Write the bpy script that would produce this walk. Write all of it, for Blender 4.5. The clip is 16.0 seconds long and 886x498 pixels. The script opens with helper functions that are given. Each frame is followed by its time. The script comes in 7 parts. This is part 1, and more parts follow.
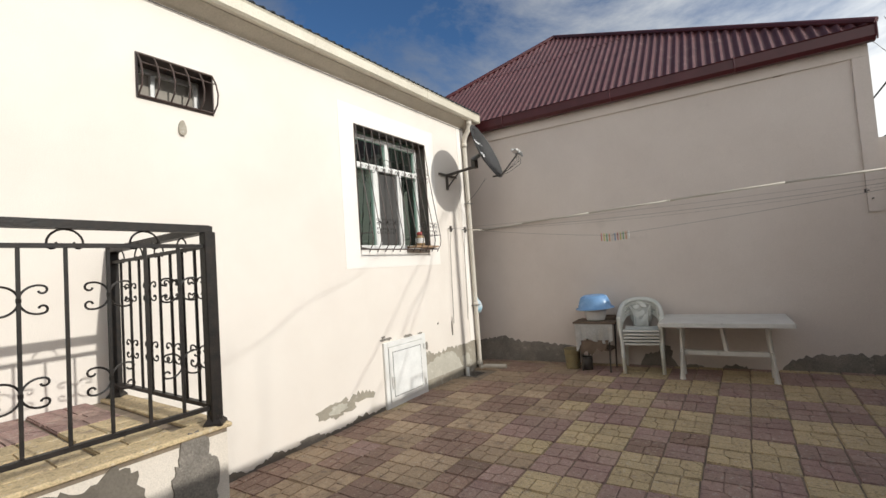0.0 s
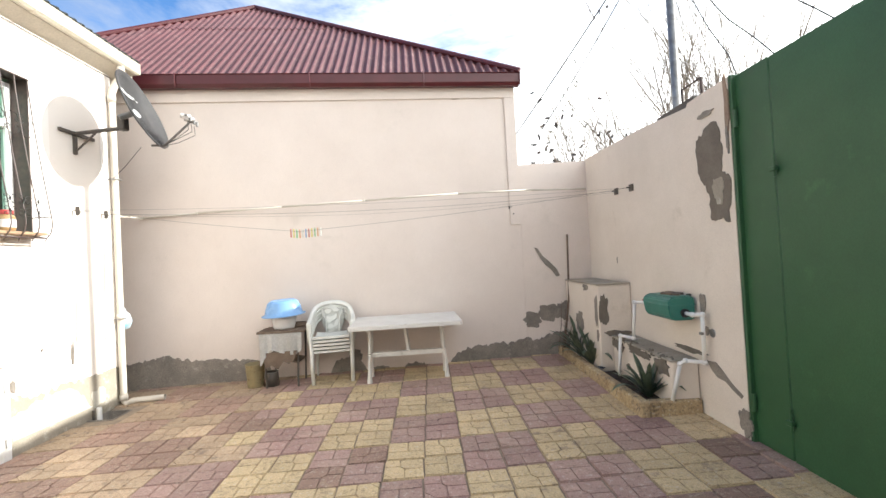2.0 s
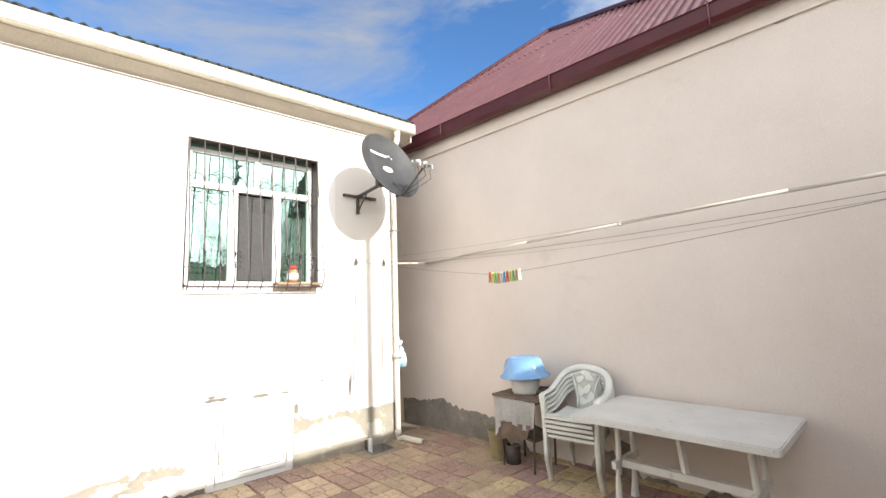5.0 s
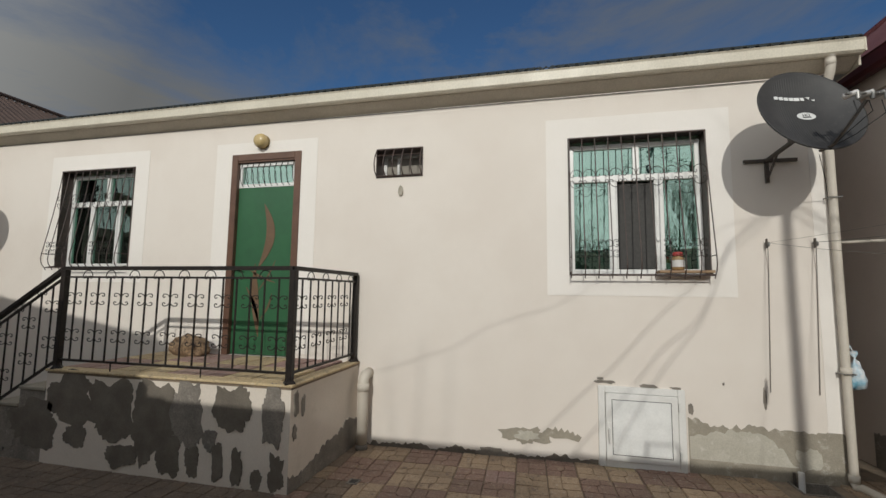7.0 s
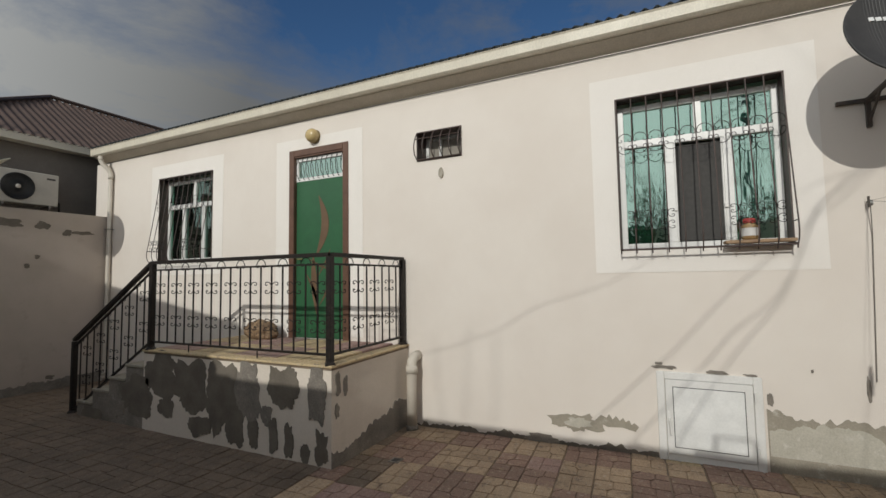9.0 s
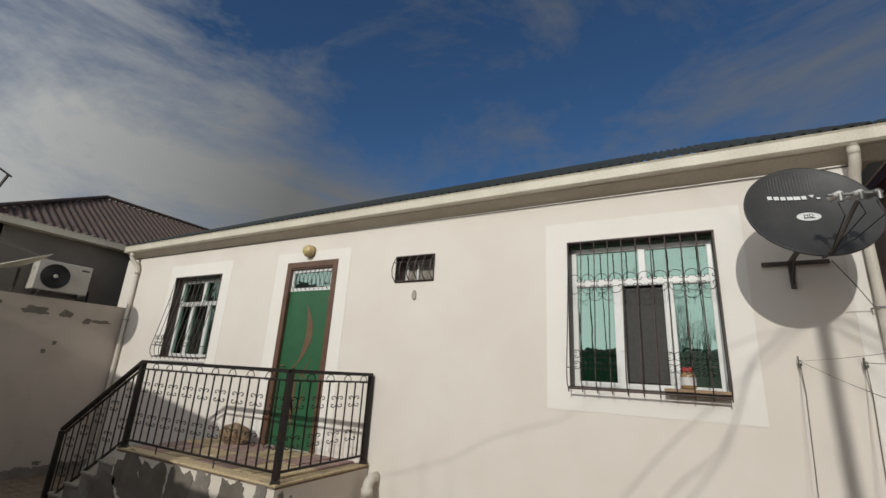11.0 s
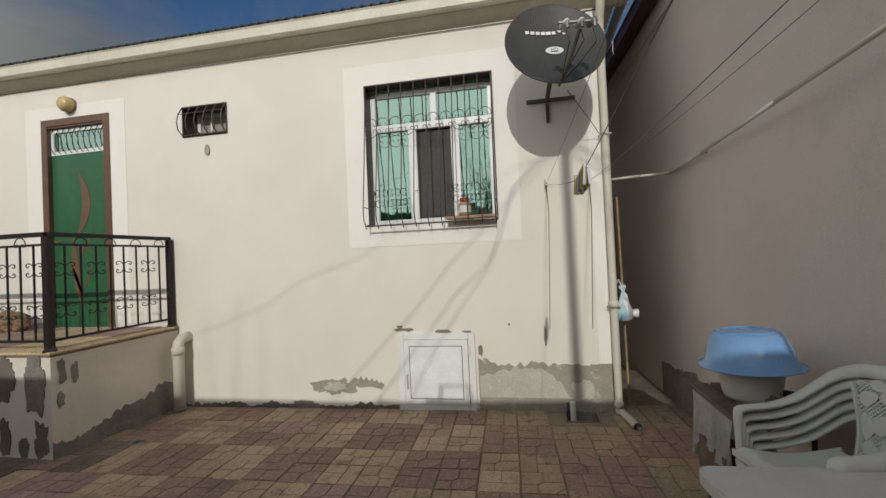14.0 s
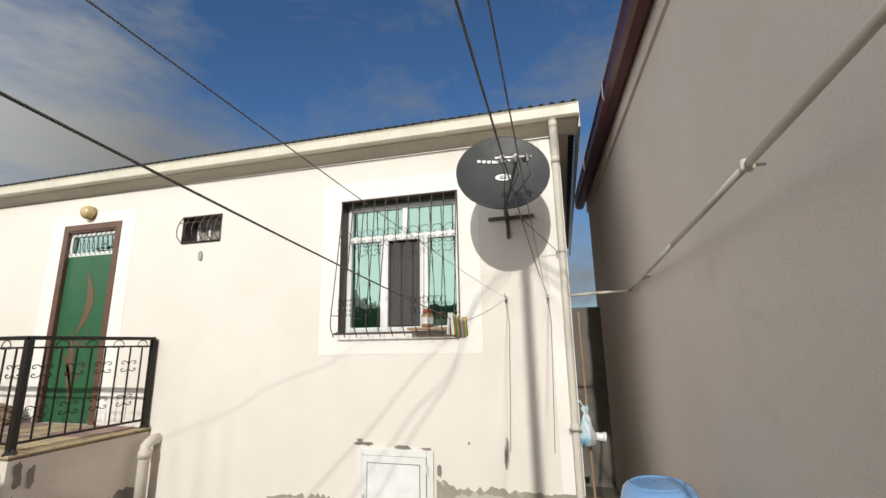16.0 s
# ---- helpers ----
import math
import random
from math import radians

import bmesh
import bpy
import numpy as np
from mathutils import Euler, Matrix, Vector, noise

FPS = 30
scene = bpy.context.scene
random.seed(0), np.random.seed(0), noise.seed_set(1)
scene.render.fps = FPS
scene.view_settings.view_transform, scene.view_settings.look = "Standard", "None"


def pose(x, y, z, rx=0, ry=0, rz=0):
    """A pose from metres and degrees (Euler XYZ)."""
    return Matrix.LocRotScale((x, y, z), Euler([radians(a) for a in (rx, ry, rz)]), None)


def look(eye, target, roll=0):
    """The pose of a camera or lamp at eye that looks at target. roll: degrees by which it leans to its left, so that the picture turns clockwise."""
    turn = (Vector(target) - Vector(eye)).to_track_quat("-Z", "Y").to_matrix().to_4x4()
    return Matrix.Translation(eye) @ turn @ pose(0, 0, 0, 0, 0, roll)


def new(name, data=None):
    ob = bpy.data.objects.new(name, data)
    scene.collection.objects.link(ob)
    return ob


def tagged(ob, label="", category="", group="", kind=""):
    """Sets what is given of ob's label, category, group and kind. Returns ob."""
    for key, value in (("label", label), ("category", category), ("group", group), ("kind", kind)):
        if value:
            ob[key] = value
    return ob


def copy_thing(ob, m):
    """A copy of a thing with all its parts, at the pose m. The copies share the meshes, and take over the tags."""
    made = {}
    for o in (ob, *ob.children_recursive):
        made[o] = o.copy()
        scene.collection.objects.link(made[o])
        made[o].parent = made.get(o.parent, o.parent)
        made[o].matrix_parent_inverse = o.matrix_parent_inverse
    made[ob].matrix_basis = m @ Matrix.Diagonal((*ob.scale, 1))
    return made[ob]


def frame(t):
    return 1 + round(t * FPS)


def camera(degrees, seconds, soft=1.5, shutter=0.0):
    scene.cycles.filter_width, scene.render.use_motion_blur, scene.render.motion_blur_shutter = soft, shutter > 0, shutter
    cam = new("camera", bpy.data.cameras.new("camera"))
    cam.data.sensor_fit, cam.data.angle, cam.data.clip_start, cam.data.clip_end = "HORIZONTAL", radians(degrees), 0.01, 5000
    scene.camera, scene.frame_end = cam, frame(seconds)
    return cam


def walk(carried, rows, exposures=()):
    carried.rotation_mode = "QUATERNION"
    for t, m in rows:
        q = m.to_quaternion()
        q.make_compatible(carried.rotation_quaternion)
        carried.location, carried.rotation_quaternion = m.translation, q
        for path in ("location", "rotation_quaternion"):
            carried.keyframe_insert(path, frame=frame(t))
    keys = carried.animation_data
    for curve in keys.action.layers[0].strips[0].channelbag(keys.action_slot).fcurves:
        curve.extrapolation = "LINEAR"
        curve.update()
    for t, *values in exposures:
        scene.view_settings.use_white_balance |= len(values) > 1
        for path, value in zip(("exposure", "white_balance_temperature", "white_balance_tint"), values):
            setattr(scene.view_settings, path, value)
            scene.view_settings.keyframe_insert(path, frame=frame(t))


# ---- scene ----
cam = camera(90.7, 16.0)
PATH = [
    (0, (0.316, 0.304, 1.563), (-0.827, 1.943, 1.659), -4.0),
    (0.5, (0.326, 0.476, 1.553), (-0.498, 2.297, 1.62), -3.6),
    (1, (0.306, 0.652, 1.493), (-0.248, 2.573, 1.555), -3.3),
    (1.5, (0.273, 0.885, 1.514), (0.107, 2.878, 1.554), -3.2),
    (2, (0.322, 1.064, 1.492), (0.381, 3.062, 1.528), -3.1),
    (2.5, (0.522, 1.309, 1.53), (0.505, 3.308, 1.584), -3.0),
    (3, (0.673, 1.585, 1.542), (0.472, 3.573, 1.615), -3.1),
    (3.2, (0.743, 1.723, 1.583), (0.41, 3.691, 1.707), -3.1),
    (5.3, (1.416, 3.071, 1.615), (-0.213, 4.205, 1.863), -1.5),
    (5.5, (1.447, 3.117, 1.633), (-0.255, 4.14, 1.874), -1.1),
    (6, (1.478, 3.29, 1.705), (-0.413, 3.901, 1.925), -0.4),
    (6.5, (1.425, 3.385, 1.736), (-0.565, 3.441, 1.93), 0.5),
    (7, (1.432, 3.534, 1.662), (-0.504, 3.07, 1.858), 0.7),
    (7.5, (1.417, 3.692, 1.65), (-0.431, 2.944, 1.805), 0.4),
    (8, (1.362, 3.75, 1.611), (-0.479, 2.975, 1.71), -0.4),
    (8.2, (1.32, 3.765, 1.599), (-0.519, 2.984, 1.677), -0.5),
    (10.3, (1.056, 4.535, 1.787), (-0.6, 3.498, 2.212), 1.1),
    (10.5, (1.091, 4.598, 1.823), (-0.559, 3.583, 2.32), 2.3),
    (11, (1.197, 4.763, 1.898), (-0.477, 3.818, 2.449), 3.3),
    (11.5, (1.263, 4.794, 1.942), (-0.429, 3.909, 2.535), 3.1),
    (12, (1.234, 4.731, 1.783), (-0.509, 3.858, 2.23), 3.2),
    (12.5, (1.17, 4.772, 1.644), (-0.617, 3.888, 1.804), 1.8),
    (13, (1.127, 4.915, 1.579), (-0.661, 4.025, 1.678), 0.8),
    (13.5, (1.112, 5.11, 1.537), (-0.726, 4.325, 1.627), -0.6),
    (14, (0.993, 5.321, 1.517), (-0.969, 4.935, 1.552), -2.6),
    (14.5, (0.868, 5.597, 1.6), (-1.107, 5.282, 1.647), -2.7),
    (15, (0.898, 5.847, 1.676), (-1.068, 5.513, 1.826), -2.7),
    (15.5, (0.947, 5.977, 1.747), (-0.981, 5.607, 2.128), -2.0),
    (16, (0.964, 5.991, 1.739), (-0.926, 5.49, 2.161), -1.0),
]
EXPOSURES = [(0, 0.50, 6500, 7), (0.5, 1.15, 6500, 7), (1, 1.52, 6500, 7), (1.5, 1.85, 6500, 7), (2.5, 2.08, 6500, 7), (3.2, 2.02, 6500, 7), (5.3, 1.6, 6500, 7), (5.7, 0.9, 6500, 7), (6, 0.42, 6500, 7), (6.6, 0.17, 6500, 6), (7.2, -0.34, 6500, 6), (8.2, -0.27, 6500, 6), (10.5, -0.22, 6500, 6), (11.1, -0.17, 6500, 6), (11.6, -0.06, 6500, 6), (12.1, -0.22, 6500, 6), (13.2, -0.22, 6500, 6), (14.5, -0.08, 6500, 6), (16, 0.45, 6500, 6)]
walk(cam, [(t, look(eye, target, roll)) for t, eye, target, roll in PATH], EXPOSURES)

import itertools

# ---- light ----
SUN = Vector((1.0, 0.048, 0.448)).normalized()
world = bpy.data.worlds.new("world")
scene.world = world
world.use_nodes = True
wn, wl = world.node_tree.nodes, world.node_tree.links
wn.clear()
w_out = wn.new("ShaderNodeOutputWorld")
w_bg = wn.new("ShaderNodeBackground")
w_sky = wn.new("ShaderNodeTexSky")
w_sky.sky_type = "NISHITA"
w_sky.sun_disc = False
w_sky.sun_elevation = math.asin(SUN.z)
w_sky.sun_rotation = math.atan2(SUN.x, SUN.y)
w_sky.air_density, w_sky.dust_density, w_sky.ozone_density = 1.0, 0.6, 2.0
w_co = wn.new("ShaderNodeTexCoord")
w_map = wn.new("ShaderNodeMapping")
w_map.inputs["Scale"].default_value = (1.0, 1.0, 2.6)
w_map.inputs["Rotation"].default_value = (0.2, 0.1, 0.5)
w_n = wn.new("ShaderNodeTexNoise")
w_n.inputs["Scale"].default_value = 1.9
w_n.inputs["Detail"].default_value = 9
w_n.inputs["Roughness"].default_value = 0.64
w_n.inputs["Distortion"].default_value = 0.35
w_ramp = wn.new("ShaderNodeValToRGB")
w_ramp.color_ramp.elements[0].position = 0.43
w_ramp.color_ramp.elements[0].color = (0, 0, 0, 1)
w_ramp.color_ramp.elements[1].position = 0.74
w_ramp.color_ramp.elements[1].color = (1, 1, 1, 1)
w_mix = wn.new("ShaderNodeMixRGB")
w_mix.inputs["Color2"].default_value = (6.5, 6.8, 7.2, 1)
w_blue = wn.new("ShaderNodeMixRGB")
w_blue.blend_type = "MULTIPLY"
w_blue.inputs["Fac"].default_value = 1.0
w_blue.inputs["Color2"].default_value = (0.25, 0.36, 0.48, 1)
wl.new(w_co.outputs["Generated"], w_map.inputs["Vector"])
wl.new(w_map.outputs["Vector"], w_n.inputs["Vector"])
w_sep = wn.new("ShaderNodeSeparateXYZ")
wl.new(w_co.outputs["Generated"], w_sep.inputs["Vector"])
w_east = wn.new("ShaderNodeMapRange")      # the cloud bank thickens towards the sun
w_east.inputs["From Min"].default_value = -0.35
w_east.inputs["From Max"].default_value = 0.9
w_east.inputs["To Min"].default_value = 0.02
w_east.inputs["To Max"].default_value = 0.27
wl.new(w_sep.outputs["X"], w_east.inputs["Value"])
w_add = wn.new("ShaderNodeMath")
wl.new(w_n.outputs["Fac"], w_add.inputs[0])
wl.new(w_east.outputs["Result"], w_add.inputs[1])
w_south = wn.new("ShaderNodeMapRange")     # more cloud to the south
w_south.inputs["From Min"].default_value = -0.35
w_south.inputs["From Max"].default_value = -0.95
w_south.inputs["To Max"].default_value = 0.13
wl.new(w_sep.outputs["Y"], w_south.inputs["Value"])
w_low = wn.new("ShaderNodeMapRange")       # and low down than overhead
w_low.inputs["From Min"].default_value = 0.2
w_low.inputs["From Max"].default_value = 0.62
w_low.inputs["To Min"].default_value = 0.09
w_low.inputs["To Max"].default_value = -0.07
wl.new(w_sep.outputs["Z"], w_low.inputs["Value"])
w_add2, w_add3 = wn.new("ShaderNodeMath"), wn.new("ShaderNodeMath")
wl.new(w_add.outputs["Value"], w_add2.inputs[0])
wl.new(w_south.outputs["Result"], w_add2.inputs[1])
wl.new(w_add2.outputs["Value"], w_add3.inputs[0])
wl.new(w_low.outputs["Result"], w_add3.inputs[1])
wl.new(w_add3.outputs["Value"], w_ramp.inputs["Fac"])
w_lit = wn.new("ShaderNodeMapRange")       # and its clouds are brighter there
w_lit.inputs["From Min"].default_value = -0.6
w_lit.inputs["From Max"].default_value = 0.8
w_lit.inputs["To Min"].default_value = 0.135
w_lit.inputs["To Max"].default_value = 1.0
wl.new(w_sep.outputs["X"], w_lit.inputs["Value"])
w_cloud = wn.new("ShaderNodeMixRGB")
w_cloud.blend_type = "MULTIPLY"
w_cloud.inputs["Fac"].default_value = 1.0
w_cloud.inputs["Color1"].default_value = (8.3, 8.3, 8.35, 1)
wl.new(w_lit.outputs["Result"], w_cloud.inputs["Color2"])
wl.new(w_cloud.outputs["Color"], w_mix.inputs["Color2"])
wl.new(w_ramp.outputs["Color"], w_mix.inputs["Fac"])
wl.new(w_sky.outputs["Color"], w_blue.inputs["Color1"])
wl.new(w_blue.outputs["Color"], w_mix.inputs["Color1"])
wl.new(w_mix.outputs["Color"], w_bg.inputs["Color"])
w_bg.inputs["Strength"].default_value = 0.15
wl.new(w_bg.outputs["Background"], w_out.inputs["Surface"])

sun_data = bpy.data.lights.new("sun", "SUN")
sun_data.energy = 2.25
sun_data.angle = radians(0.6)
sun_data.color = (1.0, 0.965, 0.915)
sun = new("sun", sun_data)
sun.rotation_euler = SUN.to_track_quat("Z", "Y").to_euler()
sun.location = (8, 2, 9)


# ---- materials ----
def material(name, base, second=None, scale=6.0, rough=0.7, metal=0.0, bump=0.0, fine=60.0, third=None, third_at=0.62, spread=0.12, per_object=0.0, island=0.0, specks=0.0, spec=0.5):
    """A surface with two scales of variation: broad blotches and a fine grain, and relief from both."""
    m = bpy.data.materials.new(name)
    m.use_nodes = True
    n, l = m.node_tree.nodes, m.node_tree.links
    p = n["Principled BSDF"]
    p.inputs["Roughness"].default_value = rough
    p.inputs["Metallic"].default_value = metal
    p.inputs["Specular IOR Level"].default_value = spec
    co = n.new("ShaderNodeNewGeometry")
    broad = n.new("ShaderNodeTexNoise")
    broad.inputs["Scale"].default_value = scale
    broad.inputs["Detail"].default_value = 6
    broad.inputs["Roughness"].default_value = 0.62
    grain = n.new("ShaderNodeTexNoise")
    grain.inputs["Scale"].default_value = fine
    grain.inputs["Detail"].default_value = 4
    l.new(co.outputs["Position"], broad.inputs["Vector"])
    l.new(co.outputs["Position"], grain.inputs["Vector"])
    second = second or tuple(c * 0.82 for c in base)
    mix = n.new("ShaderNodeMixRGB")
    mix.inputs["Color1"].default_value = (*base, 1)
    mix.inputs["Color2"].default_value = (*second, 1)
    ramp = n.new("ShaderNodeMapRange")
    ramp.inputs["From Min"].default_value = 0.38
    ramp.inputs["From Max"].default_value = 0.66
    l.new(broad.outputs["Fac"], ramp.inputs["Value"])
    l.new(ramp.outputs["Result"], mix.inputs["Fac"])
    last = mix.outputs["Color"]
    if third:
        m3 = n.new("ShaderNodeMixRGB")
        m3.inputs["Color2"].default_value = (*third, 1)
        n3 = n.new("ShaderNodeTexNoise")
        n3.inputs["Scale"].default_value = scale * 2.7
        n3.inputs["Detail"].default_value = 8
        n3.inputs["Roughness"].default_value = 0.7
        l.new(co.outputs["Position"], n3.inputs["Vector"])
        r3 = n.new("ShaderNodeMapRange")
        r3.inputs["From Min"].default_value = third_at
        r3.inputs["From Max"].default_value = third_at + spread
        l.new(n3.outputs["Fac"], r3.inputs["Value"])
        l.new(r3.outputs["Result"], m3.inputs["Fac"])
        l.new(last, m3.inputs["Color1"])
        last = m3.outputs["Color"]
    if specks:
        sp = n.new("ShaderNodeTexNoise")
        sp.inputs["Scale"].default_value = 38
        sp.inputs["Detail"].default_value = 3
        l.new(co.outputs["Position"], sp.inputs["Vector"])
        for a, b, rgb in ((0.60, 0.66, (0.56, 0.52, 0.44)), (0.41, 0.35, (0.07, 0.055, 0.045))):
            sr = n.new("ShaderNodeMapRange")
            sr.inputs["From Min"].default_value = a
            sr.inputs["From Max"].default_value = b
            sr.inputs["To Max"].default_value = specks
            l.new(sp.outputs["Fac"], sr.inputs["Value"])
            sm = n.new("ShaderNodeMixRGB")
            sm.inputs["Color2"].default_value = (*rgb, 1)
            l.new(sr.outputs["Result"], sm.inputs["Fac"])
            l.new(last, sm.inputs["Color1"])
            last = sm.outputs["Color"]
    g = n.new("ShaderNodeMapRange")
    g.inputs["From Min"].default_value = 0.25
    g.inputs["From Max"].default_value = 0.75
    g.inputs["To Min"].default_value = 0.70 if bump > 0.9 else 0.88 if bump else 0.96
    g.inputs["To Max"].default_value = 1.25 if bump > 0.9 else 1.1 if bump else 1.03
    l.new(grain.outputs["Fac"], g.inputs["Value"])
    gm = n.new("ShaderNodeMixRGB")
    gm.blend_type = "MULTIPLY"
    gm.inputs["Fac"].default_value = 1
    l.new(last, gm.inputs["Color1"])
    l.new(g.outputs["Result"], gm.inputs["Color2"])
    last = gm.outputs["Color"]
    for amount, node, out in ((per_object, "ShaderNodeObjectInfo", "Random"), (island, "ShaderNodeNewGeometry", "Random Per Island")):
        if amount:
            info = n.new(node)
            v = n.new("ShaderNodeMapRange")
            v.inputs["To Min"].default_value = 1 - amount
            v.inputs["To Max"].default_value = 1 + amount
            l.new(info.outputs[out], v.inputs["Value"])
            vm = n.new("ShaderNodeMixRGB")
            vm.blend_type = "MULTIPLY"
            vm.inputs["Fac"].default_value = 1
            l.new(last, vm.inputs["Color1"])
            l.new(v.outputs["Result"], vm.inputs["Color2"])
            last = vm.outputs["Color"]
    l.new(last, p.inputs["Base Color"])
    rr = n.new("ShaderNodeMapRange")
    rr.inputs["To Min"].default_value = max(0.03, rough - 0.12)
    rr.inputs["To Max"].default_value = min(1.0, rough + 0.12)
    l.new(broad.outputs["Fac"], rr.inputs["Value"])
    l.new(rr.outputs["Result"], p.inputs["Roughness"])
    if bump:
        b = n.new("ShaderNodeBump")
        b.inputs["Strength"].default_value = min(1.0, bump)
        b.inputs["Distance"].default_value = 0.004
        add = n.new("ShaderNodeMath")
        add.operation = "ADD"
        l.new(grain.outputs["Fac"], add.inputs[0])
        l.new(broad.outputs["Fac"], add.inputs[1])
        l.new(add.outputs["Value"], b.inputs["Height"])
        l.new(b.outputs["Normal"], p.inputs["Normal"])
    return m


M_HOUSE = material("cream_plaster", (0.75, 0.69, 0.625), (0.71, 0.645, 0.58), 1.1, 0.9, bump=0.35, fine=220)
M_SURR = material("white_plaster", (0.82, 0.775, 0.725), (0.79, 0.745, 0.69), 1.4, 0.9, bump=0.35, fine=220)
M_BACK = material("pinkish_plaster", (0.69, 0.61, 0.55), (0.64, 0.56, 0.50), 0.9, 0.92, bump=0.4, fine=200, third=(0.60, 0.53, 0.47), third_at=0.58, spread=0.2)
M_RIGHT = material("beige_plaster", (0.72, 0.645, 0.56), (0.66, 0.585, 0.50), 1.2, 0.92, bump=0.5, fine=180, third=(0.57, 0.50, 0.415), third_at=0.6, spread=0.18)
# darker copy of the beige plaster; the south wall's shade is in its colour
M_SHADY = material("shaded_beige_plaster", (0.50, 0.43, 0.37), (0.43, 0.37, 0.31), 1.0, 0.92, bump=0.5, fine=180, third=(0.36, 0.30, 0.25), third_at=0.58, spread=0.18)
M_CEMENT = material("bare_cement", (0.26, 0.23, 0.195), (0.17, 0.15, 0.13), 3.5, 0.95, bump=1.0, fine=90, third=(0.36, 0.33, 0.285), third_at=0.58)
M_CEMENT_PALE = material("pale_cement", (0.50, 0.47, 0.40), (0.43, 0.40, 0.335), 4.5, 0.95, bump=0.6, fine=80, third=(0.56, 0.53, 0.47), third_at=0.56)
M_CEMENT_LIGHT = material("light_cement", (0.34, 0.305, 0.245), (0.28, 0.25, 0.20), 3.0, 0.95, bump=0.7, fine=90, third=(0.48, 0.44, 0.38), third_at=0.56)
M_DARKCEM = material("damp_cement", (0.135, 0.115, 0.092), (0.185, 0.16, 0.13), 6, 0.9, bump=0.9, fine=80)
M_YELLOW = material("yellow_paver", (0.56, 0.43, 0.25), (0.47, 0.36, 0.215), 2.6, 0.8, bump=1.0, fine=120, third=(0.30, 0.225, 0.16), third_at=0.56, per_object=0.10, island=0.07, specks=0.36)
M_PURPLE = material("maroon_paver", (0.33, 0.205, 0.18), (0.40, 0.28, 0.225), 2.6, 0.8, bump=1.0, fine=120, third=(0.25, 0.17, 0.14), third_at=0.58, per_object=0.13, island=0.05, specks=0.32)
M_BROWN = material("worn_paver", (0.46, 0.335, 0.22), (0.38, 0.275, 0.185), 2.6, 0.8, bump=1.0, fine=120, third=(0.20, 0.145, 0.11), third_at=0.56, per_object=0.15, island=0.05, specks=0.3)
# dirt and the deep shade near the landing, both put into this colour
M_DIRTSHADE = material("dirty_shaded_paver", (0.21, 0.155, 0.11), (0.15, 0.11, 0.08), 2.6, 0.8, bump=1.0, fine=120, third=(0.20, 0.14, 0.09), third_at=0.56, per_object=0.2, specks=0.15)
M_WORNRED = material("worn_maroon_paver", (0.30, 0.19, 0.145), (0.25, 0.165, 0.125), 2.6, 0.8, bump=1.0, fine=120, third=(0.36, 0.26, 0.18), third_at=0.56, per_object=0.12, island=0.06, specks=0.3)
M_JOINT = material("paver_bed", (0.27, 0.21, 0.15), (0.18, 0.14, 0.105), 8, 0.95, bump=0.8)
M_IRON = material("black_iron", (0.013, 0.011, 0.010), (0.026, 0.019, 0.015), 25, 0.5, bump=0.4, fine=150, spec=0.3)
M_GRILLE = material("brown_iron", (0.05, 0.034, 0.03), (0.085, 0.055, 0.045), 20, 0.5, bump=0.3, fine=150)
M_PVC = material("white_pvc", (0.78, 0.77, 0.75), (0.72, 0.71, 0.68), 3, 0.35)
M_PIPE = material("white_pipe", (0.62, 0.57, 0.49), (0.54, 0.49, 0.42), 3, 0.6, third=(0.66, 0.60, 0.51), third_at=0.62)
M_GUTTER = material("cream_gutter", (0.66, 0.61, 0.50), (0.58, 0.53, 0.43), 2.5, 0.45, third=(0.36, 0.32, 0.25), third_at=0.66, bump=0.15)
M_SOFFIT = material("soffit", (0.60, 0.54, 0.44), (0.53, 0.475, 0.385), 3, 0.7, bump=0.2)
M_DOOR = material("green_steel", (0.030, 0.115, 0.050), (0.024, 0.095, 0.042), 3, 0.42, bump=0.15, fine=140)
M_DOOR_MOTIF = material("brown_motif", (0.12, 0.072, 0.04), (0.15, 0.09, 0.05), 8, 0.5)
M_DOORFRAME = material("brown_door_frame", (0.135, 0.07, 0.045), (0.10, 0.05, 0.033), 5, 0.45, bump=0.2)
M_GATE = material("gate_green", (0.030, 0.098, 0.040), (0.025, 0.082, 0.034), 1.6, 0.45, bump=0.25, fine=110, third=(0.042, 0.125, 0.048), third_at=0.6)
M_REDROOF = material("maroon_roof", (0.118, 0.044, 0.045), (0.092, 0.036, 0.038), 2.5, 0.5, bump=0.2, fine=60, third=(0.17, 0.095, 0.09), third_at=0.56)
M_REDGUTTER = material("maroon_gutter", (0.085, 0.014, 0.018), (0.065, 0.012, 0.014), 3, 0.35)
M_GREENROOF = material("dark_green_roof", (0.026, 0.031, 0.030), (0.035, 0.041, 0.039), 4, 0.75, bump=0.5)
M_BROWNROOF = material("brown_roof", (0.10, 0.065, 0.05), (0.075, 0.05, 0.04), 3, 0.6, bump=0.3)
M_GREYWALL = material("grey_render", (0.17, 0.15, 0.13), (0.14, 0.125, 0.11), 1.5, 0.9, bump=0.5)
M_DISH = material("dark_dish", (0.058, 0.056, 0.055), (0.046, 0.045, 0.046), 6, 0.5, third=(0.085, 0.08, 0.078), third_at=0.6, spec=0.35)
M_DISHWHITE = material("cream_dish", (0.62, 0.58, 0.46), (0.55, 0.5, 0.4), 5, 0.4)
M_STEEL = material("galvanised", (0.30, 0.30, 0.29), (0.20, 0.19, 0.18), 12, 0.45, metal=0.7)
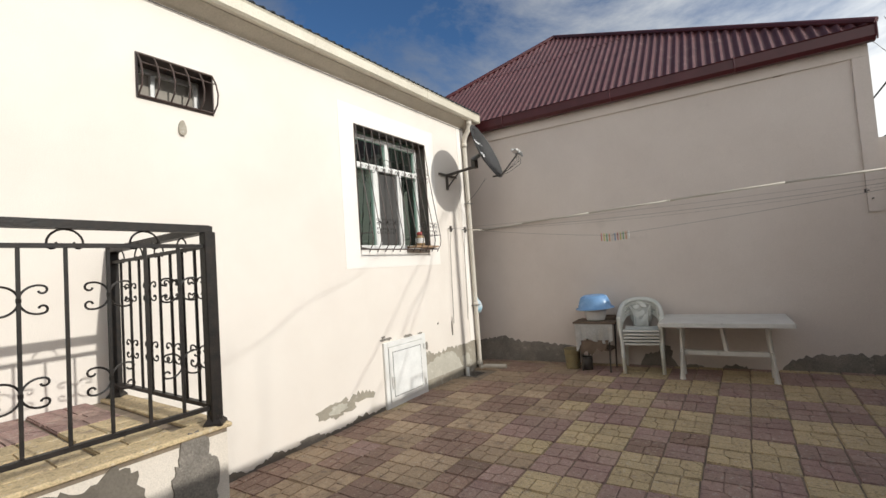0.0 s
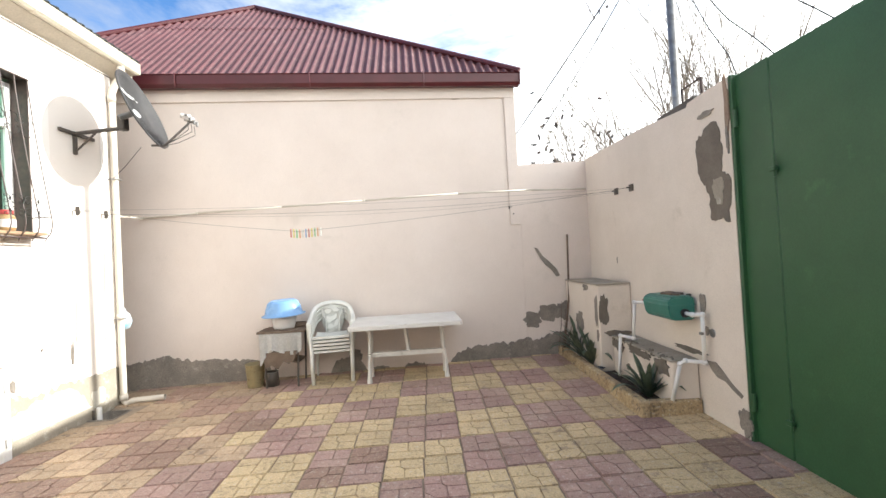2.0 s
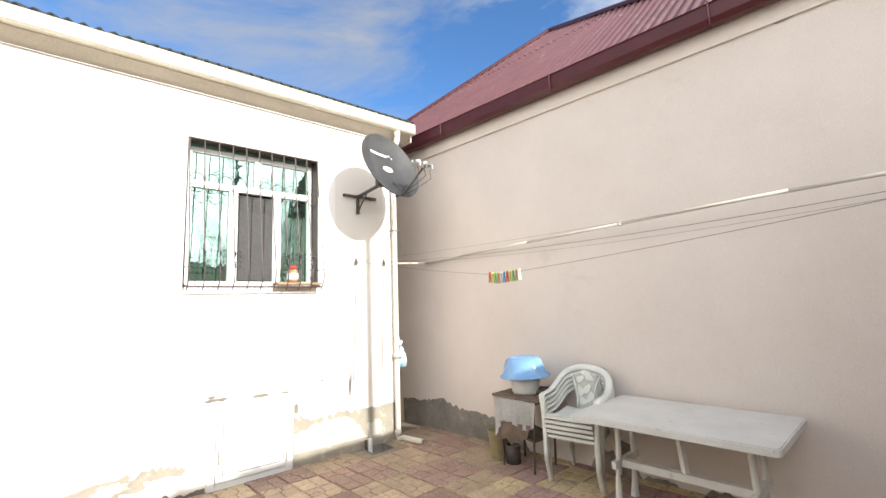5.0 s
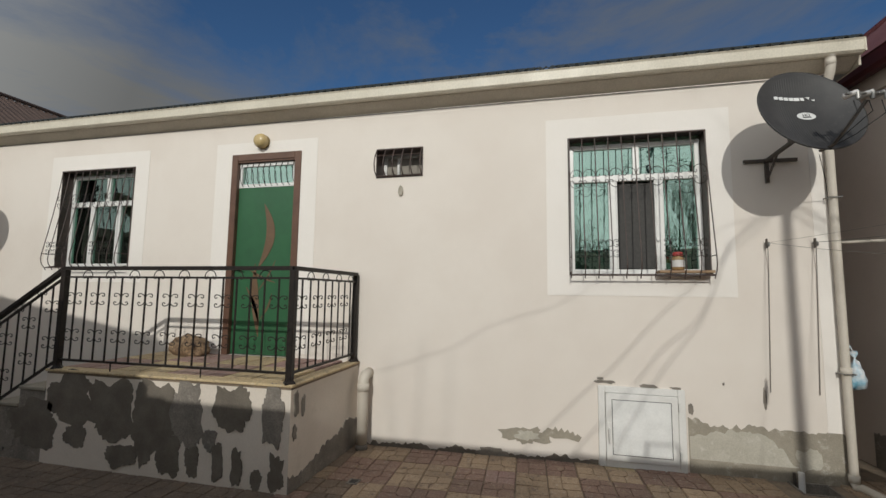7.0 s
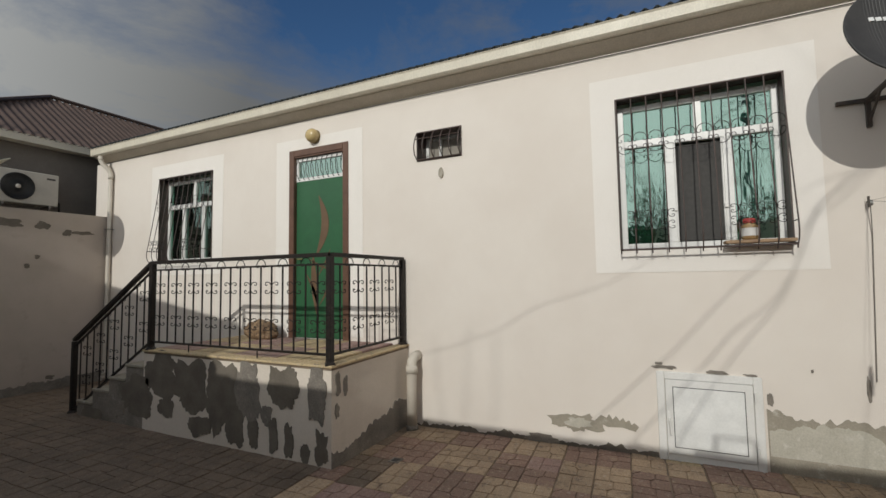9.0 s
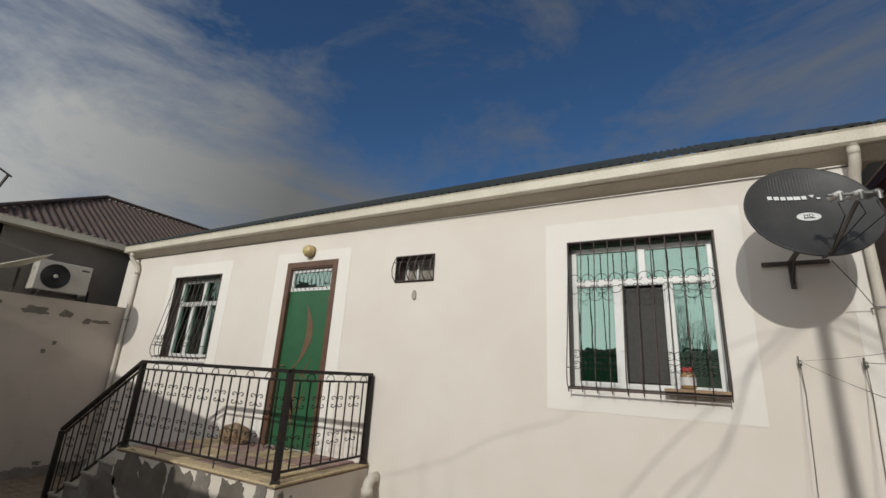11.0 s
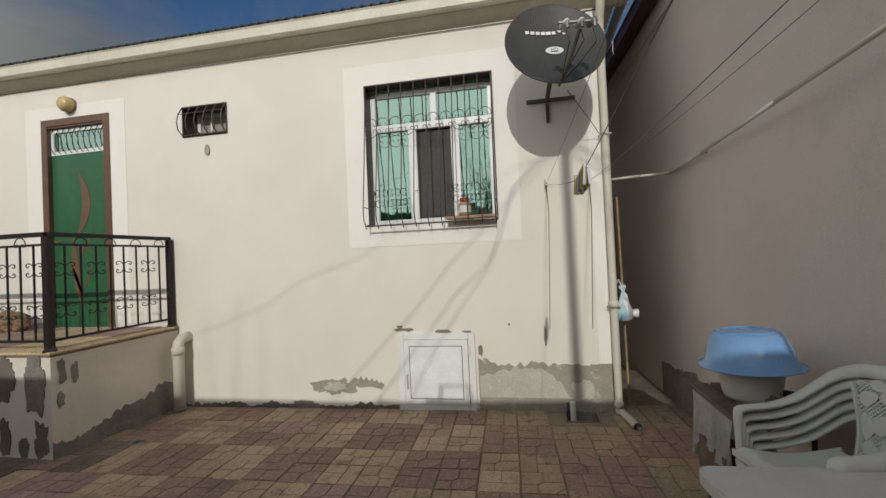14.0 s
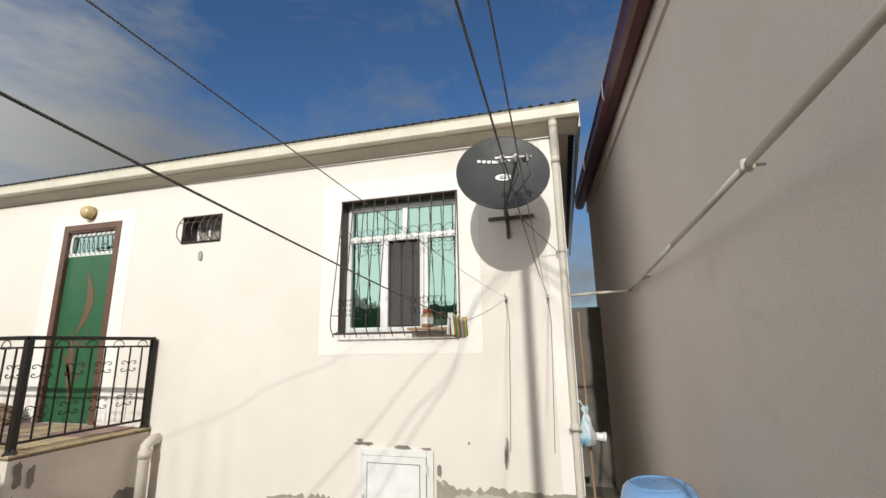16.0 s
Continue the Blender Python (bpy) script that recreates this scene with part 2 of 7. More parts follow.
M_ARM = material("dark_bracket", (0.05, 0.045, 0.04), (0.09, 0.07, 0.055), 14, 0.55)
M_WHITE = material("white_paint", (0.8, 0.8, 0.78), None, 4, 0.5)
M_PLASTIC = material("white_garden_plastic", (0.70, 0.70, 0.65), (0.62, 0.62, 0.57), 5, 0.42, third=(0.50, 0.49, 0.44), third_at=0.66)
M_TABLE = material("table_plastic", (0.66, 0.64, 0.60), (0.60, 0.575, 0.535), 4, 0.5, third=(0.36, 0.33, 0.29), third_at=0.62)
M_BLUE = material("blue_plastic", (0.19, 0.36, 0.62), (0.17, 0.33, 0.58), 4, 0.28)
M_POT = material("white_pot", (0.66, 0.64, 0.62), (0.6, 0.58, 0.56), 6, 0.35)
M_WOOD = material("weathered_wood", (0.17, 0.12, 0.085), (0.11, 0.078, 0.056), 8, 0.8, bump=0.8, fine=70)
M_PALEWOOD = material("pale_wood", (0.36, 0.24, 0.14), (0.28, 0.18, 0.11), 8, 0.7, bump=0.4, fine=70)
M_CLOTH = material("worn_plastic_sheet", (0.80, 0.78, 0.75), (0.66, 0.63, 0.58), 7, 0.55, bump=0.6)
M_RUST = material("rusty_tin", (0.34, 0.28, 0.15), (0.28, 0.23, 0.13), 10, 0.7, metal=0.2, third=(0.20, 0.07, 0.035), third_at=0.56)
M_SOIL = material("dark_soil", (0.045, 0.03, 0.022), (0.03, 0.02, 0.015), 14, 1.0, bump=1.0, fine=50)
M_PLANTER = material("mossy_concrete", (0.47, 0.36, 0.21), (0.34, 0.24, 0.13), 6, 0.95, bump=1.0, fine=60, third=(0.11, 0.085, 0.065), third_at=0.53, specks=0.5)
M_LEAF = material("leaf_green", (0.17, 0.225, 0.155), (0.24, 0.29, 0.20), 9, 0.5, island=0.25)
M_LEAFDRY = material("dry_leaf", (0.05, 0.045, 0.045), (0.035, 0.03, 0.03), 9, 0.8, island=0.3)
M_BRANCH = material("branch_bark", (0.22, 0.185, 0.15), (0.16, 0.135, 0.11), 12, 0.9)
M_TANK = material("teal_tank", (0.04, 0.19, 0.15), (0.03, 0.155, 0.125), 6, 0.4)
M_WIRE = material("dark_cable", (0.02, 0.02, 0.02), None, 10, 0.6)
M_LINE = material("clothes_line", (0.2, 0.18, 0.16), None, 10, 0.6)
M_AC = material("ac_casing", (0.50, 0.47, 0.41), (0.44, 0.41, 0.36), 4, 0.5)
M_BLACK = material("black_plastic", (0.02, 0.02, 0.02), None, 8, 0.5)
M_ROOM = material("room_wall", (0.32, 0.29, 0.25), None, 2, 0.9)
M_CURTAIN = material("green_curtain", (0.085, 0.235, 0.17), (0.06, 0.18, 0.125), 6, 0.85)
M_SCREEN = material("insect_screen", (0.065, 0.062, 0.058), (0.055, 0.052, 0.05), 30, 0.85)
M_CHIP = material("chipped_edge", (0.30, 0.22, 0.16), (0.22, 0.15, 0.11), 12, 0.95, bump=0.8)
M_LAMP = material("lamp_glass", (0.55, 0.42, 0.20), (0.48, 0.36, 0.17), 8, 0.25)
M_BRASS = material("dull_brass", (0.35, 0.27, 0.13), None, 8, 0.45, metal=0.6)
M_ROAD = material("street_ground", (0.14, 0.12, 0.10), (0.10, 0.09, 0.075), 0.5, 0.95, bump=0.8)
M_BAG = material("pale_bag", (0.68, 0.70, 0.72), (0.20, 0.50, 0.66), 9, 0.4, bump=0.7)
M_REDLID = material("red_lid", (0.42, 0.05, 0.045), None, 9, 0.4)
M_JAR = material("amber_jar", (0.30, 0.18, 0.08), (0.38, 0.26, 0.13), 22, 0.25)
M_FARWALL = material("far_house_wall", (0.38, 0.33, 0.27), (0.33, 0.28, 0.23), 0.8, 0.9)
PEGS = [material("peg_" + c, rgb, None, 9, 0.4) for c, rgb in (("green", (0.10, 0.42, 0.16)), ("yellow", (0.62, 0.52, 0.08)), ("red", (0.5, 0.09, 0.06)), ("blue", (0.10, 0.26, 0.5)), ("white", (0.6, 0.6, 0.56)), ("orange", (0.6, 0.25, 0.06)))]


def glass(name, tint, rough=0.02, alpha=0.35):
    """Thin reflective glass: a mirror coat over a tinted see-through pane."""
    m = bpy.data.materials.new(name)
    m.use_nodes = True
    n, l = m.node_tree.nodes, m.node_tree.links
    n.clear()
    out = n.new("ShaderNodeOutputMaterial")
    tr = n.new("ShaderNodeBsdfTransparent")
    tr.inputs["Color"].default_value = (*tint, 1)
    gl = n.new("ShaderNodeBsdfGlossy")
    gl.inputs["Roughness"].default_value = rough
    gl.inputs["Color"].default_value = (0.75, 1.0, 0.90, 1)
    mx = n.new("ShaderNodeMixShader")
    fr = n.new("ShaderNodeFresnel")
    fr.inputs["IOR"].default_value = 1.6
    ad = n.new("ShaderNodeMath")
    ad.operation = "ADD"
    ad.inputs[1].default_value = alpha
    ad.use_clamp = True
    nz = n.new("ShaderNodeTexNoise")
    nz.inputs["Scale"].default_value = 2.2
    bp = n.new("ShaderNodeBump")
    bp.inputs["Strength"].default_value = 0.12
    bp.inputs["Distance"].default_value = 0.02
    l.new(nz.outputs["Fac"], bp.inputs["Height"])
    l.new(bp.outputs["Normal"], gl.inputs["Normal"])
    l.new(fr.outputs["Fac"], ad.inputs[0])
    l.new(ad.outputs["Value"], mx.inputs["Fac"])
    l.new(tr.outputs["BSDF"], mx.inputs[1])
    l.new(gl.outputs["BSDF"], mx.inputs[2])
    l.new(mx.outputs["Shader"], out.inputs["Surface"])
    return m


M_GLASS = glass("green_tinted_glass", (0.25, 0.42, 0.36), alpha=0.34)
M_GLASS_DARK = glass("dark_window_glass", (0.3, 0.36, 0.34), alpha=0.08)


# ---- mesh helpers ----
def finish(name, bm, mat, parent=None, label="", smooth=False):
    me = bpy.data.meshes.new(name)
    if smooth:
        for f in bm.faces:
            f.smooth = True
    bm.to_mesh(me)
    bm.free()
    for m in (mat if isinstance(mat, (list, tuple)) else [mat]):
        me.materials.append(m)
    ob = new(name, me)
    ob.parent = parent
    if label:
        ob["label"] = label
    return ob


def part(name, bm, mat, parent, label="", smooth=False):
    return finish(name, bm, mat, parent, label, smooth)


def thing(name, label, category, group="", kind="", at=None):
    """An empty at the thing's base that holds its parts."""
    e = new(name)
    e.empty_display_size = 0.1
    if at:
        e.location = at
    return tagged(e, label, category, group, kind)


def box(bm, x0, x1, y0, y1, z0, z1, bevel=0.0):
    r = bmesh.ops.create_cube(bm, size=1, matrix=Matrix.Translation(((x0 + x1) / 2, (y0 + y1) / 2, (z0 + z1) / 2)) @ Matrix.Diagonal((abs(x1 - x0), abs(y1 - y0), abs(z1 - z0), 1)))
    if bevel:
        es = {e for v in r["verts"] for e in v.link_edges}
        bmesh.ops.bevel(bm, geom=list(es), offset=bevel, segments=1, affect="EDGES")
    return bm


def obox(bm, m, sx, sy, sz, bevel=0.0):
    """A box of that size, centred on the pose m."""
    r = bmesh.ops.create_cube(bm, size=1, matrix=m @ Matrix.Diagonal((sx, sy, sz, 1)))
    if bevel:
        es = {e for v in r["verts"] for e in v.link_edges}
        bmesh.ops.bevel(bm, geom=list(es), offset=bevel, segments=1, affect="EDGES")
    return bm


def tube(bm, pts, r, n=8, caps=True, r_end=None):
    """A round bar through the points."""
    pts = [Vector(p) for p in pts]
    rings, last = [], None
    up = Vector((0.13, 0.21, 0.97))
    for i, p in enumerate(pts):
        d = (pts[min(i + 1, len(pts) - 1)] - pts[max(i - 1, 0)])
        d = d.normalized() if d.length > 1e-9 else Vector((0, 0, 1))
        a = (last - d * last.dot(d)) if last else up.cross(d)
        if a.length < 1e-4:
            a = d.orthogonal()
        a.normalize()
        last = a
        b = d.cross(a)
        rad = r if r_end is None else r + (r_end - r) * i / max(1, len(pts) - 1)
        rings.append([bm.verts.new(p + rad * (math.cos(2 * math.pi * k / n) * a + math.sin(2 * math.pi * k / n) * b)) for k in range(n)])
    for s, t in zip(rings, rings[1:]):
        for k in range(n):
            bm.faces.new((s[k], s[(k + 1) % n], t[(k + 1) % n], t[k]))
    if caps and n > 2:
        bm.faces.new(rings[0][::-1])
        bm.faces.new(rings[-1])
    return bm


def bar(bm, p, q, w, h=None, up=(0, 0, 1)):
    """A rectangular bar from p to q."""
    p, q = Vector(p), Vector(q)
    d = (q - p).normalized()
    a = Vector(up).cross(d)
    a = a.normalized() if a.length > 1e-4 else Vector((1, 0, 0)).cross(d).normalized()
    b = d.cross(a)
    m = Matrix((a, b, d)).transposed().to_4x4()
    m.translation = (p + q) / 2
    return obox(bm, m, w, h or w, (q - p).length)


def lathe(bm, profile, n=28, centre=(0, 0, 0)):
    """Turns a profile of (radius, height) round the z axis."""
    c = Vector(centre)
    rings = []
    for r, z in profile:
        rings.append([bm.verts.new(c + Vector((r * math.cos(2 * math.pi * k / n), r * math.sin(2 * math.pi * k / n), z))) for k in range(n)] if r > 1e-5 else [bm.verts.new(c + Vector((0, 0, z)))])
    for s, t in zip(rings, rings[1:]):
        for k in range(n):
            a, b, d, e = s[k % len(s)], s[(k + 1) % len(s)], t[(k + 1) % len(t)], t[k % len(t)]
            f = [v for i, v in enumerate((a, b, d, e)) if v not in (a, b, d, e)[:i]]
            if len(f) > 2:
                bm.faces.new(f)
    return bm


def prism(bm, pts, m, depth):
    """A flat outline of (x, y), laid by the pose m, with a thickness along its z."""
    lo = [bm.verts.new(m @ Vector((x, y, 0))) for x, y in pts]
    hi = [bm.verts.new(m @ Vector((x, y, depth))) for x, y in pts]
    bm.faces.new(hi)
    bm.faces.new(lo[::-1])
    k = len(pts)
    for i in range(k):
        bm.faces.new((lo[i], lo[(i + 1) % k], hi[(i + 1) % k], hi[i]))
    return bm


def wall_with_holes(bm, x0, x1, a0, a1, z0, z1, holes):
    """A wall slab across x, running along y, with openings (y0, y1, z0, z1)."""
    ys = sorted({a0, a1, *[h[0] for h in holes], *[h[1] for h in holes]})
    zs = sorted({z0, z1, *[h[2] for h in holes], *[h[3] for h in holes]})
    solid = {(i, j): not any(h[0] <= (ys[i] + ys[i + 1]) / 2 <= h[1] and h[2] <= (zs[j] + zs[j + 1]) / 2 <= h[3] for h in holes) for i in range(len(ys) - 1) for j in range(len(zs) - 1)}
    vs = {}

    def v(x, i, j):
        return vs.setdefault((x, i, j), bm.verts.new((x, ys[i], zs[j]))) if (x, i, j) not in vs else vs[x, i, j]

    for (i, j), full in solid.items():
        if not full:
            continue
        bm.faces.new((v(x1, i, j), v(x1, i + 1, j), v(x1, i + 1, j + 1), v(x1, i, j + 1)))
        bm.faces.new((v(x0, i, j), v(x0, i, j + 1), v(x0, i + 1, j + 1), v(x0, i + 1, j)))
        for di, dj, p, q in ((-1, 0, (i, j), (i, j + 1)), (1, 0, (i + 1, j + 1), (i + 1, j)), (0, -1, (i + 1, j), (i, j)), (0, 1, (i, j + 1), (i + 1, j + 1))):
            if not solid.get((i + di, j + dj)):
                bm.faces.new((v(x1, *p), v(x1, *q), v(x0, *q), v(x0, *p)))
    bmesh.ops.recalc_face_normals(bm, faces=bm.faces)
    return bm


X_AX, Y_AX, Z_AX = Vector((1, 0, 0)), Vector((0, 1, 0)), Vector((0, 0, 1))


def facing(origin, along, up=(0, 0, 1)):
    """A pose whose x runs along a wall, y up it and z out of it."""
    a, u = Vector(along).normalized(), Vector(up).normalized()
    m = Matrix((a, u, a.cross(u))).transposed().to_4x4()
    m.translation = Vector(origin)
    return m


def blob(rx, ry, seed, n=34, rough=0.28):
    """An uneven outline round the origin, as flaked-off plaster leaves."""
    out = []
    for k in range(n):
        a = 2 * math.pi * k / n
        q = noise.noise(Vector((math.cos(a) * 1.6, math.sin(a) * 1.6, seed * 7.3))) + 0.5 * noise.noise(Vector((math.cos(a) * 6, math.sin(a) * 6, seed * 3.1)))
        f = 1 + rough * 1.8 * q
        sx = abs(math.cos(a)) ** 0.8 * math.copysign(1, math.cos(a))
        sy = abs(math.sin(a)) ** 0.8 * math.copysign(1, math.sin(a))
        out.append((rx * f * sx, ry * f * sy))
    return out


def ragged(length, heights, seed, step=0.018, low=0.0):
    """The outline of a band of bare cement: a straight foot and a torn upper edge through (place, height) pairs."""
    top = []
    k = int(length / step)
    for i in range(k + 1):
        s = length * i / k
        h = np.interp(s, [p[0] for p in heights], [p[1] for p in heights])
        h += 0.045 * noise.noise(Vector((s * 4, seed, 0))) + 0.035 * noise.noise(Vector((s * 19, seed, 3))) + 0.05 * max(0, noise.noise(Vector((s * 47, seed, 5))) - 0.12)
        top.append((s, max(low + 0.012, h)))
    return [(0, low), (length, low), *top[::-1]]


# ---- structure ----
HX = -3.2                       # face of the house wall
RX = 2.47                       # face of the wall on the gate's side
SY = -4.45                      # face of the wall at the foot of the steps
BA, BD = Vector((-3.2, 6.62, 0)), Vector((5.67, 0.26, 0)).normalized()
BN = Vector((BD.y, -BD.x, 0))
BW = facing(BA, BD)             # x along the neighbour's wall, y up, z out into the yard
YAW_B = math.degrees(math.atan2(BD.y, BD.x))


def gz(x, y):
    """The paving falls a little towards the steps."""
    return 0.014 * (x + 3.2) + 0.012 * max(0.0, y - 1.6)


def bwp(s, off, z):
    return BW @ Vector((s, z, off))


ground = finish("ground", box(bmesh.new(), -400, 400, -400, 400, -0.6, -0.10), M_ROAD)
tagged(ground, kind="structure", label="packed earth ground round the house and yard")

WIN1 = (3.75, 5.05, 1.85, 3.28)
WIN2 = (-3.09, -1.83, 1.93, 3.29)
VENT = (1.62, 2.18, 2.96, 3.30)
DOOR = (-0.32, 0.65, 0.88, 3.35)
wall_house = finish("wall_west", wall_with_holes(bmesh.new(), HX - 0.32, HX, -4.9, 6.08, -0.3, 3.74, [WIN1, WIN2, VENT, DOOR]), M_HOUSE)
tagged(wall_house, kind="structure", label="cream plastered house wall with peeling foot")
for name, y0, y1, x0, x1 in (("wall_house_north", 5.86, 6.08, -9.5, HX - 0.32), ("wall_house_south", -4.9, -4.68, -9.5, HX - 0.32)):
    w = finish(name, box(bmesh.new(), x0, x1 - 0.002, y0, y1, -0.3, 3.74), M_HOUSE)
    tagged(w, kind="structure", label="cream plastered end wall of the house")
# unseen rooms, added as closed boxes so the windows look into darkness
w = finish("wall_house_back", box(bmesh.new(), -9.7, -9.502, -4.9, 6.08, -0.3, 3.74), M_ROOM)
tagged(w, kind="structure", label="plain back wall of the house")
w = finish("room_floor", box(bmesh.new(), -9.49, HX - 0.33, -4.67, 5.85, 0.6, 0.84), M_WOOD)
tagged(w, kind="structure", label="added floor of the closed box that keeps the interior dark")
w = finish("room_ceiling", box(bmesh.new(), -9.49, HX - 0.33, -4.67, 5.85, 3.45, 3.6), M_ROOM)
tagged(w, kind="structure", label="added ceiling of the closed box that keeps the interior dark")
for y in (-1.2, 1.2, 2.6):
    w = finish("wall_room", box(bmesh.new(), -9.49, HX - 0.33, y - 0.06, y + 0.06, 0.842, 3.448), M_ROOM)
    tagged(w, kind="structure", label="added partition of the closed box that keeps the interior dark")


def surround(y0, y1, z0, z1, hole):
    """The pale band painted round an opening, a thin coat on the wall."""
    bm = bmesh.new()
    t = 0.004
    a0, a1, b0, b1 = hole
    box(bm, HX - 0.002, HX + t, y0, a0, z0, z1)
    box(bm, HX - 0.002, HX + t, a1, y1, z0, z1)
    if z1 > b1:
        box(bm, HX - 0.002, HX + t, a0, a1, b1, z1)
    if z0 < b0:
        box(bm, HX - 0.002, HX + t, a0, a1, z0, b0)
    ob = finish("trim", bm, M_SURR)
    return tagged(ob, kind="structure", label="white painted band round an opening in the wall")


surround(3.53, 5.26, 1.645, 3.49, WIN1)
surround(-3.30, -1.61, 1.74, 3.50, WIN2)
surround(-0.56, 0.86, 0.93, 3.50, DOOR)
tagged(finish("trim", box(bmesh.new(), HX - 0.002, HX + 0.004, 5.90, 6.082, 0.48, 3.72), M_SURR), kind="structure", label="white painted corner strip of the house")

# the neighbour's wall, its raised border, and the lower wall beside it
wall_back = finish("wall_north", prism(bmesh.new(), [(-2.6, -0.3), (4.75, -0.3), (4.75, 3.75), (-2.6, 3.87)], BW @ Matrix.Translation((0, 0, -0.25)), 0.25), M_BACK)
tagged(wall_back, kind="structure", label="tall pinkish plastered wall of the neighbouring house")
border = finish("trim", prism(prism(bmesh.new(), [(-2.6, 3.645), (4.75, 3.56), (4.75, 3.745), (-2.6, 3.865)], BW, 0.022), [(4.61, 1.87), (4.75, 1.87), (4.75, 3.557), (4.61, 3.559)], BW, 0.022), M_BACK)
tagged(border, kind="structure", label="raised plaster border along the top of the neighbour's wall")
w = finish("wall_north_low", prism(bmesh.new(), [(4.752, -0.3), (6.0, -0.3), (6.0, 2.69), (4.752, 2.66)], BW @ Matrix.Translation((0, 0, -0.25)), 0.248), M_BACK)
tagged(w, kind="structure", label="lower pinkish plastered yard wall beside the neighbour's house")
w = finish("wall_neighbour_side", prism(bmesh.new(), [(0, -0.3), (5, -0.3), (5, 3.73), (0, 3.73)], facing(bwp(4.547, -0.252, 0), -BN), 0.2), M_BACK)
tagged(w, kind="structure", label="plastered side wall of the neighbouring house")

# the wall on the gate's side, with the green gate in it
by_right = (BA + BD * ((RX - BA.x) / BD.x)).y
bm = bmesh.new()
prism(bm, [(4.06, -0.3), (by_right + 0.02, -0.3), (by_right + 0.02, 2.70), (5.35, 2.66), (4.56, 2.60), (4.54, 2.63), (4.06, 2.65)], Matrix(((0, 0, 1, RX), (1, 0, 0, 0), (0, 1, 0, 0), (0, 0, 0, 1))), 0.22)
wall_right = finish("wall_east", bm, M_RIGHT)
tagged(wall_right, kind="structure", label="pinkish plastered yard wall with bare patches near the gate")
w = finish("wall_east_far", box(bmesh.new(), RX, RX + 0.22, -4.65, 0.40, -0.3, 2.65), M_RIGHT)
tagged(w, kind="structure", label="plain plastered yard wall beyond the gate")
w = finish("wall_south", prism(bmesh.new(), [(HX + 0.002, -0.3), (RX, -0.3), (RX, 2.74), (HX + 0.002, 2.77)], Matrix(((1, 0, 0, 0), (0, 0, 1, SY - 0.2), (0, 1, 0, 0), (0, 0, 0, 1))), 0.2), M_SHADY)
tagged(w, kind="structure", label="beige plastered wall at the foot of the steps")


# ---- house roof, eaves and gutter ----
def corrugated(name, a, b, c, mat, pitch, depth, label, d=None):
    """A corrugated sheet whose ribs run from the eave a-b up to the ridge c-d (one point for a hip)."""
    a, b, c = Vector(a), Vector(b), Vector(c)
    d = Vector(d) if d else c
    nrm = (b - a).cross(c - a).normalized()
    if nrm.z < 0:
        nrm = -nrm
    e = (b - a).normalized()
    up = nrm.cross(e)
    if up.z < 0:
        up = -up
    length = (b - a).length
    cs, ds = (c - a).dot(e), (d - a).dot(e)
    ch = (c - a).dot(up)
    bm = bmesh.new()
    steps = int(length / pitch * 6)
    prev = None
    for i in range(steps + 1):
        s = length * i / steps
        h = ch
        if s < cs:
            h = ch * s / max(cs, 1e-6)
        elif s > ds:
            h = ch * (length - s) / max(length - ds, 1e-6)
        z = depth * 0.5 * math.sin(2 * math.pi * s / pitch)
        p, q = a + e * s + nrm * z, a + e * s + up * max(h, 0.001) + nrm * z
        now = [bm.verts.new(p), bm.verts.new(q), bm.verts.new(p - nrm * 0.012), bm.verts.new(q - nrm * 0.012)]
        if prev:
            bm.faces.new((prev[0], now[0], now[1], prev[1]))
            bm.faces.new((prev[2], prev[3], now[3], now[2]))
            bm.faces.new((prev[0], prev[2], now[2], now[0]))
        prev = now
    ob = finish(name, bm, mat)
    for f in ob.data.polygons:
        f.use_smooth = False
    return tagged(ob, kind="structure", label=label)


GX = -2.98                      # outer edge of the gutter
eave_z = 3.965
corrugated("roof_house", (GX, -4.68, eave_z), (GX, 6.27, eave_z), (-6.3, -4.0, 5.72), M_GREENROOF, 0.10, 0.03, "dark green corrugated hip roof of the house", (-6.3, 5.2, 5.72))
corrugated("roof_house_north", (-9.9, 6.27, eave_z), (GX, 6.27, eave_z), (-6.3, 5.2, 5.72), M_GREENROOF, 0.10, 0.03, "dark green corrugated hip roof of the house")
corrugated("roof_house_south", (-9.9, -4.68, eave_z), (GX, -4.68, eave_z), (-6.3, -4.0, 5.72), M_GREENROOF, 0.10, 0.03, "dark green corrugated hip roof of the house")
soffit = finish("soffit", prism(bmesh.new(), [(HX - 0.05, 3.742), (HX + 0.004, 3.742), (GX - 0.075, 3.815), (GX - 0.075, 3.835), (HX - 0.05, 3.765)], Matrix(((1, 0, 0, 0), (0, 0, -1, 6.27), (0, 1, 0, 0), (0, 0, 0, 1))), 10.95), M_SOFFIT)
tagged(soffit, kind="structure", label="dull beige boarding under the eaves")
soffit = finish("soffit", box(bmesh.new(), -9.8, HX - 0.052, 5.9, 6.18, 3.742, 3.76), M_SOFFIT)
tagged(soffit, kind="structure", label="dull beige boarding under the eaves")
cap = finish("fascia", box(bmesh.new(), -9.8, GX - 0.10, 6.275, 6.295, 3.74, 3.93), M_SOFFIT)
tagged(cap, kind="structure", label="dull beige fascia at the end of the roof")


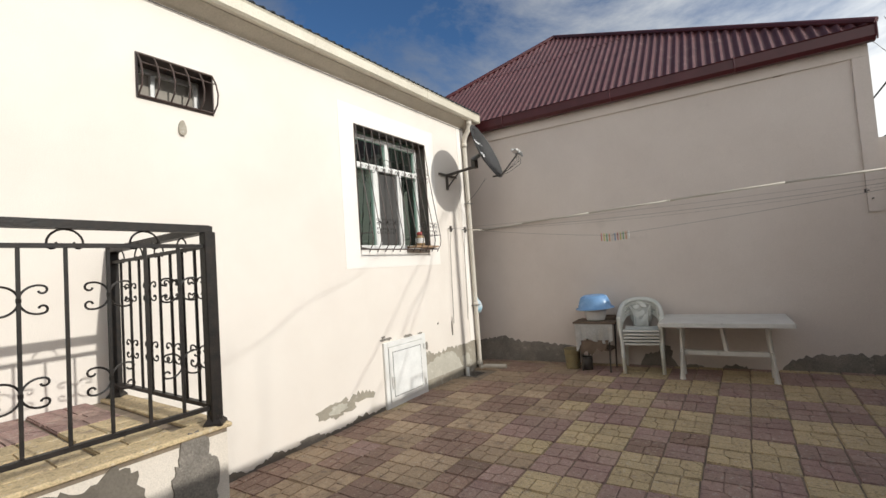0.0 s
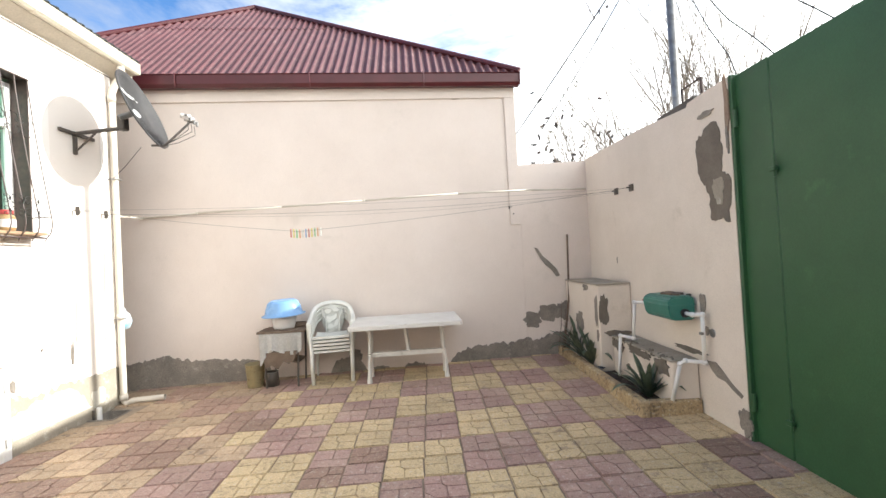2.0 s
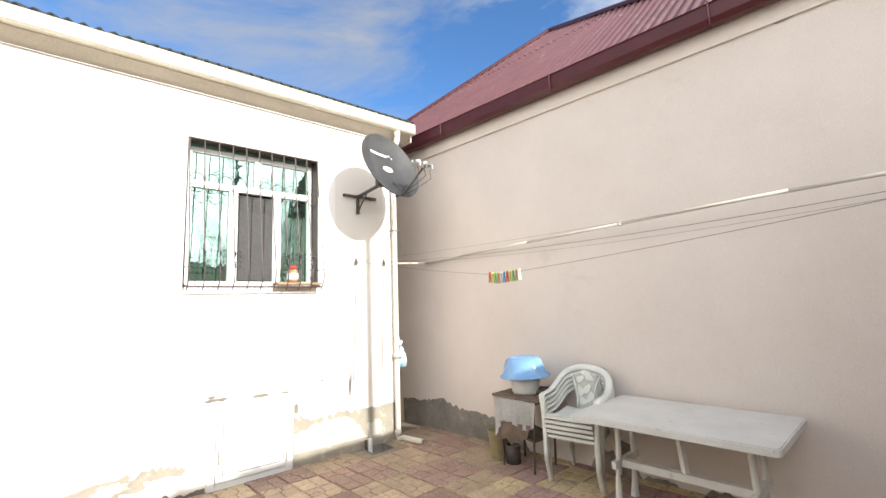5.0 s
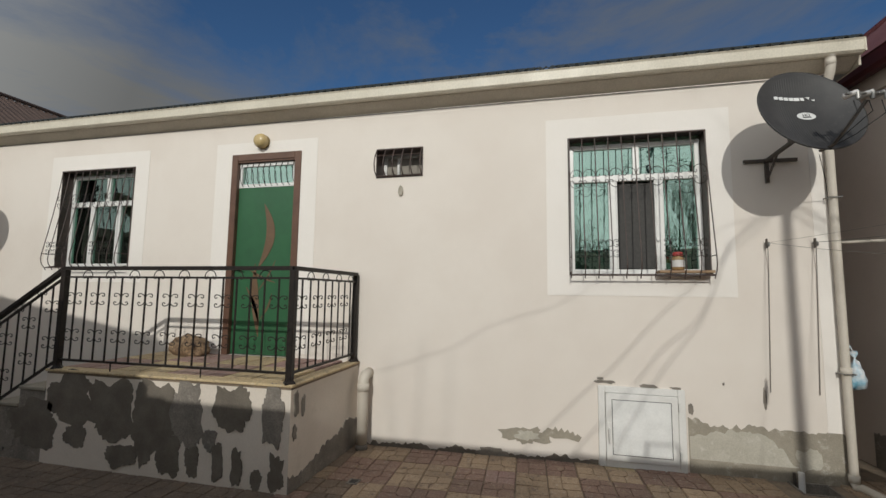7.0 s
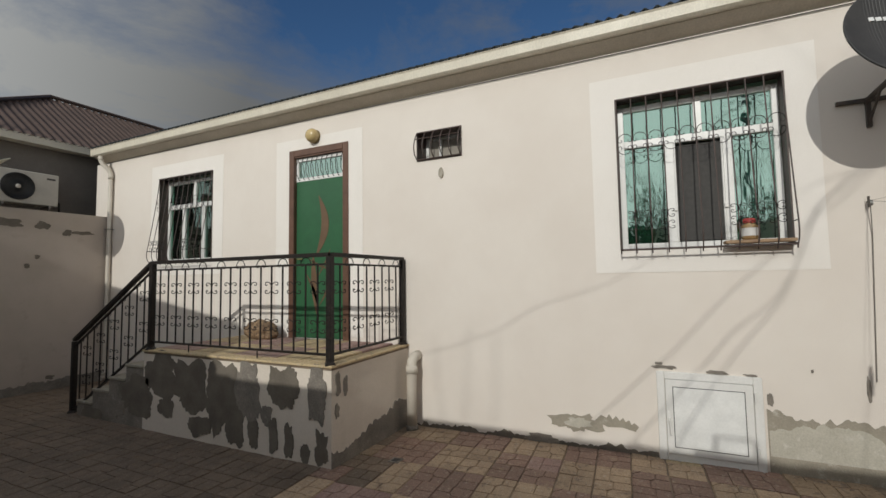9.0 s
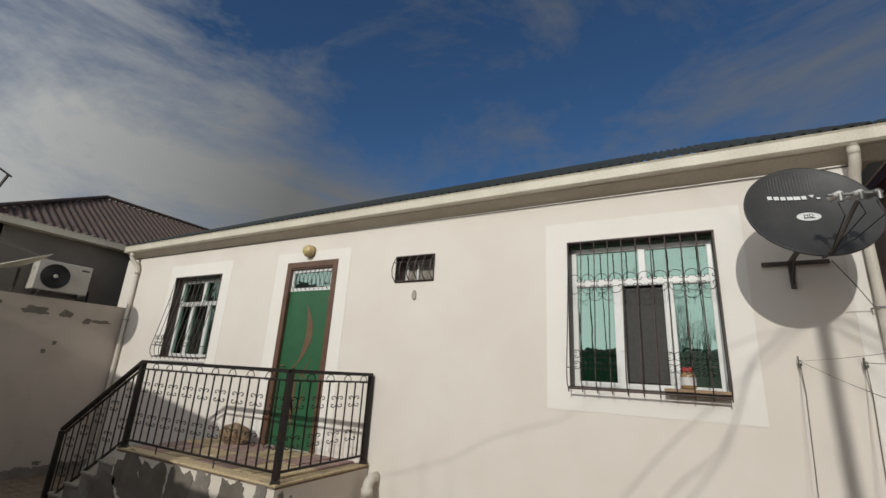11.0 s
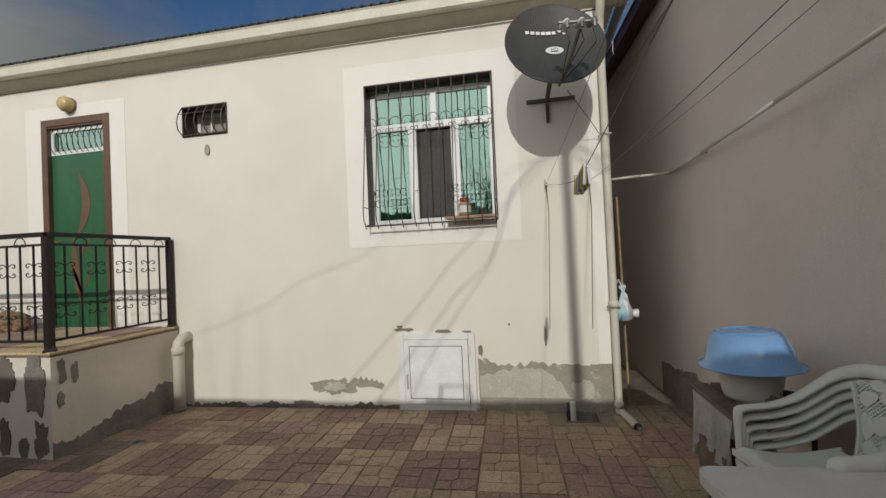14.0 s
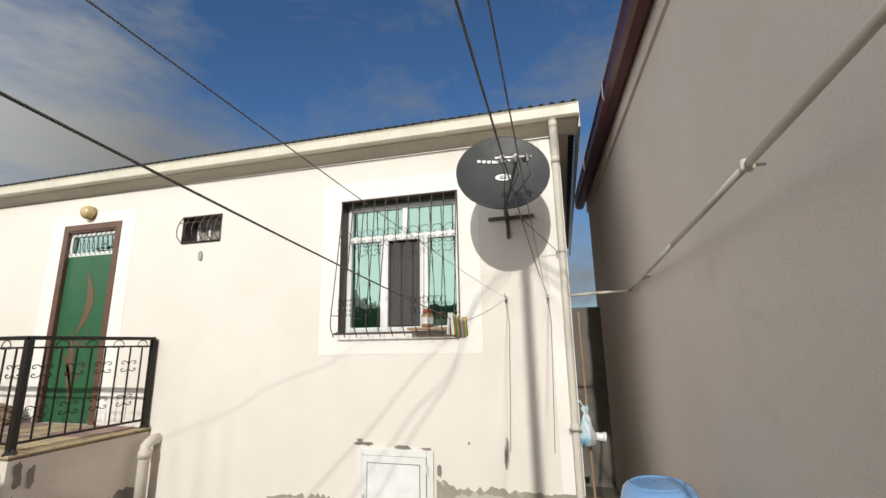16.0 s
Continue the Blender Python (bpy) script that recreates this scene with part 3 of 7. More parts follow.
def gutter():
    g = thing("roof_gutter", "long cream metal gutter with joints under the dark roof edge", "gutter")
    cs = [(0.0, 0.10), (0.0, 0.0), (0.022, -0.018), (0.075, -0.018), (0.098, 0.0), (0.104, 0.088), (0.115, 0.105), (0.104, 0.108), (0.092, 0.092), (0.086, 0.01), (0.012, 0.01), (0.012, 0.10)]
    ys = [-4.68, -3.45, -0.95, 0.62, 3.12, 4.95, 6.28]
    for y0, y1 in zip(ys, ys[1:]):
        m = Matrix(((1, 0, 0, GX - 0.105), (0, 0, -1, y1 - 0.002), (0, 1, 0, 3.84), (0, 0, 0, 1)))
        part("channel", prism(bmesh.new(), cs, m, y1 - y0 - 0.004), M_GUTTER, g)
    for y in ys[1:-1]:
        m = Matrix(((1, 0, 0, GX - 0.109), (0, 0, -1, y + 0.022), (0, 1, 0, 3.836), (0, 0, 0, 1)))
        part("joint_sleeve", prism(bmesh.new(), [(x * 1.07, z * 1.05) for x, z in cs], m, 0.044), M_GUTTER, g)
    for y, z in ((-4.68, 3.84), (6.28, 3.84)):
        part("end_cap", box(bmesh.new(), GX - 0.11, GX + 0.002, y - 0.006, y + 0.006, z - 0.016, z + 0.106), M_GUTTER, g)
    return g


gutter()
fascia = finish("fascia", box(bmesh.new(), GX - 0.128, GX - 0.108, -4.68, 6.27, 3.83, 3.94), M_SOFFIT)
tagged(fascia, kind="structure", label="dull beige fascia board behind the gutter")
tagged(finish("trim", tube(bmesh.new(), [(HX + 0.012, -4.6, 3.735), (HX + 0.012, 0.2, 3.728), (HX + 0.012, 6.08, 3.715)], 0.004, 6), M_WIRE), kind="structure", label="thin dark line of cable under the eaves")


def downpipe(name, y, dy, knee, label):
    g = thing(name, label, "downpipe")
    x = HX + 0.05
    part("outlet", tube(bmesh.new(), [(GX - 0.06, y + dy, 3.85), (GX - 0.06, y + dy, 3.74), (GX - 0.08, y + dy * 0.8, 3.68), (x + 0.03, y + dy * 0.3, 3.60), (x, y, 3.52), (x, y, 3.42)], 0.038, 14), M_PIPE, g, smooth=True)
    part("pipe", tube(bmesh.new(), [(x, y, 3.42), (x, y, 1.98), (x, y, 0.16), (x, y, 0.10)], 0.033, 14), M_PIPE, g, smooth=True)
    for z in (3.46, 3.77, 3.84, 1.02, 0.13):
        part("collar", tube(bmesh.new(), [(x if z < 3.6 else GX - 0.06, y + (0 if z < 3.6 else dy), z - 0.03), (x if z < 3.6 else GX - 0.06, y + (0 if z < 3.6 else dy), z + 0.03)], 0.041, 14), M_PIPE, g, smooth=True)
    part("foot", tube(bmesh.new(), [(x, y, 0.10), (x + 0.03, y + 0.0, 0.055), *[tuple(k) for k in knee]], 0.033, 14, caps=False), M_PIPE, g, smooth=True)
    for z in (1.0, 2.55):
        part("clip", tube(bmesh.new(), [(HX, y - 0.05, z), (x + 0.045, y - 0.045, z), (x + 0.045, y + 0.045, z), (HX, y + 0.05, z)], 0.006, 6), M_STEEL, g)
    return g


downpipe("downpipe", 6.04, 0.0, [(HX + 0.13, 6.05, 0.085), (HX + 0.46, 6.10, 0.09)], "cream plastic downpipe at the house corner with a bent foot")
downpipe("downpipe", -4.38, -0.1, [(HX + 0.12, -4.36, 0.045)], "cream plastic downpipe where the house meets the yard wall")

# ---- neighbouring roofs ----
ea, eb = bwp(-2.9, 0.14, 3.955), bwp(4.81, 0.14, 3.84)
corrugated("roof_north", ea, eb, bwp(0.75, -2.2, 6.08), M_REDROOF, 0.10, 0.035, "maroon corrugated hip roof of the neighbouring house")
corrugated("roof_north_side", bwp(4.81, 0.14, 3.84), bwp(4.81, -6.0, 3.84), bwp(0.75, -2.2, 6.08), M_REDROOF, 0.10, 0.035, "maroon corrugated hip roof of the neighbouring house")
tagged(finish("trim", tube(bmesh.new(), [bwp(-2.9, 0.14, 3.98), bwp(0.75, -2.2, 6.10), bwp(4.81, 0.14, 3.865)], 0.042, 8), M_REDGUTTER), kind="structure", label="maroon ridge capping of the neighbour's roof")


ra, rb, rt = bwp(-2.9, 0.14, 3.955), bwp(4.81, 0.14, 3.84), bwp(0.75, -2.2, 6.08)
la, lb = ra.lerp(rt, 0.62), rb.lerp(rt, 0.62)
bm = bmesh.new()
rows, nl = [], 260
for k in range(nl + 1):
    p = la.lerp(lb, k / nl)
    wave = 0.0175 * math.sin(2 * math.pi * ((p - ra).dot((rb - ra).normalized())) / 0.10)
    q = p + Vector((0, -0.035, -0.031))
    rows.append([bm.verts.new(p + Vector((0, 0, wave + 0.012))), bm.verts.new(q + Vector((0, 0, wave + 0.014))), bm.verts.new(q + Vector((0, 0, wave - 0.004)))])
for a, b in zip(rows, rows[1:]):
    for k in range(2):
        bm.faces.new((a[k], b[k], b[k + 1], a[k + 1]))
tagged(finish("roof_lap", bm, M_REDROOF), kind="structure", label="overlapping edge of the upper row of maroon roof sheets")


def red_gutter():
    g = thing("neighbour_gutter", "dark maroon metal gutter along the neighbour's roof edge", "gutter")
    cs = [(0.0, 0.14), (0.0, 0.0), (0.03, -0.02), (0.10, -0.02), (0.13, 0.02), (0.13, 0.13), (0.145, 0.14), (0.118, 0.14), (0.115, 0.03), (0.02, 0.02), (0.015, 0.14)]
    cuts = [-2.95, -1.2, 0.5, 2.12, 3.55, 4.80]
    for s0, s1 in zip(cuts, cuts[1:]):
        z0, z1 = 3.78 - 0.017 * s0, 3.78 - 0.017 * s1
        bm = bmesh.new()
        a = [bm.verts.new(bwp(s0 + 0.002, 0.024 + x, z0 + z)) for x, z in cs]
        b = [bm.verts.new(bwp(s1 - 0.002, 0.024 + x, z1 + z)) for x, z in cs]
        bm.faces.new(a), bm.faces.new(b[::-1])
        for k in range(len(cs)):
            bm.faces.new((a[k], b[k], b[(k + 1) % len(cs)], a[(k + 1) % len(cs)]))
        part("channel", bm, M_REDGUTTER, g)
        if s1 < 5:
            part("hook", tube(bmesh.new(), [bwp(s1, 0.172, z1 + 0.15), bwp(s1, 0.176, z1 + 0.02), bwp(s1, 0.16, z1 - 0.03)], 0.008, 6), M_REDGUTTER, g)
    return g


red_gutter()

# the building behind the south wall
tagged(finish("wall_grey_building", box(bmesh.new(), -9.6, -1.25, -6.0, -5.42, -0.3, 4.0), M_GREYWALL), kind="structure", label="dull grey rendered wall of the building behind the yard")
tagged(finish("trim", box(box(bmesh.new(), -9.7, -1.08, -5.417, -5.20, 3.98, 4.11), -1.248, -1.08, -9.0, -5.418, 3.98, 4.11), M_GUTTER), kind="structure", label="cream eaves and gutter of the grey building")
tagged(finish("wall_grey_building_east", box(bmesh.new(), -1.4, -1.245, -9.0, -5.42, -0.3, 3.98), M_HOUSE), kind="structure", label="pale plastered end wall of the grey building")
corrugated("roof_grey_building", (-9.7, -5.19, 4.10), (-1.08, -5.19, 4.10), (-7.5, -7.4, 5.58), M_BROWNROOF, 0.14, 0.04, "brown corrugated hip roof of the grey building", (-3.5, -7.4, 5.58))
corrugated("roof_grey_building_east", (-1.08, -5.19, 4.10), (-1.08, -9.2, 4.10), (-3.5, -7.4, 5.58), M_BROWNROOF, 0.14, 0.04, "brown corrugated hip roof of the grey building")
tagged(finish("trim", tube(bmesh.new(), [(-7.5, -7.4, 5.62), (-3.5, -7.4, 5.62), (-1.05, -5.16, 4.14)], 0.04, 8), M_BROWNROOF), kind="structure", label="brown ridge capping")

# the tall building that stands beyond the gate and shades the steps
tagged(finish("wall_street_building", prism(bmesh.new(), [(-8.0, -0.3), (0.25, -0.3), (0.25, 2.84), (0.0, 3.09), (-1.0, 3.69), (-8.0, 4.94)], Matrix(((0, 0, 1, RX + 0.25), (1, 0, 0, 0), (0, 1, 0, 0), (0, 0, 0, 1))), 3.0), M_FARWALL), kind="structure", label="plain rendered building beyond the yard wall")
# the steps' landing
PX = -1.88
LAND = (-1.16, 1.47)
bm = box(bmesh.new(), HX - 0.001, PX, LAND[0], LAND[1], -0.3, 0.84)
landing = finish("landing", bm, M_RIGHT)
tagged(landing, kind="structure", label="plastered raised landing with flaking patches of cement")


# ---- wear on the walls ----
PATCHES = itertools.count()


def patch(wall, m, pts, mat=None, depth=0.003, label=""):
    """A scab of bare cement of its own outline on a wall; m looks out of the wall."""
    depth += 0.0006 * (next(PATCHES) % 14)
    return part("bare_patch", prism(bmesh.new(), pts, m @ Matrix.Translation((0, 0, -0.002)), depth + 0.002), mat or M_CEMENT, wall, label)


def at_house(y, z):
    return facing((HX, y, z), (0, 1, 0))


def at_landing(y, z):
    return facing((PX, y, z), (0, 1, 0))


def at_back(s, z):
    return BW @ Matrix.Translation((s, z, 0))


def at_right(y, z):
    return facing((RX, y, z), (0, -1, 0))


def at_south(x, z):
    return facing((x, SY, z), (-1, 0, 0))


patch(wall_house, at_house(4.79, 0), ragged(1.29, [(0, 0.53), (0.2, 0.46), (0.55, 0.49), (0.85, 0.46), (1.29, 0.47)], 3, low=0.02), M_CEMENT_LIGHT)
patch(wall_house, at_house(4.80, 0), ragged(0.86, [(0, 0.36), (0.15, 0.40), (0.4, 0.44), (0.6, 0.41), (0.75, 0.30), (0.86, 0.12)], 6, low=0.16), M_CEMENT_PALE)
patch(wall_house, at_house(5.74, 0.24), blob(0.09, 0.10, 7, 30, 0.3), M_CEMENT_PALE)
patch(wall_house, at_house(1.5, 0), ragged(2.49, [(0, 0.03), (0.9, 0.055), (1.5, 0.045), (2.49, 0.065)], 8, low=-0.02), M_DARKCEM)
patch(wall_house, at_house(3.30, 0.245), blob(0.19, 0.082, 4, rough=0.34), M_CEMENT_LIGHT)
patch(wall_house, at_house(3.30, 0.245), blob(0.13, 0.045, 9, rough=0.3), M_CEMENT_PALE)
patch(wall_house, at_house(3.68, 0.295), [(-0.22, -0.02), (-0.1, -0.06), (0.02, -0.05), (0.13, -0.075), (0.16, -0.03), (0.12, 0.0), (0.10, -0.02), (0.08, 0.02), (0.05, 0.0), (0.03, 0.035), (0.0, 0.005), (-0.03, 0.045), (-0.06, 0.01), (-0.09, 0.055), (-0.11, 0.02), (-0.16, 0.04)], M_CEMENT_LIGHT)
for y, z, a, b, k in ((4.07, 0.81, 0.085, 0.016, 11), (4.46, 0.79, 0.07, 0.016, 12), (4.70, 0.785, 0.045, 0.010, 13), (4.82, 0.60, 0.02, 0.05, 14), (5.43, 0.745, 0.012, 0.085, 15), (5.1, 0.85, 0.007, 0.012, 16), (2.97, 0.05, 0.16, 0.04, 17), (4.02, 0.84, 0.03, 0.012, 18)):
    patch(wall_house, at_house(y, z), blob(a, b, k, 22), M_CEMENT)
patch(wall_house, at_house(-2.6, 0.1), ragged(1.3, [(0, 0.1), (1.3, 0.16)], 18, low=-0.1), M_CEMENT)

# landing front and side
for y, z, a, b, k in ((-0.85, 0.62, 0.30, 0.22, 21), (-0.35, 0.56, 0.27, 0.29, 22), (0.12, 0.55, 0.22, 0.30, 23), (0.47, 0.58, 0.17, 0.27, 24), (0.30, 0.22, 0.12, 0.17, 25), (0.55, 0.20, 0.07, 0.12, 26),
                      (0.92, 0.66, 0.17, 0.20, 27), (0.72, 0.38, 0.06, 0.09, 28), (-0.20, 0.16, 0.17, 0.10, 29), (0.80, 0.21, 0.055, 0.16, 30), (0.99, 0.19, 0.05, 0.15, 31), (1.31, 0.62, 0.11, 0.24, 32),
                      (1.36, 0.16, 0.08, 0.15, 33), (1.18, 0.10, 0.05, 0.07, 34), (-1.25, 0.35, 0.30, 0.20, 35), (-1.75, 0.20, 0.26, 0.11, 36), (-0.75, 0.30, 0.13, 0.10, 37), (-2.15, 0.08, 0.22, 0.06, 38), (0.02, 0.30, 0.08, 0.2, 39)):
    patch(landing, at_landing(min(y, LAND[1] - a * 1.25), z), blob(a, b, k, 60, 0.22), M_DARKCEM if k % 4 else M_CEMENT)
side = facing((PX, LAND[1], 0), (-1, 0, 0))
patch(landing, side, ragged(1.32, [(0, 0.16), (0.2, 0.12), (0.4, 0.17), (0.8, 0.24), (1.1, 0.33), (1.32, 0.26)], 41, low=-0.02), M_CEMENT)
for x, z, a, b, k in ((0.08, 0.72, 0.035, 0.11, 42), (0.19, 0.68, 0.03, 0.08, 43), (0.07, 0.49, 0.03, 0.06, 44)):
    patch(landing, side @ Matrix.Translation((x, z, 0)), blob(a, b, k, 24), M_CEMENT)

# the neighbour's wall
patch(wall_back, at_back(-0.6, 0), ragged(5.34, [(0, 0.36), (0.65, 0.40), (0.78, 0.46), (0.95, 0.39), (1.3, 0.36), (1.8, 0.33), (2.0, 0.28), (2.08, 0.05), (2.75, 0.04), (2.85, 0.22), (3.12, 0.30), (3.25, 0.10), (3.8, 0.13), (4.3, 0.09), (4.42, 0.24), (4.7, 0.30), (5.34, 0.36)], 51, low=-0.02), M_CEMENT)
patch(wall_back, at_back(2.50, 0.24), blob(0.09, 0.13, 52), M_CEMENT)
patch(wall_back, at_back(4.742, 0), ragged(0.978, [(0, 0.37), (0.15, 0.35), (0.45, 0.42), (0.65, 0.36), (0.978, 0.5)], 53, low=-0.02), M_CEMENT)
for s, z, a, b, k in ((4.83, 0.60, 0.12, 0.09, 54), (5.06, 0.66, 0.14, 0.11, 55), (5.30, 0.70, 0.11, 0.12, 56)):
    patch(wall_back, at_back(s, z), blob(a, b, k, 34, 0.25), M_CEMENT)
patch(wall_back, at_back(5.08, 1.35), [(-0.17, 0.20), (-0.13, 0.19), (-0.06, 0.08), (0.03, 0.0), (0.12, -0.10), (0.16, -0.19), (0.11, -0.20), (0.04, -0.10), (-0.03, -0.04), (-0.10, 0.06)], M_CEMENT)
patch(wall_back, at_back(3.98, 3.61), blob(0.07, 0.05, 58, 20), M_CHIP)

# the gate side's wall
patch(wall_right, at_right(4.29, 2.13), blob(0.15, 0.22, 61, 44, 0.2), M_DARKCEM)
patch(wall_right, at_right(4.21, 1.82), blob(0.12, 0.18, 62, 40, 0.22), M_DARKCEM)
patch(wall_right, at_right(4.21, 1.88), blob(0.06, 0.10, 63, 34, 0.25), M_CEMENT_LIGHT, 0.006)
for y, z, a, b, k in ((4.50, 1.00, 0.035, 0.09, 64), (4.46, 0.80, 0.03, 0.035, 65), (4.085, 0.22, 0.055, 0.10, 66), (4.08, 2.45, 0.022, 0.17, 67), (4.32, 2.47, 0.09, 0.02, 69), (4.085, 2.22, 0.012, 0.10, 70), (6.05, 1.35, 0.01, 0.03, 71)):
    patch(wall_right, at_right(y, z), blob(a, b, k, 26, 0.3), M_CEMENT if k != 67 else M_CHIP)
patch(wall_right, at_right(4.32, 0.50), [(-0.17, 0.06), (-0.06, 0.07), (0.02, 0.02), (0.10, -0.04), (0.22, -0.10), (0.20, -0.125), (0.11, -0.09), (0.04, -0.05), (-0.05, -0.045), (-0.12, 0.0)], M_CEMENT)
for x, z, a, b, k in ((-2.27, 2.53, 0.09, 0.06, 81), (-2.58, 2.44, 0.06, 0.05, 82), (-2.80, 2.46, 0.12, 0.03, 83), (-1.86, 2.54, 0.16, 0.07, 84), (-2.22, 2.05, 0.03, 0.035, 85), (-2.1, 1.91, 0.028, 0.035, 86), (-2.44, 0.2, 0.05, 0.03, 87), (-1.3, 2.6, 0.1, 0.06, 88)):
    patch(bpy.data.objects["wall_south"], at_south(x, z), blob(a, b, k, 24, 0.3), M_DARKCEM)
patch(bpy.data.objects["wall_south"], at_south(HX + 0.6 + 4.5, 0), ragged(5.05, [(0, 0.1), (2, 0.16), (3.6, 0.13), (5.05, 0.17)], 89, low=-0.08), M_CEMENT)


# ---- ironwork ----
def c_scroll(r, curl, flip=1):
    pts = []
    for a in range(180, 70, -12):
        pts.append((flip * (r + r * math.cos(radians(a))), r * math.sin(radians(a))))
    cx, cy = r + (r - curl) * math.cos(radians(72)), (r - curl) * math.sin(radians(72))
    for a in range(72, -170, -30):
        k = curl * (1 - 0.35 * (72 - a) / 240)
        pts.append((flip * (cx + k * math.cos(radians(a))), cy + k * math.sin(radians(a))))
    return pts


def scroll_mesh(name, r=0.055, curl=0.017, rod=0.0045, arch=False):
    """A pair of C-scrolls back to back, or an arch with curled ends."""
    bm = bmesh.new()
    if arch:
        w = 0.058
        pts = [(w * math.cos(radians(a)), w * math.sin(radians(a))) for a in range(90, -10, -15)]
        end = [(w - 0.016 + 0.016 * math.cos(radians(a)), -0.004 + 0.016 * math.sin(radians(a))) for a in range(-10, -240, -35)]
        for s in (1, -1):
            tube(bm, [(s * x, 0, y) for x, y in pts + end], rod, 5)
    else:
        for s in (1, -1):
            up = c_scroll(r, curl, s)
            tube(bm, [(x, 0, -y) for x, y in up[::-1]] + [(x, 0, y) for x, y in up[1:]], rod, 5)
        tube(bm, [(0, 0, -0.008), (0, 0, 0.008)], 0.009, 6)
    me = bpy.data.meshes.new(name)
    bm.to_mesh(me)
    bm.free()
    me.materials.append(M_IRON)
    return me


ME_SCROLL = scroll_mesh("scroll")
ME_ARCH = scroll_mesh("arch_scroll", arch=True)
ME_SMALL = scroll_mesh("small_scroll", 0.034, 0.012, 0.003)
ME_SMALLARCH = scroll_mesh("small_arch", arch=True, rod=0.0032)


def place(name, me, parent, m):
    o = new(name, me)
    o.parent = parent
    o.matrix_local = m
    return o


def post(g, x, y, z0, z1):
    p = part("post", box(bmesh.new(), x - 0.028, x + 0.028, y - 0.028, y + 0.028, z0, z1, 0.004), M_IRON, g)
    part("foot", lathe(bmesh.new(), [(0.0, 0), (0.062, 0), (0.06, 0.012), (0.042, 0.03), (0.036, 0.05), (0, 0.05)], 4, (x, y, z0 - 0.002)), M_IRON, p)


def panel(g, p, q, z_top, z_mid, z_low, n, slope=0.0):
    """Bars, rails and scrolls between two posts, p and q in plan; slope is the drop from p to q."""
    p, q = Vector((*p, 0)), Vector((*q, 0))
    d = (q - p)
    L = d.length
    d.normalize()
    rot = Matrix.Rotation(math.atan2(d.y, d.x), 4, "Z")

    def at(s, z):
        return p + d * s + Vector((0, 0, z - slope * s / L))

    for name, z, w, h in (("handrail", z_top, 0.055, 0.035), ("middle_rail", z_mid, 0.024, 0.018), ("bottom_rail", z_low, 0.026, 0.02)):
        part(name, bar(bmesh.new(), at(0.0, z), at(L, z), w, h), M_IRON, g)
    bars = thing("bars", "", "")
    bars.parent = g
    for i in range(1, n + 1):
        s = L * i / (n + 1)
        part("bar", bar(bmesh.new(), at(s, z_low), at(s, z_mid), 0.012, 0.012, up=(1, 0, 0)), M_IRON, bars)
        if i % 2:
            for f in (0.30, 0.74):
                place("scroll", ME_SCROLL, bars, Matrix.Translation(at(s, z_low + (z_mid - z_low) * f)) @ rot)
        else:
            shear = Matrix(((1, 0, 0, 0), (0, 1, 0, 0), (-slope / L, 0, 1, 0), (0, 0, 0, 1)))
            place("arch_scroll", ME_ARCH, bars, Matrix.Translation(at(s, z_mid + 0.008)) @ rot)


def railing():
    g = thing("railing", "black wrought-iron railing with curled scrolls round the landing", "railing")
    lz = 0.885
    A, B, C, D = (PX - 0.03, -1.09), (PX - 0.03, 1.43), (HX + 0.045, 1.43), (PX - 0.03, -2.64)
    post(g, *A, lz, 1.835)
    post(g, *B, lz, 1.835)
    post(g, *C, lz, 1.835)
    post(g, *D, 0.02, 0.90)
    panel(g, A, B, 1.85, 1.765, 0.97, 17)
    panel(g, B, C, 1.85, 1.765, 0.97, 8)
    panel(g, A, D, 1.85, 1.765, 0.97, 10, slope=0.93)
    for y in (-0.45, 0.55):
        part("leg", tube(bmesh.new(), [(PX - 0.03, y, 0.885), (PX - 0.03, y, 0.97)], 0.006, 6), M_IRON, g)
    return g


railing()


# ---- steps and landing floor ----
steps = thing("steps", "plastered steps with worn paver treads beside the house", "steps", kind="structure")
for i in range(4):
    y1 = LAND[0] - 0.33 * i
    z = 0.84 * (4 - i) / 5
    part("step", box(bmesh.new(), HX + 0.002, PX - 0.004, y1 - 0.33, y1 - 0.001, -0.2, z), M_CEMENT, steps)
    part("tread", box(bmesh.new(), HX + 0.002, PX + 0.012, y1 - 0.335, y1 - 0.004, z + 0.001, z + 0.034, 0.006), M_CEMENT_LIGHT, steps)


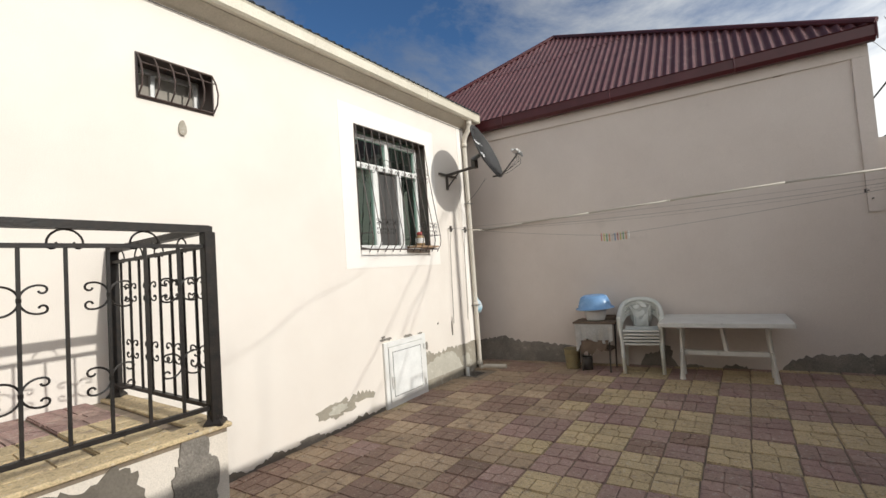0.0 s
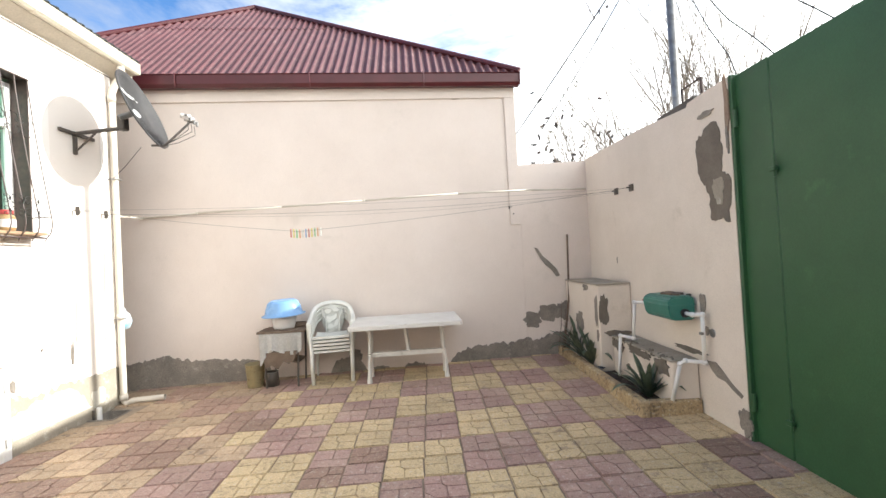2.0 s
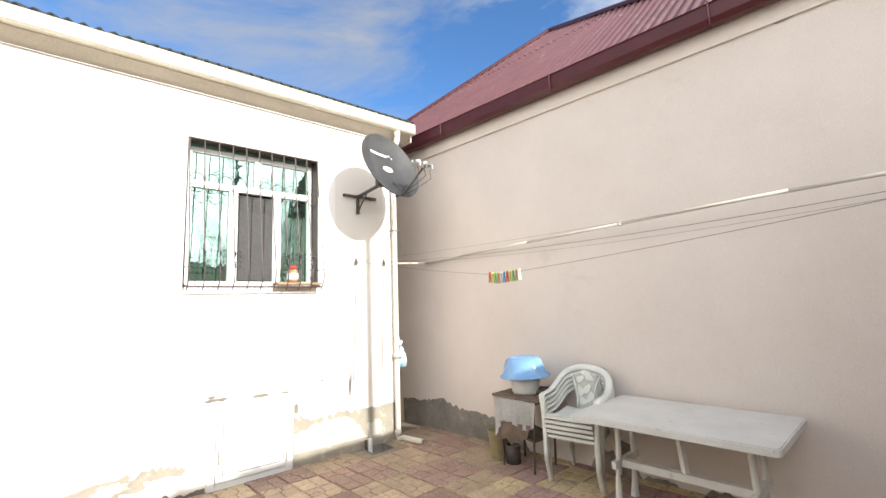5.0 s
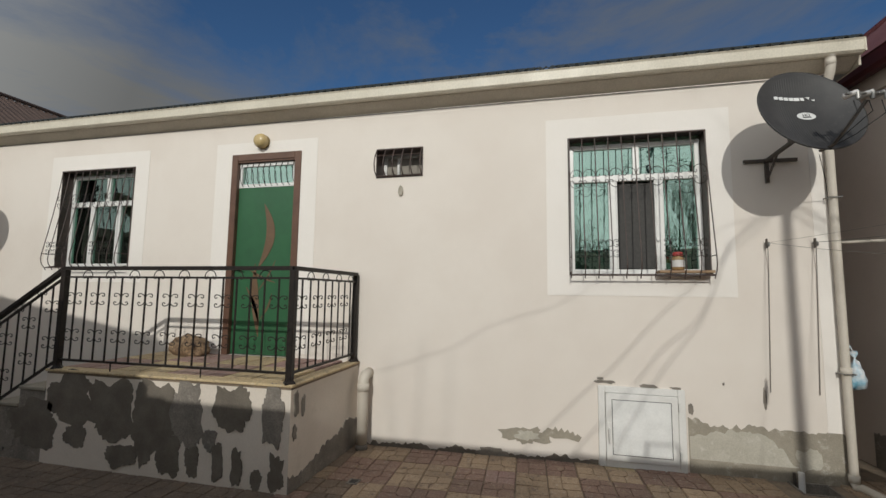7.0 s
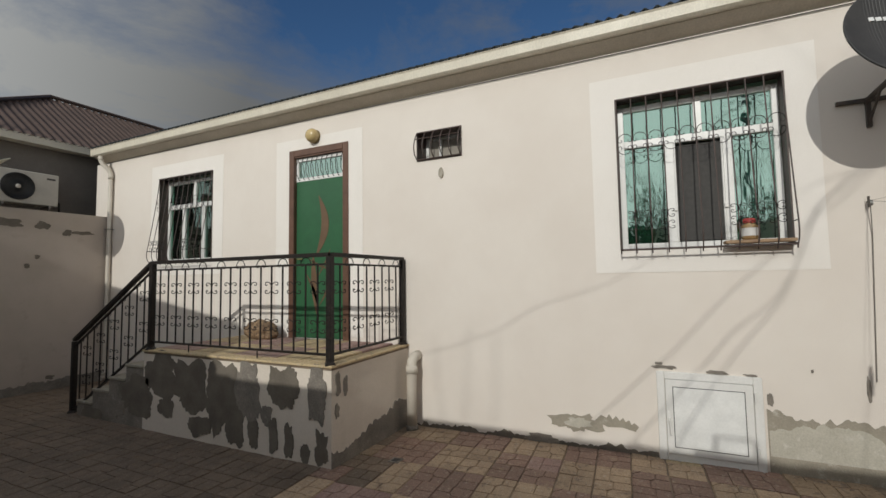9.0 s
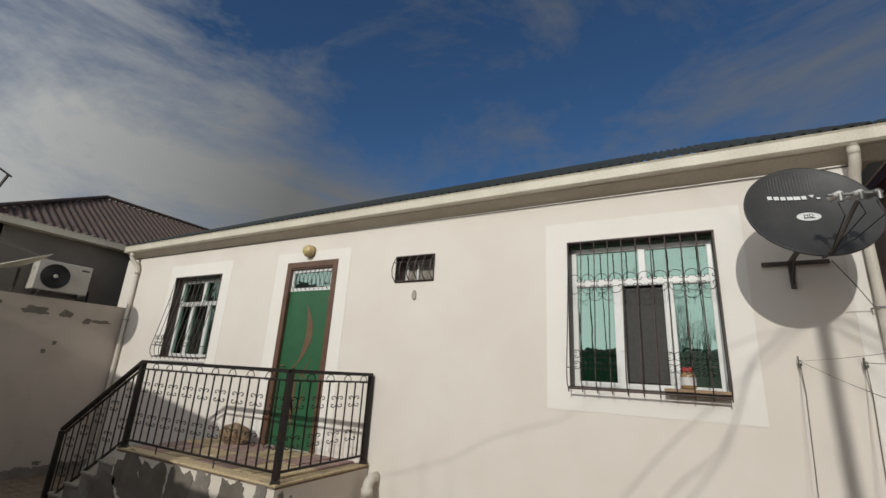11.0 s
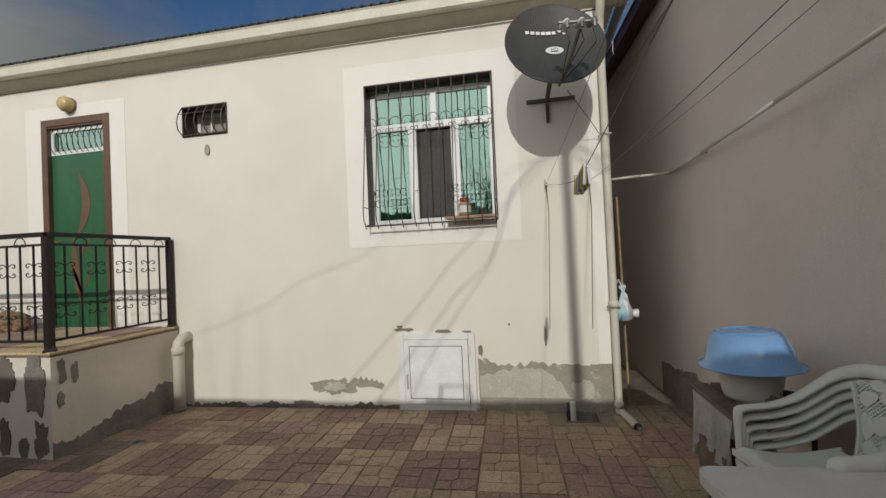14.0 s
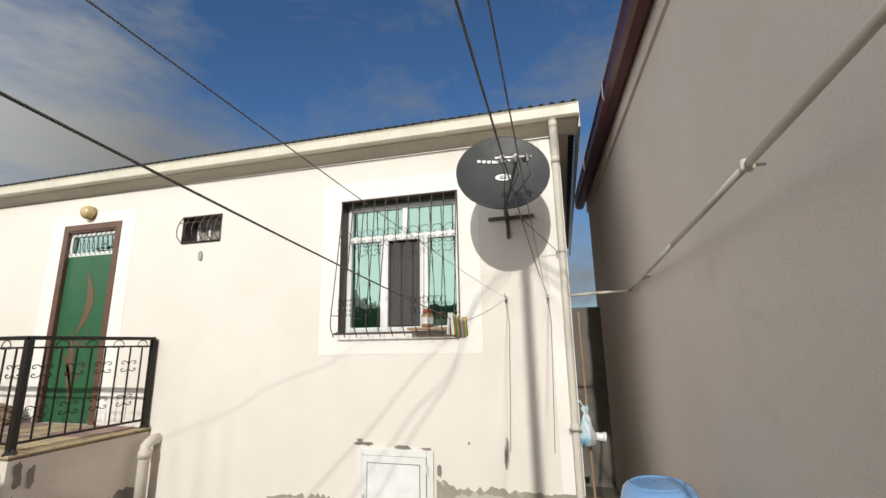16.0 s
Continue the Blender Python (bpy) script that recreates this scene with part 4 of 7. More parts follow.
def paver_mesh(name, mat, w, design, h=0.022):
    """A cast paver with the grooved pattern of its mould."""
    bm = bmesh.new()
    g, e = 0.006, w / 2 - 0.004
    designs = [
        [[(-e, -e), (0.1 * w, -e), (0.1 * w, -0.12 * w), (-0.02 * w, 0.02 * w), (-e, 0.02 * w)], [(0.1 * w, -e), (e, -e), (e, -0.12 * w), (0.1 * w, -0.12 * w)],
         [(-e, 0.02 * w), (-0.02 * w, 0.02 * w), (-0.02 * w, e), (-e, e)], [(-0.02 * w, 0.02 * w), (0.1 * w, -0.12 * w), (e, -0.12 * w), (e, 0.24 * w), (0.24 * w, e), (-0.02 * w, e)], [(e, 0.24 * w), (e, e), (0.24 * w, e)]],
        [[(-e, -e), (-0.08 * w, -e), (-0.08 * w, e), (-e, e)], [(-0.08 * w, -e), (e, -e), (e, -0.05 * w), (-0.08 * w, -0.05 * w)], [(-0.08 * w, -0.05 * w), (e, -0.05 * w), (e, e), (-0.08 * w, e)]],
    ]
    for poly in designs[design]:
        cx, cy = sum(p[0] for p in poly) / len(poly), sum(p[1] for p in poly) / len(poly)
        out = []
        for x, y in poly:
            dx, dy = cx - x, cy - y
            L = math.hypot(dx, dy)
            out.append((x + dx / L * g * 0.8, y + dy / L * g * 0.8))
        lo = [bm.verts.new((x, y, -0.009)) for x, y in out]
        hi = [bm.verts.new((x + (cx - x) * 0.02, y + (cy - y) * 0.02, 0.0)) for x, y in out]
        bm.faces.new(hi)
        for i in range(len(out)):
            j = (i + 1) % len(out)
            bm.faces.new((lo[i], lo[j], hi[j], hi[i]))
    lo = [bm.verts.new((x, y, -h)) for x, y in ((-e, -e), (e, -e), (e, e), (-e, e))]
    hi = [bm.verts.new((x, y, -0.0092)) for x, y in ((-e, -e), (e, -e), (e, e), (-e, e))]
    bm.faces.new(hi)
    for i in range(4):
        j = (i + 1) % 4
        bm.faces.new((lo[i], lo[j], hi[j], hi[i]))
    me = bpy.data.meshes.new(name)
    bm.to_mesh(me)
    bm.free()
    me.materials.append(mat)
    return me


slab = finish("landing_floor", box(bmesh.new(), HX + 0.001, PX + 0.0, LAND[0], LAND[1] + 0.0, 0.8405, 0.862), M_JOINT)
tagged(slab, kind="structure", label="mortar bed of the landing's pavers")
tagged(finish("landing_edge", box(bmesh.new(), PX - 0.13, PX + 0.02, LAND[0] - 0.01, LAND[1] + 0.02, 0.8625, 0.886, 0.006), M_YELLOW), kind="structure", label="worn yellow edging slab of the landing")
tagged(finish("landing_edge", box(bmesh.new(), HX + 0.003, PX - 0.133, LAND[1] - 0.12, LAND[1] + 0.02, 0.8625, 0.886, 0.006), M_YELLOW), kind="structure", label="worn yellow edging slab of the landing")
PV = 0.274
LM = {(c, d): paver_mesh("paver", m, 0.29, d, 0.02) for c, m in (("y", M_YELLOW), ("p", M_PURPLE)) for d in (0, 1)}
for i in range(4):
    for j in range(8):
        place("paver", LM["yp"[(i // 2 + j // 2) % 2], (i + j) % 2], slab, Matrix.Translation((HX + 0.15 + 0.295 * i, LAND[0] + 0.16 + 0.305 * j, 0.884)) @ Matrix.Rotation(math.pi / 2 * ((i * 3 + j) % 4), 4, "Z"))


# ---- windows, door, hatch ----
def pvc_window(name, y0, y1, z0, z1, x, transom, top_split, low_splits, glass_mat, label, screen=None, curtain=None):
    g = thing(name, label, "window", kind="structure")
    fw = 0.05

    def stick(n, a0, a1, b0, b1, dx=0.0, mat=M_PVC, d=0.06):
        return part(n, box(bmesh.new(), x - d + dx, x + dx, a0, a1, b0, b1, 0.004), mat, g)

    stick("window_frame", y0, y0 + fw, z0, z1)
    stick("window_frame", y1 - fw, y1, z0, z1)
    stick("window_frame", y0 + fw, y1 - fw, z1 - fw, z1)
    stick("window_frame", y0 + fw, y1 - fw, z0, z0 + fw)
    stick("transom", y0 + fw, y1 - fw, transom - 0.035, transom + 0.035, 0.002)
    stick("mullion", top_split - 0.032, top_split + 0.032, transom + 0.035, z1 - fw, 0.001)
    for s in low_splits:
        stick("mullion", s - 0.036, s + 0.036, z0 + fw, transom - 0.035, 0.001)
    tops = [y0 + fw, top_split - 0.032, top_split + 0.032, y1 - fw]
    for a, b in ((tops[0], tops[1]), (tops[2], tops[3])):
        p = part("pane", box(bmesh.new(), x - 0.034, x - 0.028, a, b, transom + 0.035, z1 - fw), glass_mat, g)
        p.visible_shadow = False
    cuts = [y0 + fw, *[v for s in low_splits for v in (s - 0.036, s + 0.036)], y1 - fw]
    for k in range(0, len(cuts), 2):
        a, b = cuts[k], cuts[k + 1]
        if k == 2 and screen:
            part("insect_screen", box(bmesh.new(), x - 0.030, x - 0.026, a + 0.012, b - 0.012, z0 + fw + 0.012, transom - 0.06), M_SCREEN, g, "dark grey insect screen")
            for c0, c1 in ((a, a + 0.014), (b - 0.014, b)):
                stick("sash", c0, c1, z0 + fw, transom - 0.035, 0.004)
            part("latch", box(bmesh.new(), x - 0.002, x + 0.018, a - 0.02, a + 0.01, 2.20, 2.24, 0.003), M_PVC, g)
            part("latch", box(bmesh.new(), x - 0.002, x + 0.018, b - 0.01, b + 0.02, 2.20, 2.24, 0.003), M_PVC, g)
        else:
            p = part("pane", box(bmesh.new(), x - 0.034, x - 0.028, a, b, z0 + fw, transom - 0.035), glass_mat, g)
            p.visible_shadow = False
    if curtain:
        for a, b in curtain:
            bm = bmesh.new()
            n = 40
            prev = None
            for i in range(n + 1):
                y = a + (b - a) * i / n
                xx = x - 0.16 + 0.018 * math.sin(i * 1.3) + 0.008 * math.sin(i * 0.45)
                now = [bm.verts.new((xx, y, z0 + 0.02)), bm.verts.new((xx, y, z1 - 0.03))]
                if prev:
                    bm.faces.new((prev[0], now[0], now[1], prev[1]))
                prev = now
            c = finish("curtain", bm, M_CURTAIN, smooth=True)
            tagged(c, "pale green curtain behind the window glass", "curtain")
    return g


pvc_window("window_1", 3.765, 5.035, 1.865, 3.235, HX - 0.13, 2.865, 4.435, (4.195, 4.65), M_GLASS, "white plastic window with green panes and an insect screen", True, [(3.80, 4.12), (4.70, 5.0), (3.82, 5.0)][:2])
pvc_window("window_2", -3.075, -1.845, 1.945, 3.245, HX - 0.13, 2.83, -2.43, (-2.68, -2.22), M_GLASS_DARK, "white plastic window with dark panes beside the steps", False, [(-2.66, -2.3)])


def lining(y0, y1, z0, z1, x0, x1, mat, t=0.014):
    g = thing("grille_lining", "brown painted steel lining inside the wall opening", "window lining", "brown steel linings")
    for a0, a1, b0, b1 in ((y0, y0 + t, z0, z1), (y1 - t, y1, z0, z1), (y0 + t, y1 - t, z1 - t, z1), (y0 + t, y1 - t, z0, z0 + t)):
        part("strip", box(bmesh.new(), x0, x1, a0 + 0.001, a1 - 0.001, b0 + 0.001, b1 - 0.001), mat, g)
    return g


def grille(y0, y1, z0, z1, n, belly, label, low_scrolls, x_top=HX + 0.02):
    """A burglar grille whose bars slope out and curl back under at the foot."""
    g = thing("window_grille", label, "window grille", "burglar grilles")
    part("top_rail", tube(bmesh.new(), [(x_top, y0 - 0.01, z1 - 0.02), (x_top, y1 + 0.01, z1 - 0.02)], 0.008, 6), M_GRILLE, g)
    part("bottom_rail", tube(bmesh.new(), [(HX + 0.02, y0, z0 + 0.02), (x_top + belly - 0.05, y0, z0 - 0.005), (x_top + belly - 0.05, y1, z0 - 0.005), (HX + 0.02, y1, z0 + 0.02)], 0.008, 6), M_GRILLE, g)
    H = z1 - z0
    for i in range(n):
        y = y0 + (y1 - y0) * i / (n - 1)
        pts = [(x_top, y, z1 - 0.02)]
        for k in range(1, 9):
            f = k / 8
            pts.append((x_top + belly * (f ** 1.25), y, z1 - 0.02 - (H - 0.19) * f))
        pts += [(x_top + belly + 0.003, y, z0 + 0.10), (x_top + belly - 0.012, y, z0 + 0.04), (x_top + belly - 0.05, y, z0 - 0.005), (x_top + belly - 0.065, y, z0 - 0.035)]
        part("bar", tube(bmesh.new(), pts, 0.0055, 6), M_GRILLE, g)
    turn = Matrix.Rotation(math.pi / 2, 4, "Z")
    for i in range(n - 1):
        y = y0 + (y1 - y0) * (i + 0.5) / (n - 1)
        zt = z1 - 0.42
        xx = x_top + belly * 0.2
        place("arch_scroll", ME_SMALLARCH, g, Matrix.Translation((xx, y, zt)) @ turn)
        place("arch_scroll", ME_SMALLARCH, g, Matrix.Translation((xx, y, zt - 0.075)) @ turn @ Matrix.Rotation(math.pi, 4, "X"))
    for i in low_scrolls:
        y = y0 + (y1 - y0) * i / (n - 1)
        place("scroll", ME_SMALL, g, Matrix.Translation((x_top + belly, y, z0 + 0.30)) @ turn)
        place("scroll", ME_SMALL, g, Matrix.Translation((x_top + belly, y, z0 + 0.20)) @ turn)
    for y in (y0, y1):
        part("stay", tube(bmesh.new(), [(HX, y, z0 + 0.18), (x_top + belly, y, z0 + 0.18)], 0.005, 6), M_GRILLE, g)
    return g


lining(3.75, 5.05, 1.85, 3.28, HX - 0.128, HX + 0.012, M_GRILLE)
grille(3.765, 5.035, 1.85, 3.285, 11, 0.17, "dark brown bellied iron grille over the large window", (1, 2, 3, 7, 8, 9))
lining(-3.09, -1.83, 1.93, 3.29, HX - 0.128, HX + 0.012, M_GRILLE)
grille(-3.075, -1.845, 1.93, 3.295, 11, 0.17, "dark brown bellied iron grille over the window by the steps", (1, 2, 3, 7, 8, 9))
lining(1.62, 2.18, 2.96, 3.30, HX - 0.20, HX + 0.012, M_GRILLE)

g = thing("vent_grille", "small dark iron grille with bulging bars over the vent window", "window grille", "burglar grilles")
for z in (2.975, 3.285):
    part("rail", tube(bmesh.new(), [(HX + 0.02, 1.63, z), (HX + 0.02, 2.17, z)], 0.008, 6), M_GRILLE, g)
part("rail", tube(bmesh.new(), [(HX + 0.075, 1.63, 3.20), (HX + 0.075, 2.17, 3.20)], 0.005, 6), M_GRILLE, g)
for i in range(6):
    y = 1.63 + 0.54 * i / 5
    part("bar", tube(bmesh.new(), [(HX + 0.02, y, 3.285), (HX + 0.075, y, 3.20), (HX + 0.10, y, 3.11), (HX + 0.085, y, 3.03), (HX + 0.02, y, 2.975)], 0.0065, 6), M_GRILLE, g)
g = thing("vent_window", "small plastic vent window deep in the wall", "window", kind="structure")
for a0, a1, b0, b1 in ((1.63, 1.67, 2.97, 3.29), (2.13, 2.17, 2.97, 3.29), (1.67, 2.13, 3.25, 3.29), (1.67, 2.13, 2.97, 3.01), (1.80, 1.835, 3.01, 3.25)):
    part("window_frame", box(bmesh.new(), HX - 0.26, HX - 0.21, a0, a1, b0, b1, 0.003), M_PVC, g)
part("pane", box(bmesh.new(), HX - 0.245, HX - 0.24, 1.67, 2.13, 3.01, 3.25), M_ROOM, g)

door = thing("door_1", "green steel door with a brown leaf motif and a barred transom", "door", kind="structure")
y0, y1, z0, z1 = DOOR
dx = HX - 0.02
part("door_frame", box(bmesh.new(), dx - 0.06, HX + 0.018, y0, y0 + 0.085, z0, z1, 0.005), M_DOORFRAME, door)
part("door_frame", box(bmesh.new(), dx - 0.06, HX + 0.018, y1 - 0.085, y1, z0, z1, 0.005), M_DOORFRAME, door)
part("door_frame", box(bmesh.new(), dx - 0.06, HX + 0.018, y0 + 0.0855, y1 - 0.0855, z1 - 0.085, z1, 0.005), M_DOORFRAME, door)
part("door_frame", box(bmesh.new(), dx - 0.05, HX + 0.006, y0 + 0.0855, y1 - 0.0855, z1 - 0.105, z1 - 0.0855, 0.003), M_DOORFRAME, door)
leaf = part("door_leaf", box(bmesh.new(), dx - 0.06, dx - 0.015, y0 + 0.088, y1 - 0.088, z0 + 0.01, 2.93, 0.003), M_DOOR, door)
tr = part("transom_frame", wall_with_holes(bmesh.new(), dx - 0.055, dx - 0.012, y0 + 0.088, y1 - 0.088, 2.932, z1 - 0.108, [(y0 + 0.13, y1 - 0.13, 2.975, z1 - 0.15)]), M_PVC, door, "white transom frame")
p = part("pane", box(bmesh.new(), dx - 0.04, dx - 0.035, y0 + 0.13, y1 - 0.13, 2.975, z1 - 0.15), M_GLASS, tr)
for i in range(10):
    y = y0 + 0.12 + (y1 - y0 - 0.24) * i / 9
    part("transom_bar", tube(bmesh.new(), [(dx - 0.008, y, z1 - 0.115), (dx + 0.03, y + 0.005, z1 - 0.2), (dx + 0.04, y + 0.015, 3.03), (dx + 0.01, y + 0.03, 2.955), (dx - 0.008, y + 0.03, 2.945)], 0.0045, 5), M_IRON, tr)


def motif(pts, w0, w1, d=0.004):
    """A tapering curved leaf pressed into the door."""
    n = len(pts)
    left, right = [], []
    for i, (y, z) in enumerate(pts):
        a, b = pts[max(0, i - 1)], pts[min(n - 1, i + 1)]
        ty, tz = b[0] - a[0], b[1] - a[1]
        L = math.hypot(ty, tz)
        w = (w0 + (w1 - w0) * math.sin(math.pi * i / (n - 1))) / 2
        left.append((y - tz / L * w, z + ty / L * w))
        right.append((y + tz / L * w, z - ty / L * w))
    part("leaf_motif", prism(bmesh.new(), left + right[::-1], facing((dx - 0.0152, 0, 0), (0, 1, 0)), d), M_DOOR_MOTIF, leaf, "brown curved leaf motif")


yc = (y0 + y1) / 2


def curve(p, q, bulge, n=12):
    out = []
    for i in range(n + 1):
        f = i / n
        out.append((p[0] + (q[0] - p[0]) * f + bulge * math.sin(math.pi * f), p[1] + (q[1] - p[1]) * f))
    return out


motif(curve((yc - 0.02, 2.72), (yc - 0.07, 1.92), 0.13), 0.006, 0.12)
motif(curve((yc - 0.11, 1.98), (yc - 0.02, 1.10), -0.02), 0.006, 0.10)
motif(curve((yc - 0.17, 1.90), (yc + 0.18, 1.75), -0.04), 0.004, 0.03)
motif(curve((yc + 0.17, 2.02), (yc - 0.05, 1.65), 0.02), 0.004, 0.02)
motif(curve((yc - 0.22, 1.70), (yc - 0.02, 1.25), 0.03), 0.004, 0.045)
motif(curve((yc + 0.14, 1.62), (yc - 0.01, 1.3), 0.03), 0.004, 0.024)
part("door_handle", tube(bmesh.new(), [(dx - 0.02, y0 + 0.15, 1.90), (dx + 0.03, y0 + 0.15, 1.90), (dx + 0.03, y0 + 0.23, 1.90)], 0.008, 8), M_BRASS, door)
for z in (2.62, 1.2):
    part("hinge", tube(bmesh.new(), [(dx + 0.003, y1 - 0.092, z - 0.05), (dx + 0.003, y1 - 0.092, z + 0.05)], 0.011, 8), M_DOORFRAME, door)

lamp = thing("wall_lamp", "round yellowed glass wall lamp above the door", "wall lamp")
part("base", lathe(bmesh.new(), [(0, 0), (0.085, 0), (0.09, 0.012), (0.08, 0.025), (0, 0.025)], 24), M_BRASS, lamp)
part("shade", lathe(bmesh.new(), [(0.078, 0.02), (0.088, 0.05), (0.088, 0.08), (0.07, 0.112), (0.04, 0.127), (0, 0.131)], 28), M_LAMP, lamp, "yellowed glass shade", smooth=True)
lamp.matrix_world = facing((HX, 0.115, 3.49), (0, 1, 0))
tagged(finish("plaster_mend", prism(bmesh.new(), [(0.028 * math.cos(a) * (1 - 0.25 * math.sin(a)), 0.06 * math.sin(a)) for a in np.linspace(0, 2 * math.pi, 20)[:-1]], at_house(1.925, 2.80), 0.02), M_CEMENT_LIGHT), "small oval grey mortar lump under the vent", "mortar lump")

hatch = thing("hatch", "low white plastic hatch door at the foot of the wall", "hatch", at=(HX, 4.39, 0.02))
hx = 0.0


def hbox(name, a0, a1, b0, b1, x0, x1, mat=M_PVC, parent=None, bevel=0.004):
    return part(name, box(bmesh.new(), x0, x1, a0 - 4.39, a1 - 4.39, b0 - 0.02, b1 - 0.02, bevel), mat, parent or hatch)


hbox("frame", 3.998, 4.06, 0.025, 0.775, -0.02, 0.03)
hbox("frame", 4.705, 4.768, 0.025, 0.775, -0.02, 0.03)
hbox("frame", 4.061, 4.704, 0.715, 0.775, -0.02, 0.03)
hbox("frame", 4.061, 4.704, 0.025, 0.085, -0.02, 0.03)
hleaf = hbox("door", 4.064, 4.701, 0.088, 0.712, -0.015, 0.042)
hbox("panel", 4.125, 4.64, 0.15, 0.65, 0.040, 0.046, M_WHITE, hleaf, 0.002)
for a0, a1, b0, b1 in ((4.119, 4.1248, 0.144, 0.656), (4.6402, 4.646, 0.144, 0.656), (4.125, 4.64, 0.6502, 0.656), (4.125, 4.64, 0.144, 0.1498)):
    hbox("gasket", a0, a1, b0, b1, 0.041, 0.0435, M_SCREEN, hleaf, 0)
part("handle", tube(bmesh.new(), [(0.04, -0.30, 0.36), (0.085, -0.30, 0.36), (0.085, -0.295, 0.24)], 0.009, 8), M_PVC, hleaf)
part("handle_plate", box(bmesh.new(), 0.041, 0.048, -0.315, -0.285, 0.30, 0.42, 0.002), M_PVC, hleaf)
for z in (0.16, 0.60):
    part("hinge", tube(bmesh.new(), [(0.045, 0.325, z - 0.035), (0.045, 0.325, z + 0.035)], 0.01, 8), M_PVC, hatch)

# ---- standpipe by the landing ----
sp = thing("standpipe", "thick cream plastic pipe bending into the wall by the landing", "pipe")
part("pipe", tube(bmesh.new(), [(-3.05, 1.60, 0.0), (-3.05, 1.60, 0.66), (-3.055, 1.60, 0.72), (-3.10, 1.60, 0.76), (-3.21, 1.60, 0.77)], 0.055, 18), M_PIPE, sp, smooth=True)
part("collar", tube(bmesh.new(), [(-3.05, 1.60, 0.60), (-3.05, 1.60, 0.68)], 0.064, 18), M_PIPE, sp, smooth=True)
part("collar", tube(bmesh.new(), [(-3.05, 1.60, 0.0), (-3.05, 1.60, 0.05)], 0.064, 18), M_CEMENT, sp, smooth=True)


# ---- satellite dishes, air conditioner, pole, cables ----
def dish(name, centre, normal, r, mat, label, lettered=False, squash=0.95):
    n = Vector(normal).normalized()
    g = thing(name, label, "satellite dish", "satellite dishes")
    m = Matrix.Translation(centre) @ n.to_track_quat("Z", "Y").to_matrix().to_4x4()
    bm = bmesh.new()
    depth = 0.085
    front = [(r * k / 14, depth * (k / 14) ** 2) for k in range(15)]
    prof = front + [(r + 0.008, depth + 0.002), (r + 0.008, depth - 0.012), (r - 0.004, depth - 0.010)] + [(r * k / 14 - 0.001 if k else 0, depth * (k / 14) ** 2 - 0.006) for k in range(13, -1, -1)]
    lathe(bm, prof, 56)
    for v in bm.verts:
        v.co.x *= squash
    bm.transform(m)
    refl = part("reflector", bm, mat, g, smooth=True)
    return g, m, refl


# the pose puts x to the reflector's right and y up it
g, dm, refl = dish("satellite_dish", (-2.60, 5.585, 3.125), (math.cos(radians(9)) * math.cos(radians(22)), math.sin(radians(9)) * math.cos(radians(22)), math.sin(radians(22))), 0.405, M_DISH, "dark grey ribbed satellite dish on a wall bracket")
nrm = (dm.to_3x3() @ Vector((0, 0, 1))).normalized()
upv = (Vector((0, 0, 1)) - nrm * nrm.z).normalized()
rgt = upv.cross(nrm).normalized()
face = Matrix((rgt, upv, nrm)).transposed().to_4x4()
face.translation = Vector((-2.60, 5.585, 3.125))


def on_dish(x, y, lift=0.0):
    rr = (x * x + y * y) / 0.405 ** 2
    return face @ Matrix.Translation((x, y, 0.085 * rr + 0.004 + lift))


bm = bmesh.new()
for i in range(-18, 19):
    x = i * 0.0205
    h = math.sqrt(max(0, 0.372 ** 2 - x * x))
    pts = [face @ Vector((x, h * k / 5, 0.085 * (x * x + (h * k / 5) ** 2) / 0.405 ** 2 + 0.0015)) for k in range(-5, 6)]
    tube(bm, pts, 0.0022, 3, caps=False)
part("rib_relief", bm, M_DISH, refl)


def writing(name, text, size, m, mat, parent):
    cu = bpy.data.curves.new(name, "FONT")
    cu.body, cu.size, cu.align_x, cu.align_y, cu.extrude = text, size, "CENTER", "CENTER", 0.0006
    cu.space_character = 1.05
    tmp = new(name, cu)
    me = bpy.data.meshes.new_from_object(tmp)
    bpy.data.objects.remove(tmp)
    me.materials.clear()
    me.materials.append(mat)
    o = new(name, me)
    o.parent = parent
    o.matrix_local = m
    return o


# the maker's name is drawn as plain bars, the format mark as letters
bm = bmesh.new()
for k, w in enumerate((0.036, 0.04, 0.038, 0.042, 0.05, 0.036)):
    obox(bm, on_dish(-0.195 + 0.043 * k, 0.165, 0.003), w * 0.8, 0.034, 0.003)
prism(bm, [(-0.018, 0.02), (0.018, 0.02), (0.004, -0.006)], on_dish(0.065, 0.165, 0.003), 0.002)
prism(bm, [(-0.012, -0.004), (0.012, -0.004), (0.010, -0.02), (-0.008, -0.02)], on_dish(0.10, 0.160, 0.003), 0.002)
part("maker_mark", bm, M_WHITE, refl, "white bars of a maker's mark")
bm = prism(bmesh.new(), [(0.072 * math.cos(a), 0.038 * math.sin(a)) for a in np.linspace(0, 2 * math.pi, 33)[:-1]], on_dish(0.01, -0.005, 0.001), 0.002)
part("badge", bm, M_WHITE, refl, "white oval badge")
writing("badge_letters", "HD", 0.04, on_dish(0.01, 0.003, 0.004), M_BLACK, refl)
part("badge_bar", prism(bmesh.new(), [(-0.032, -0.005), (0.032, -0.005), (0.032, 0.005), (-0.032, 0.005)], on_dish(0.01, -0.018, 0.0036), 0.001), M_BLACK, refl)
foot_p = face @ Vector((0, -0.405, 0.09))
lnb = Vector((-2.13, 5.74, 3.09))
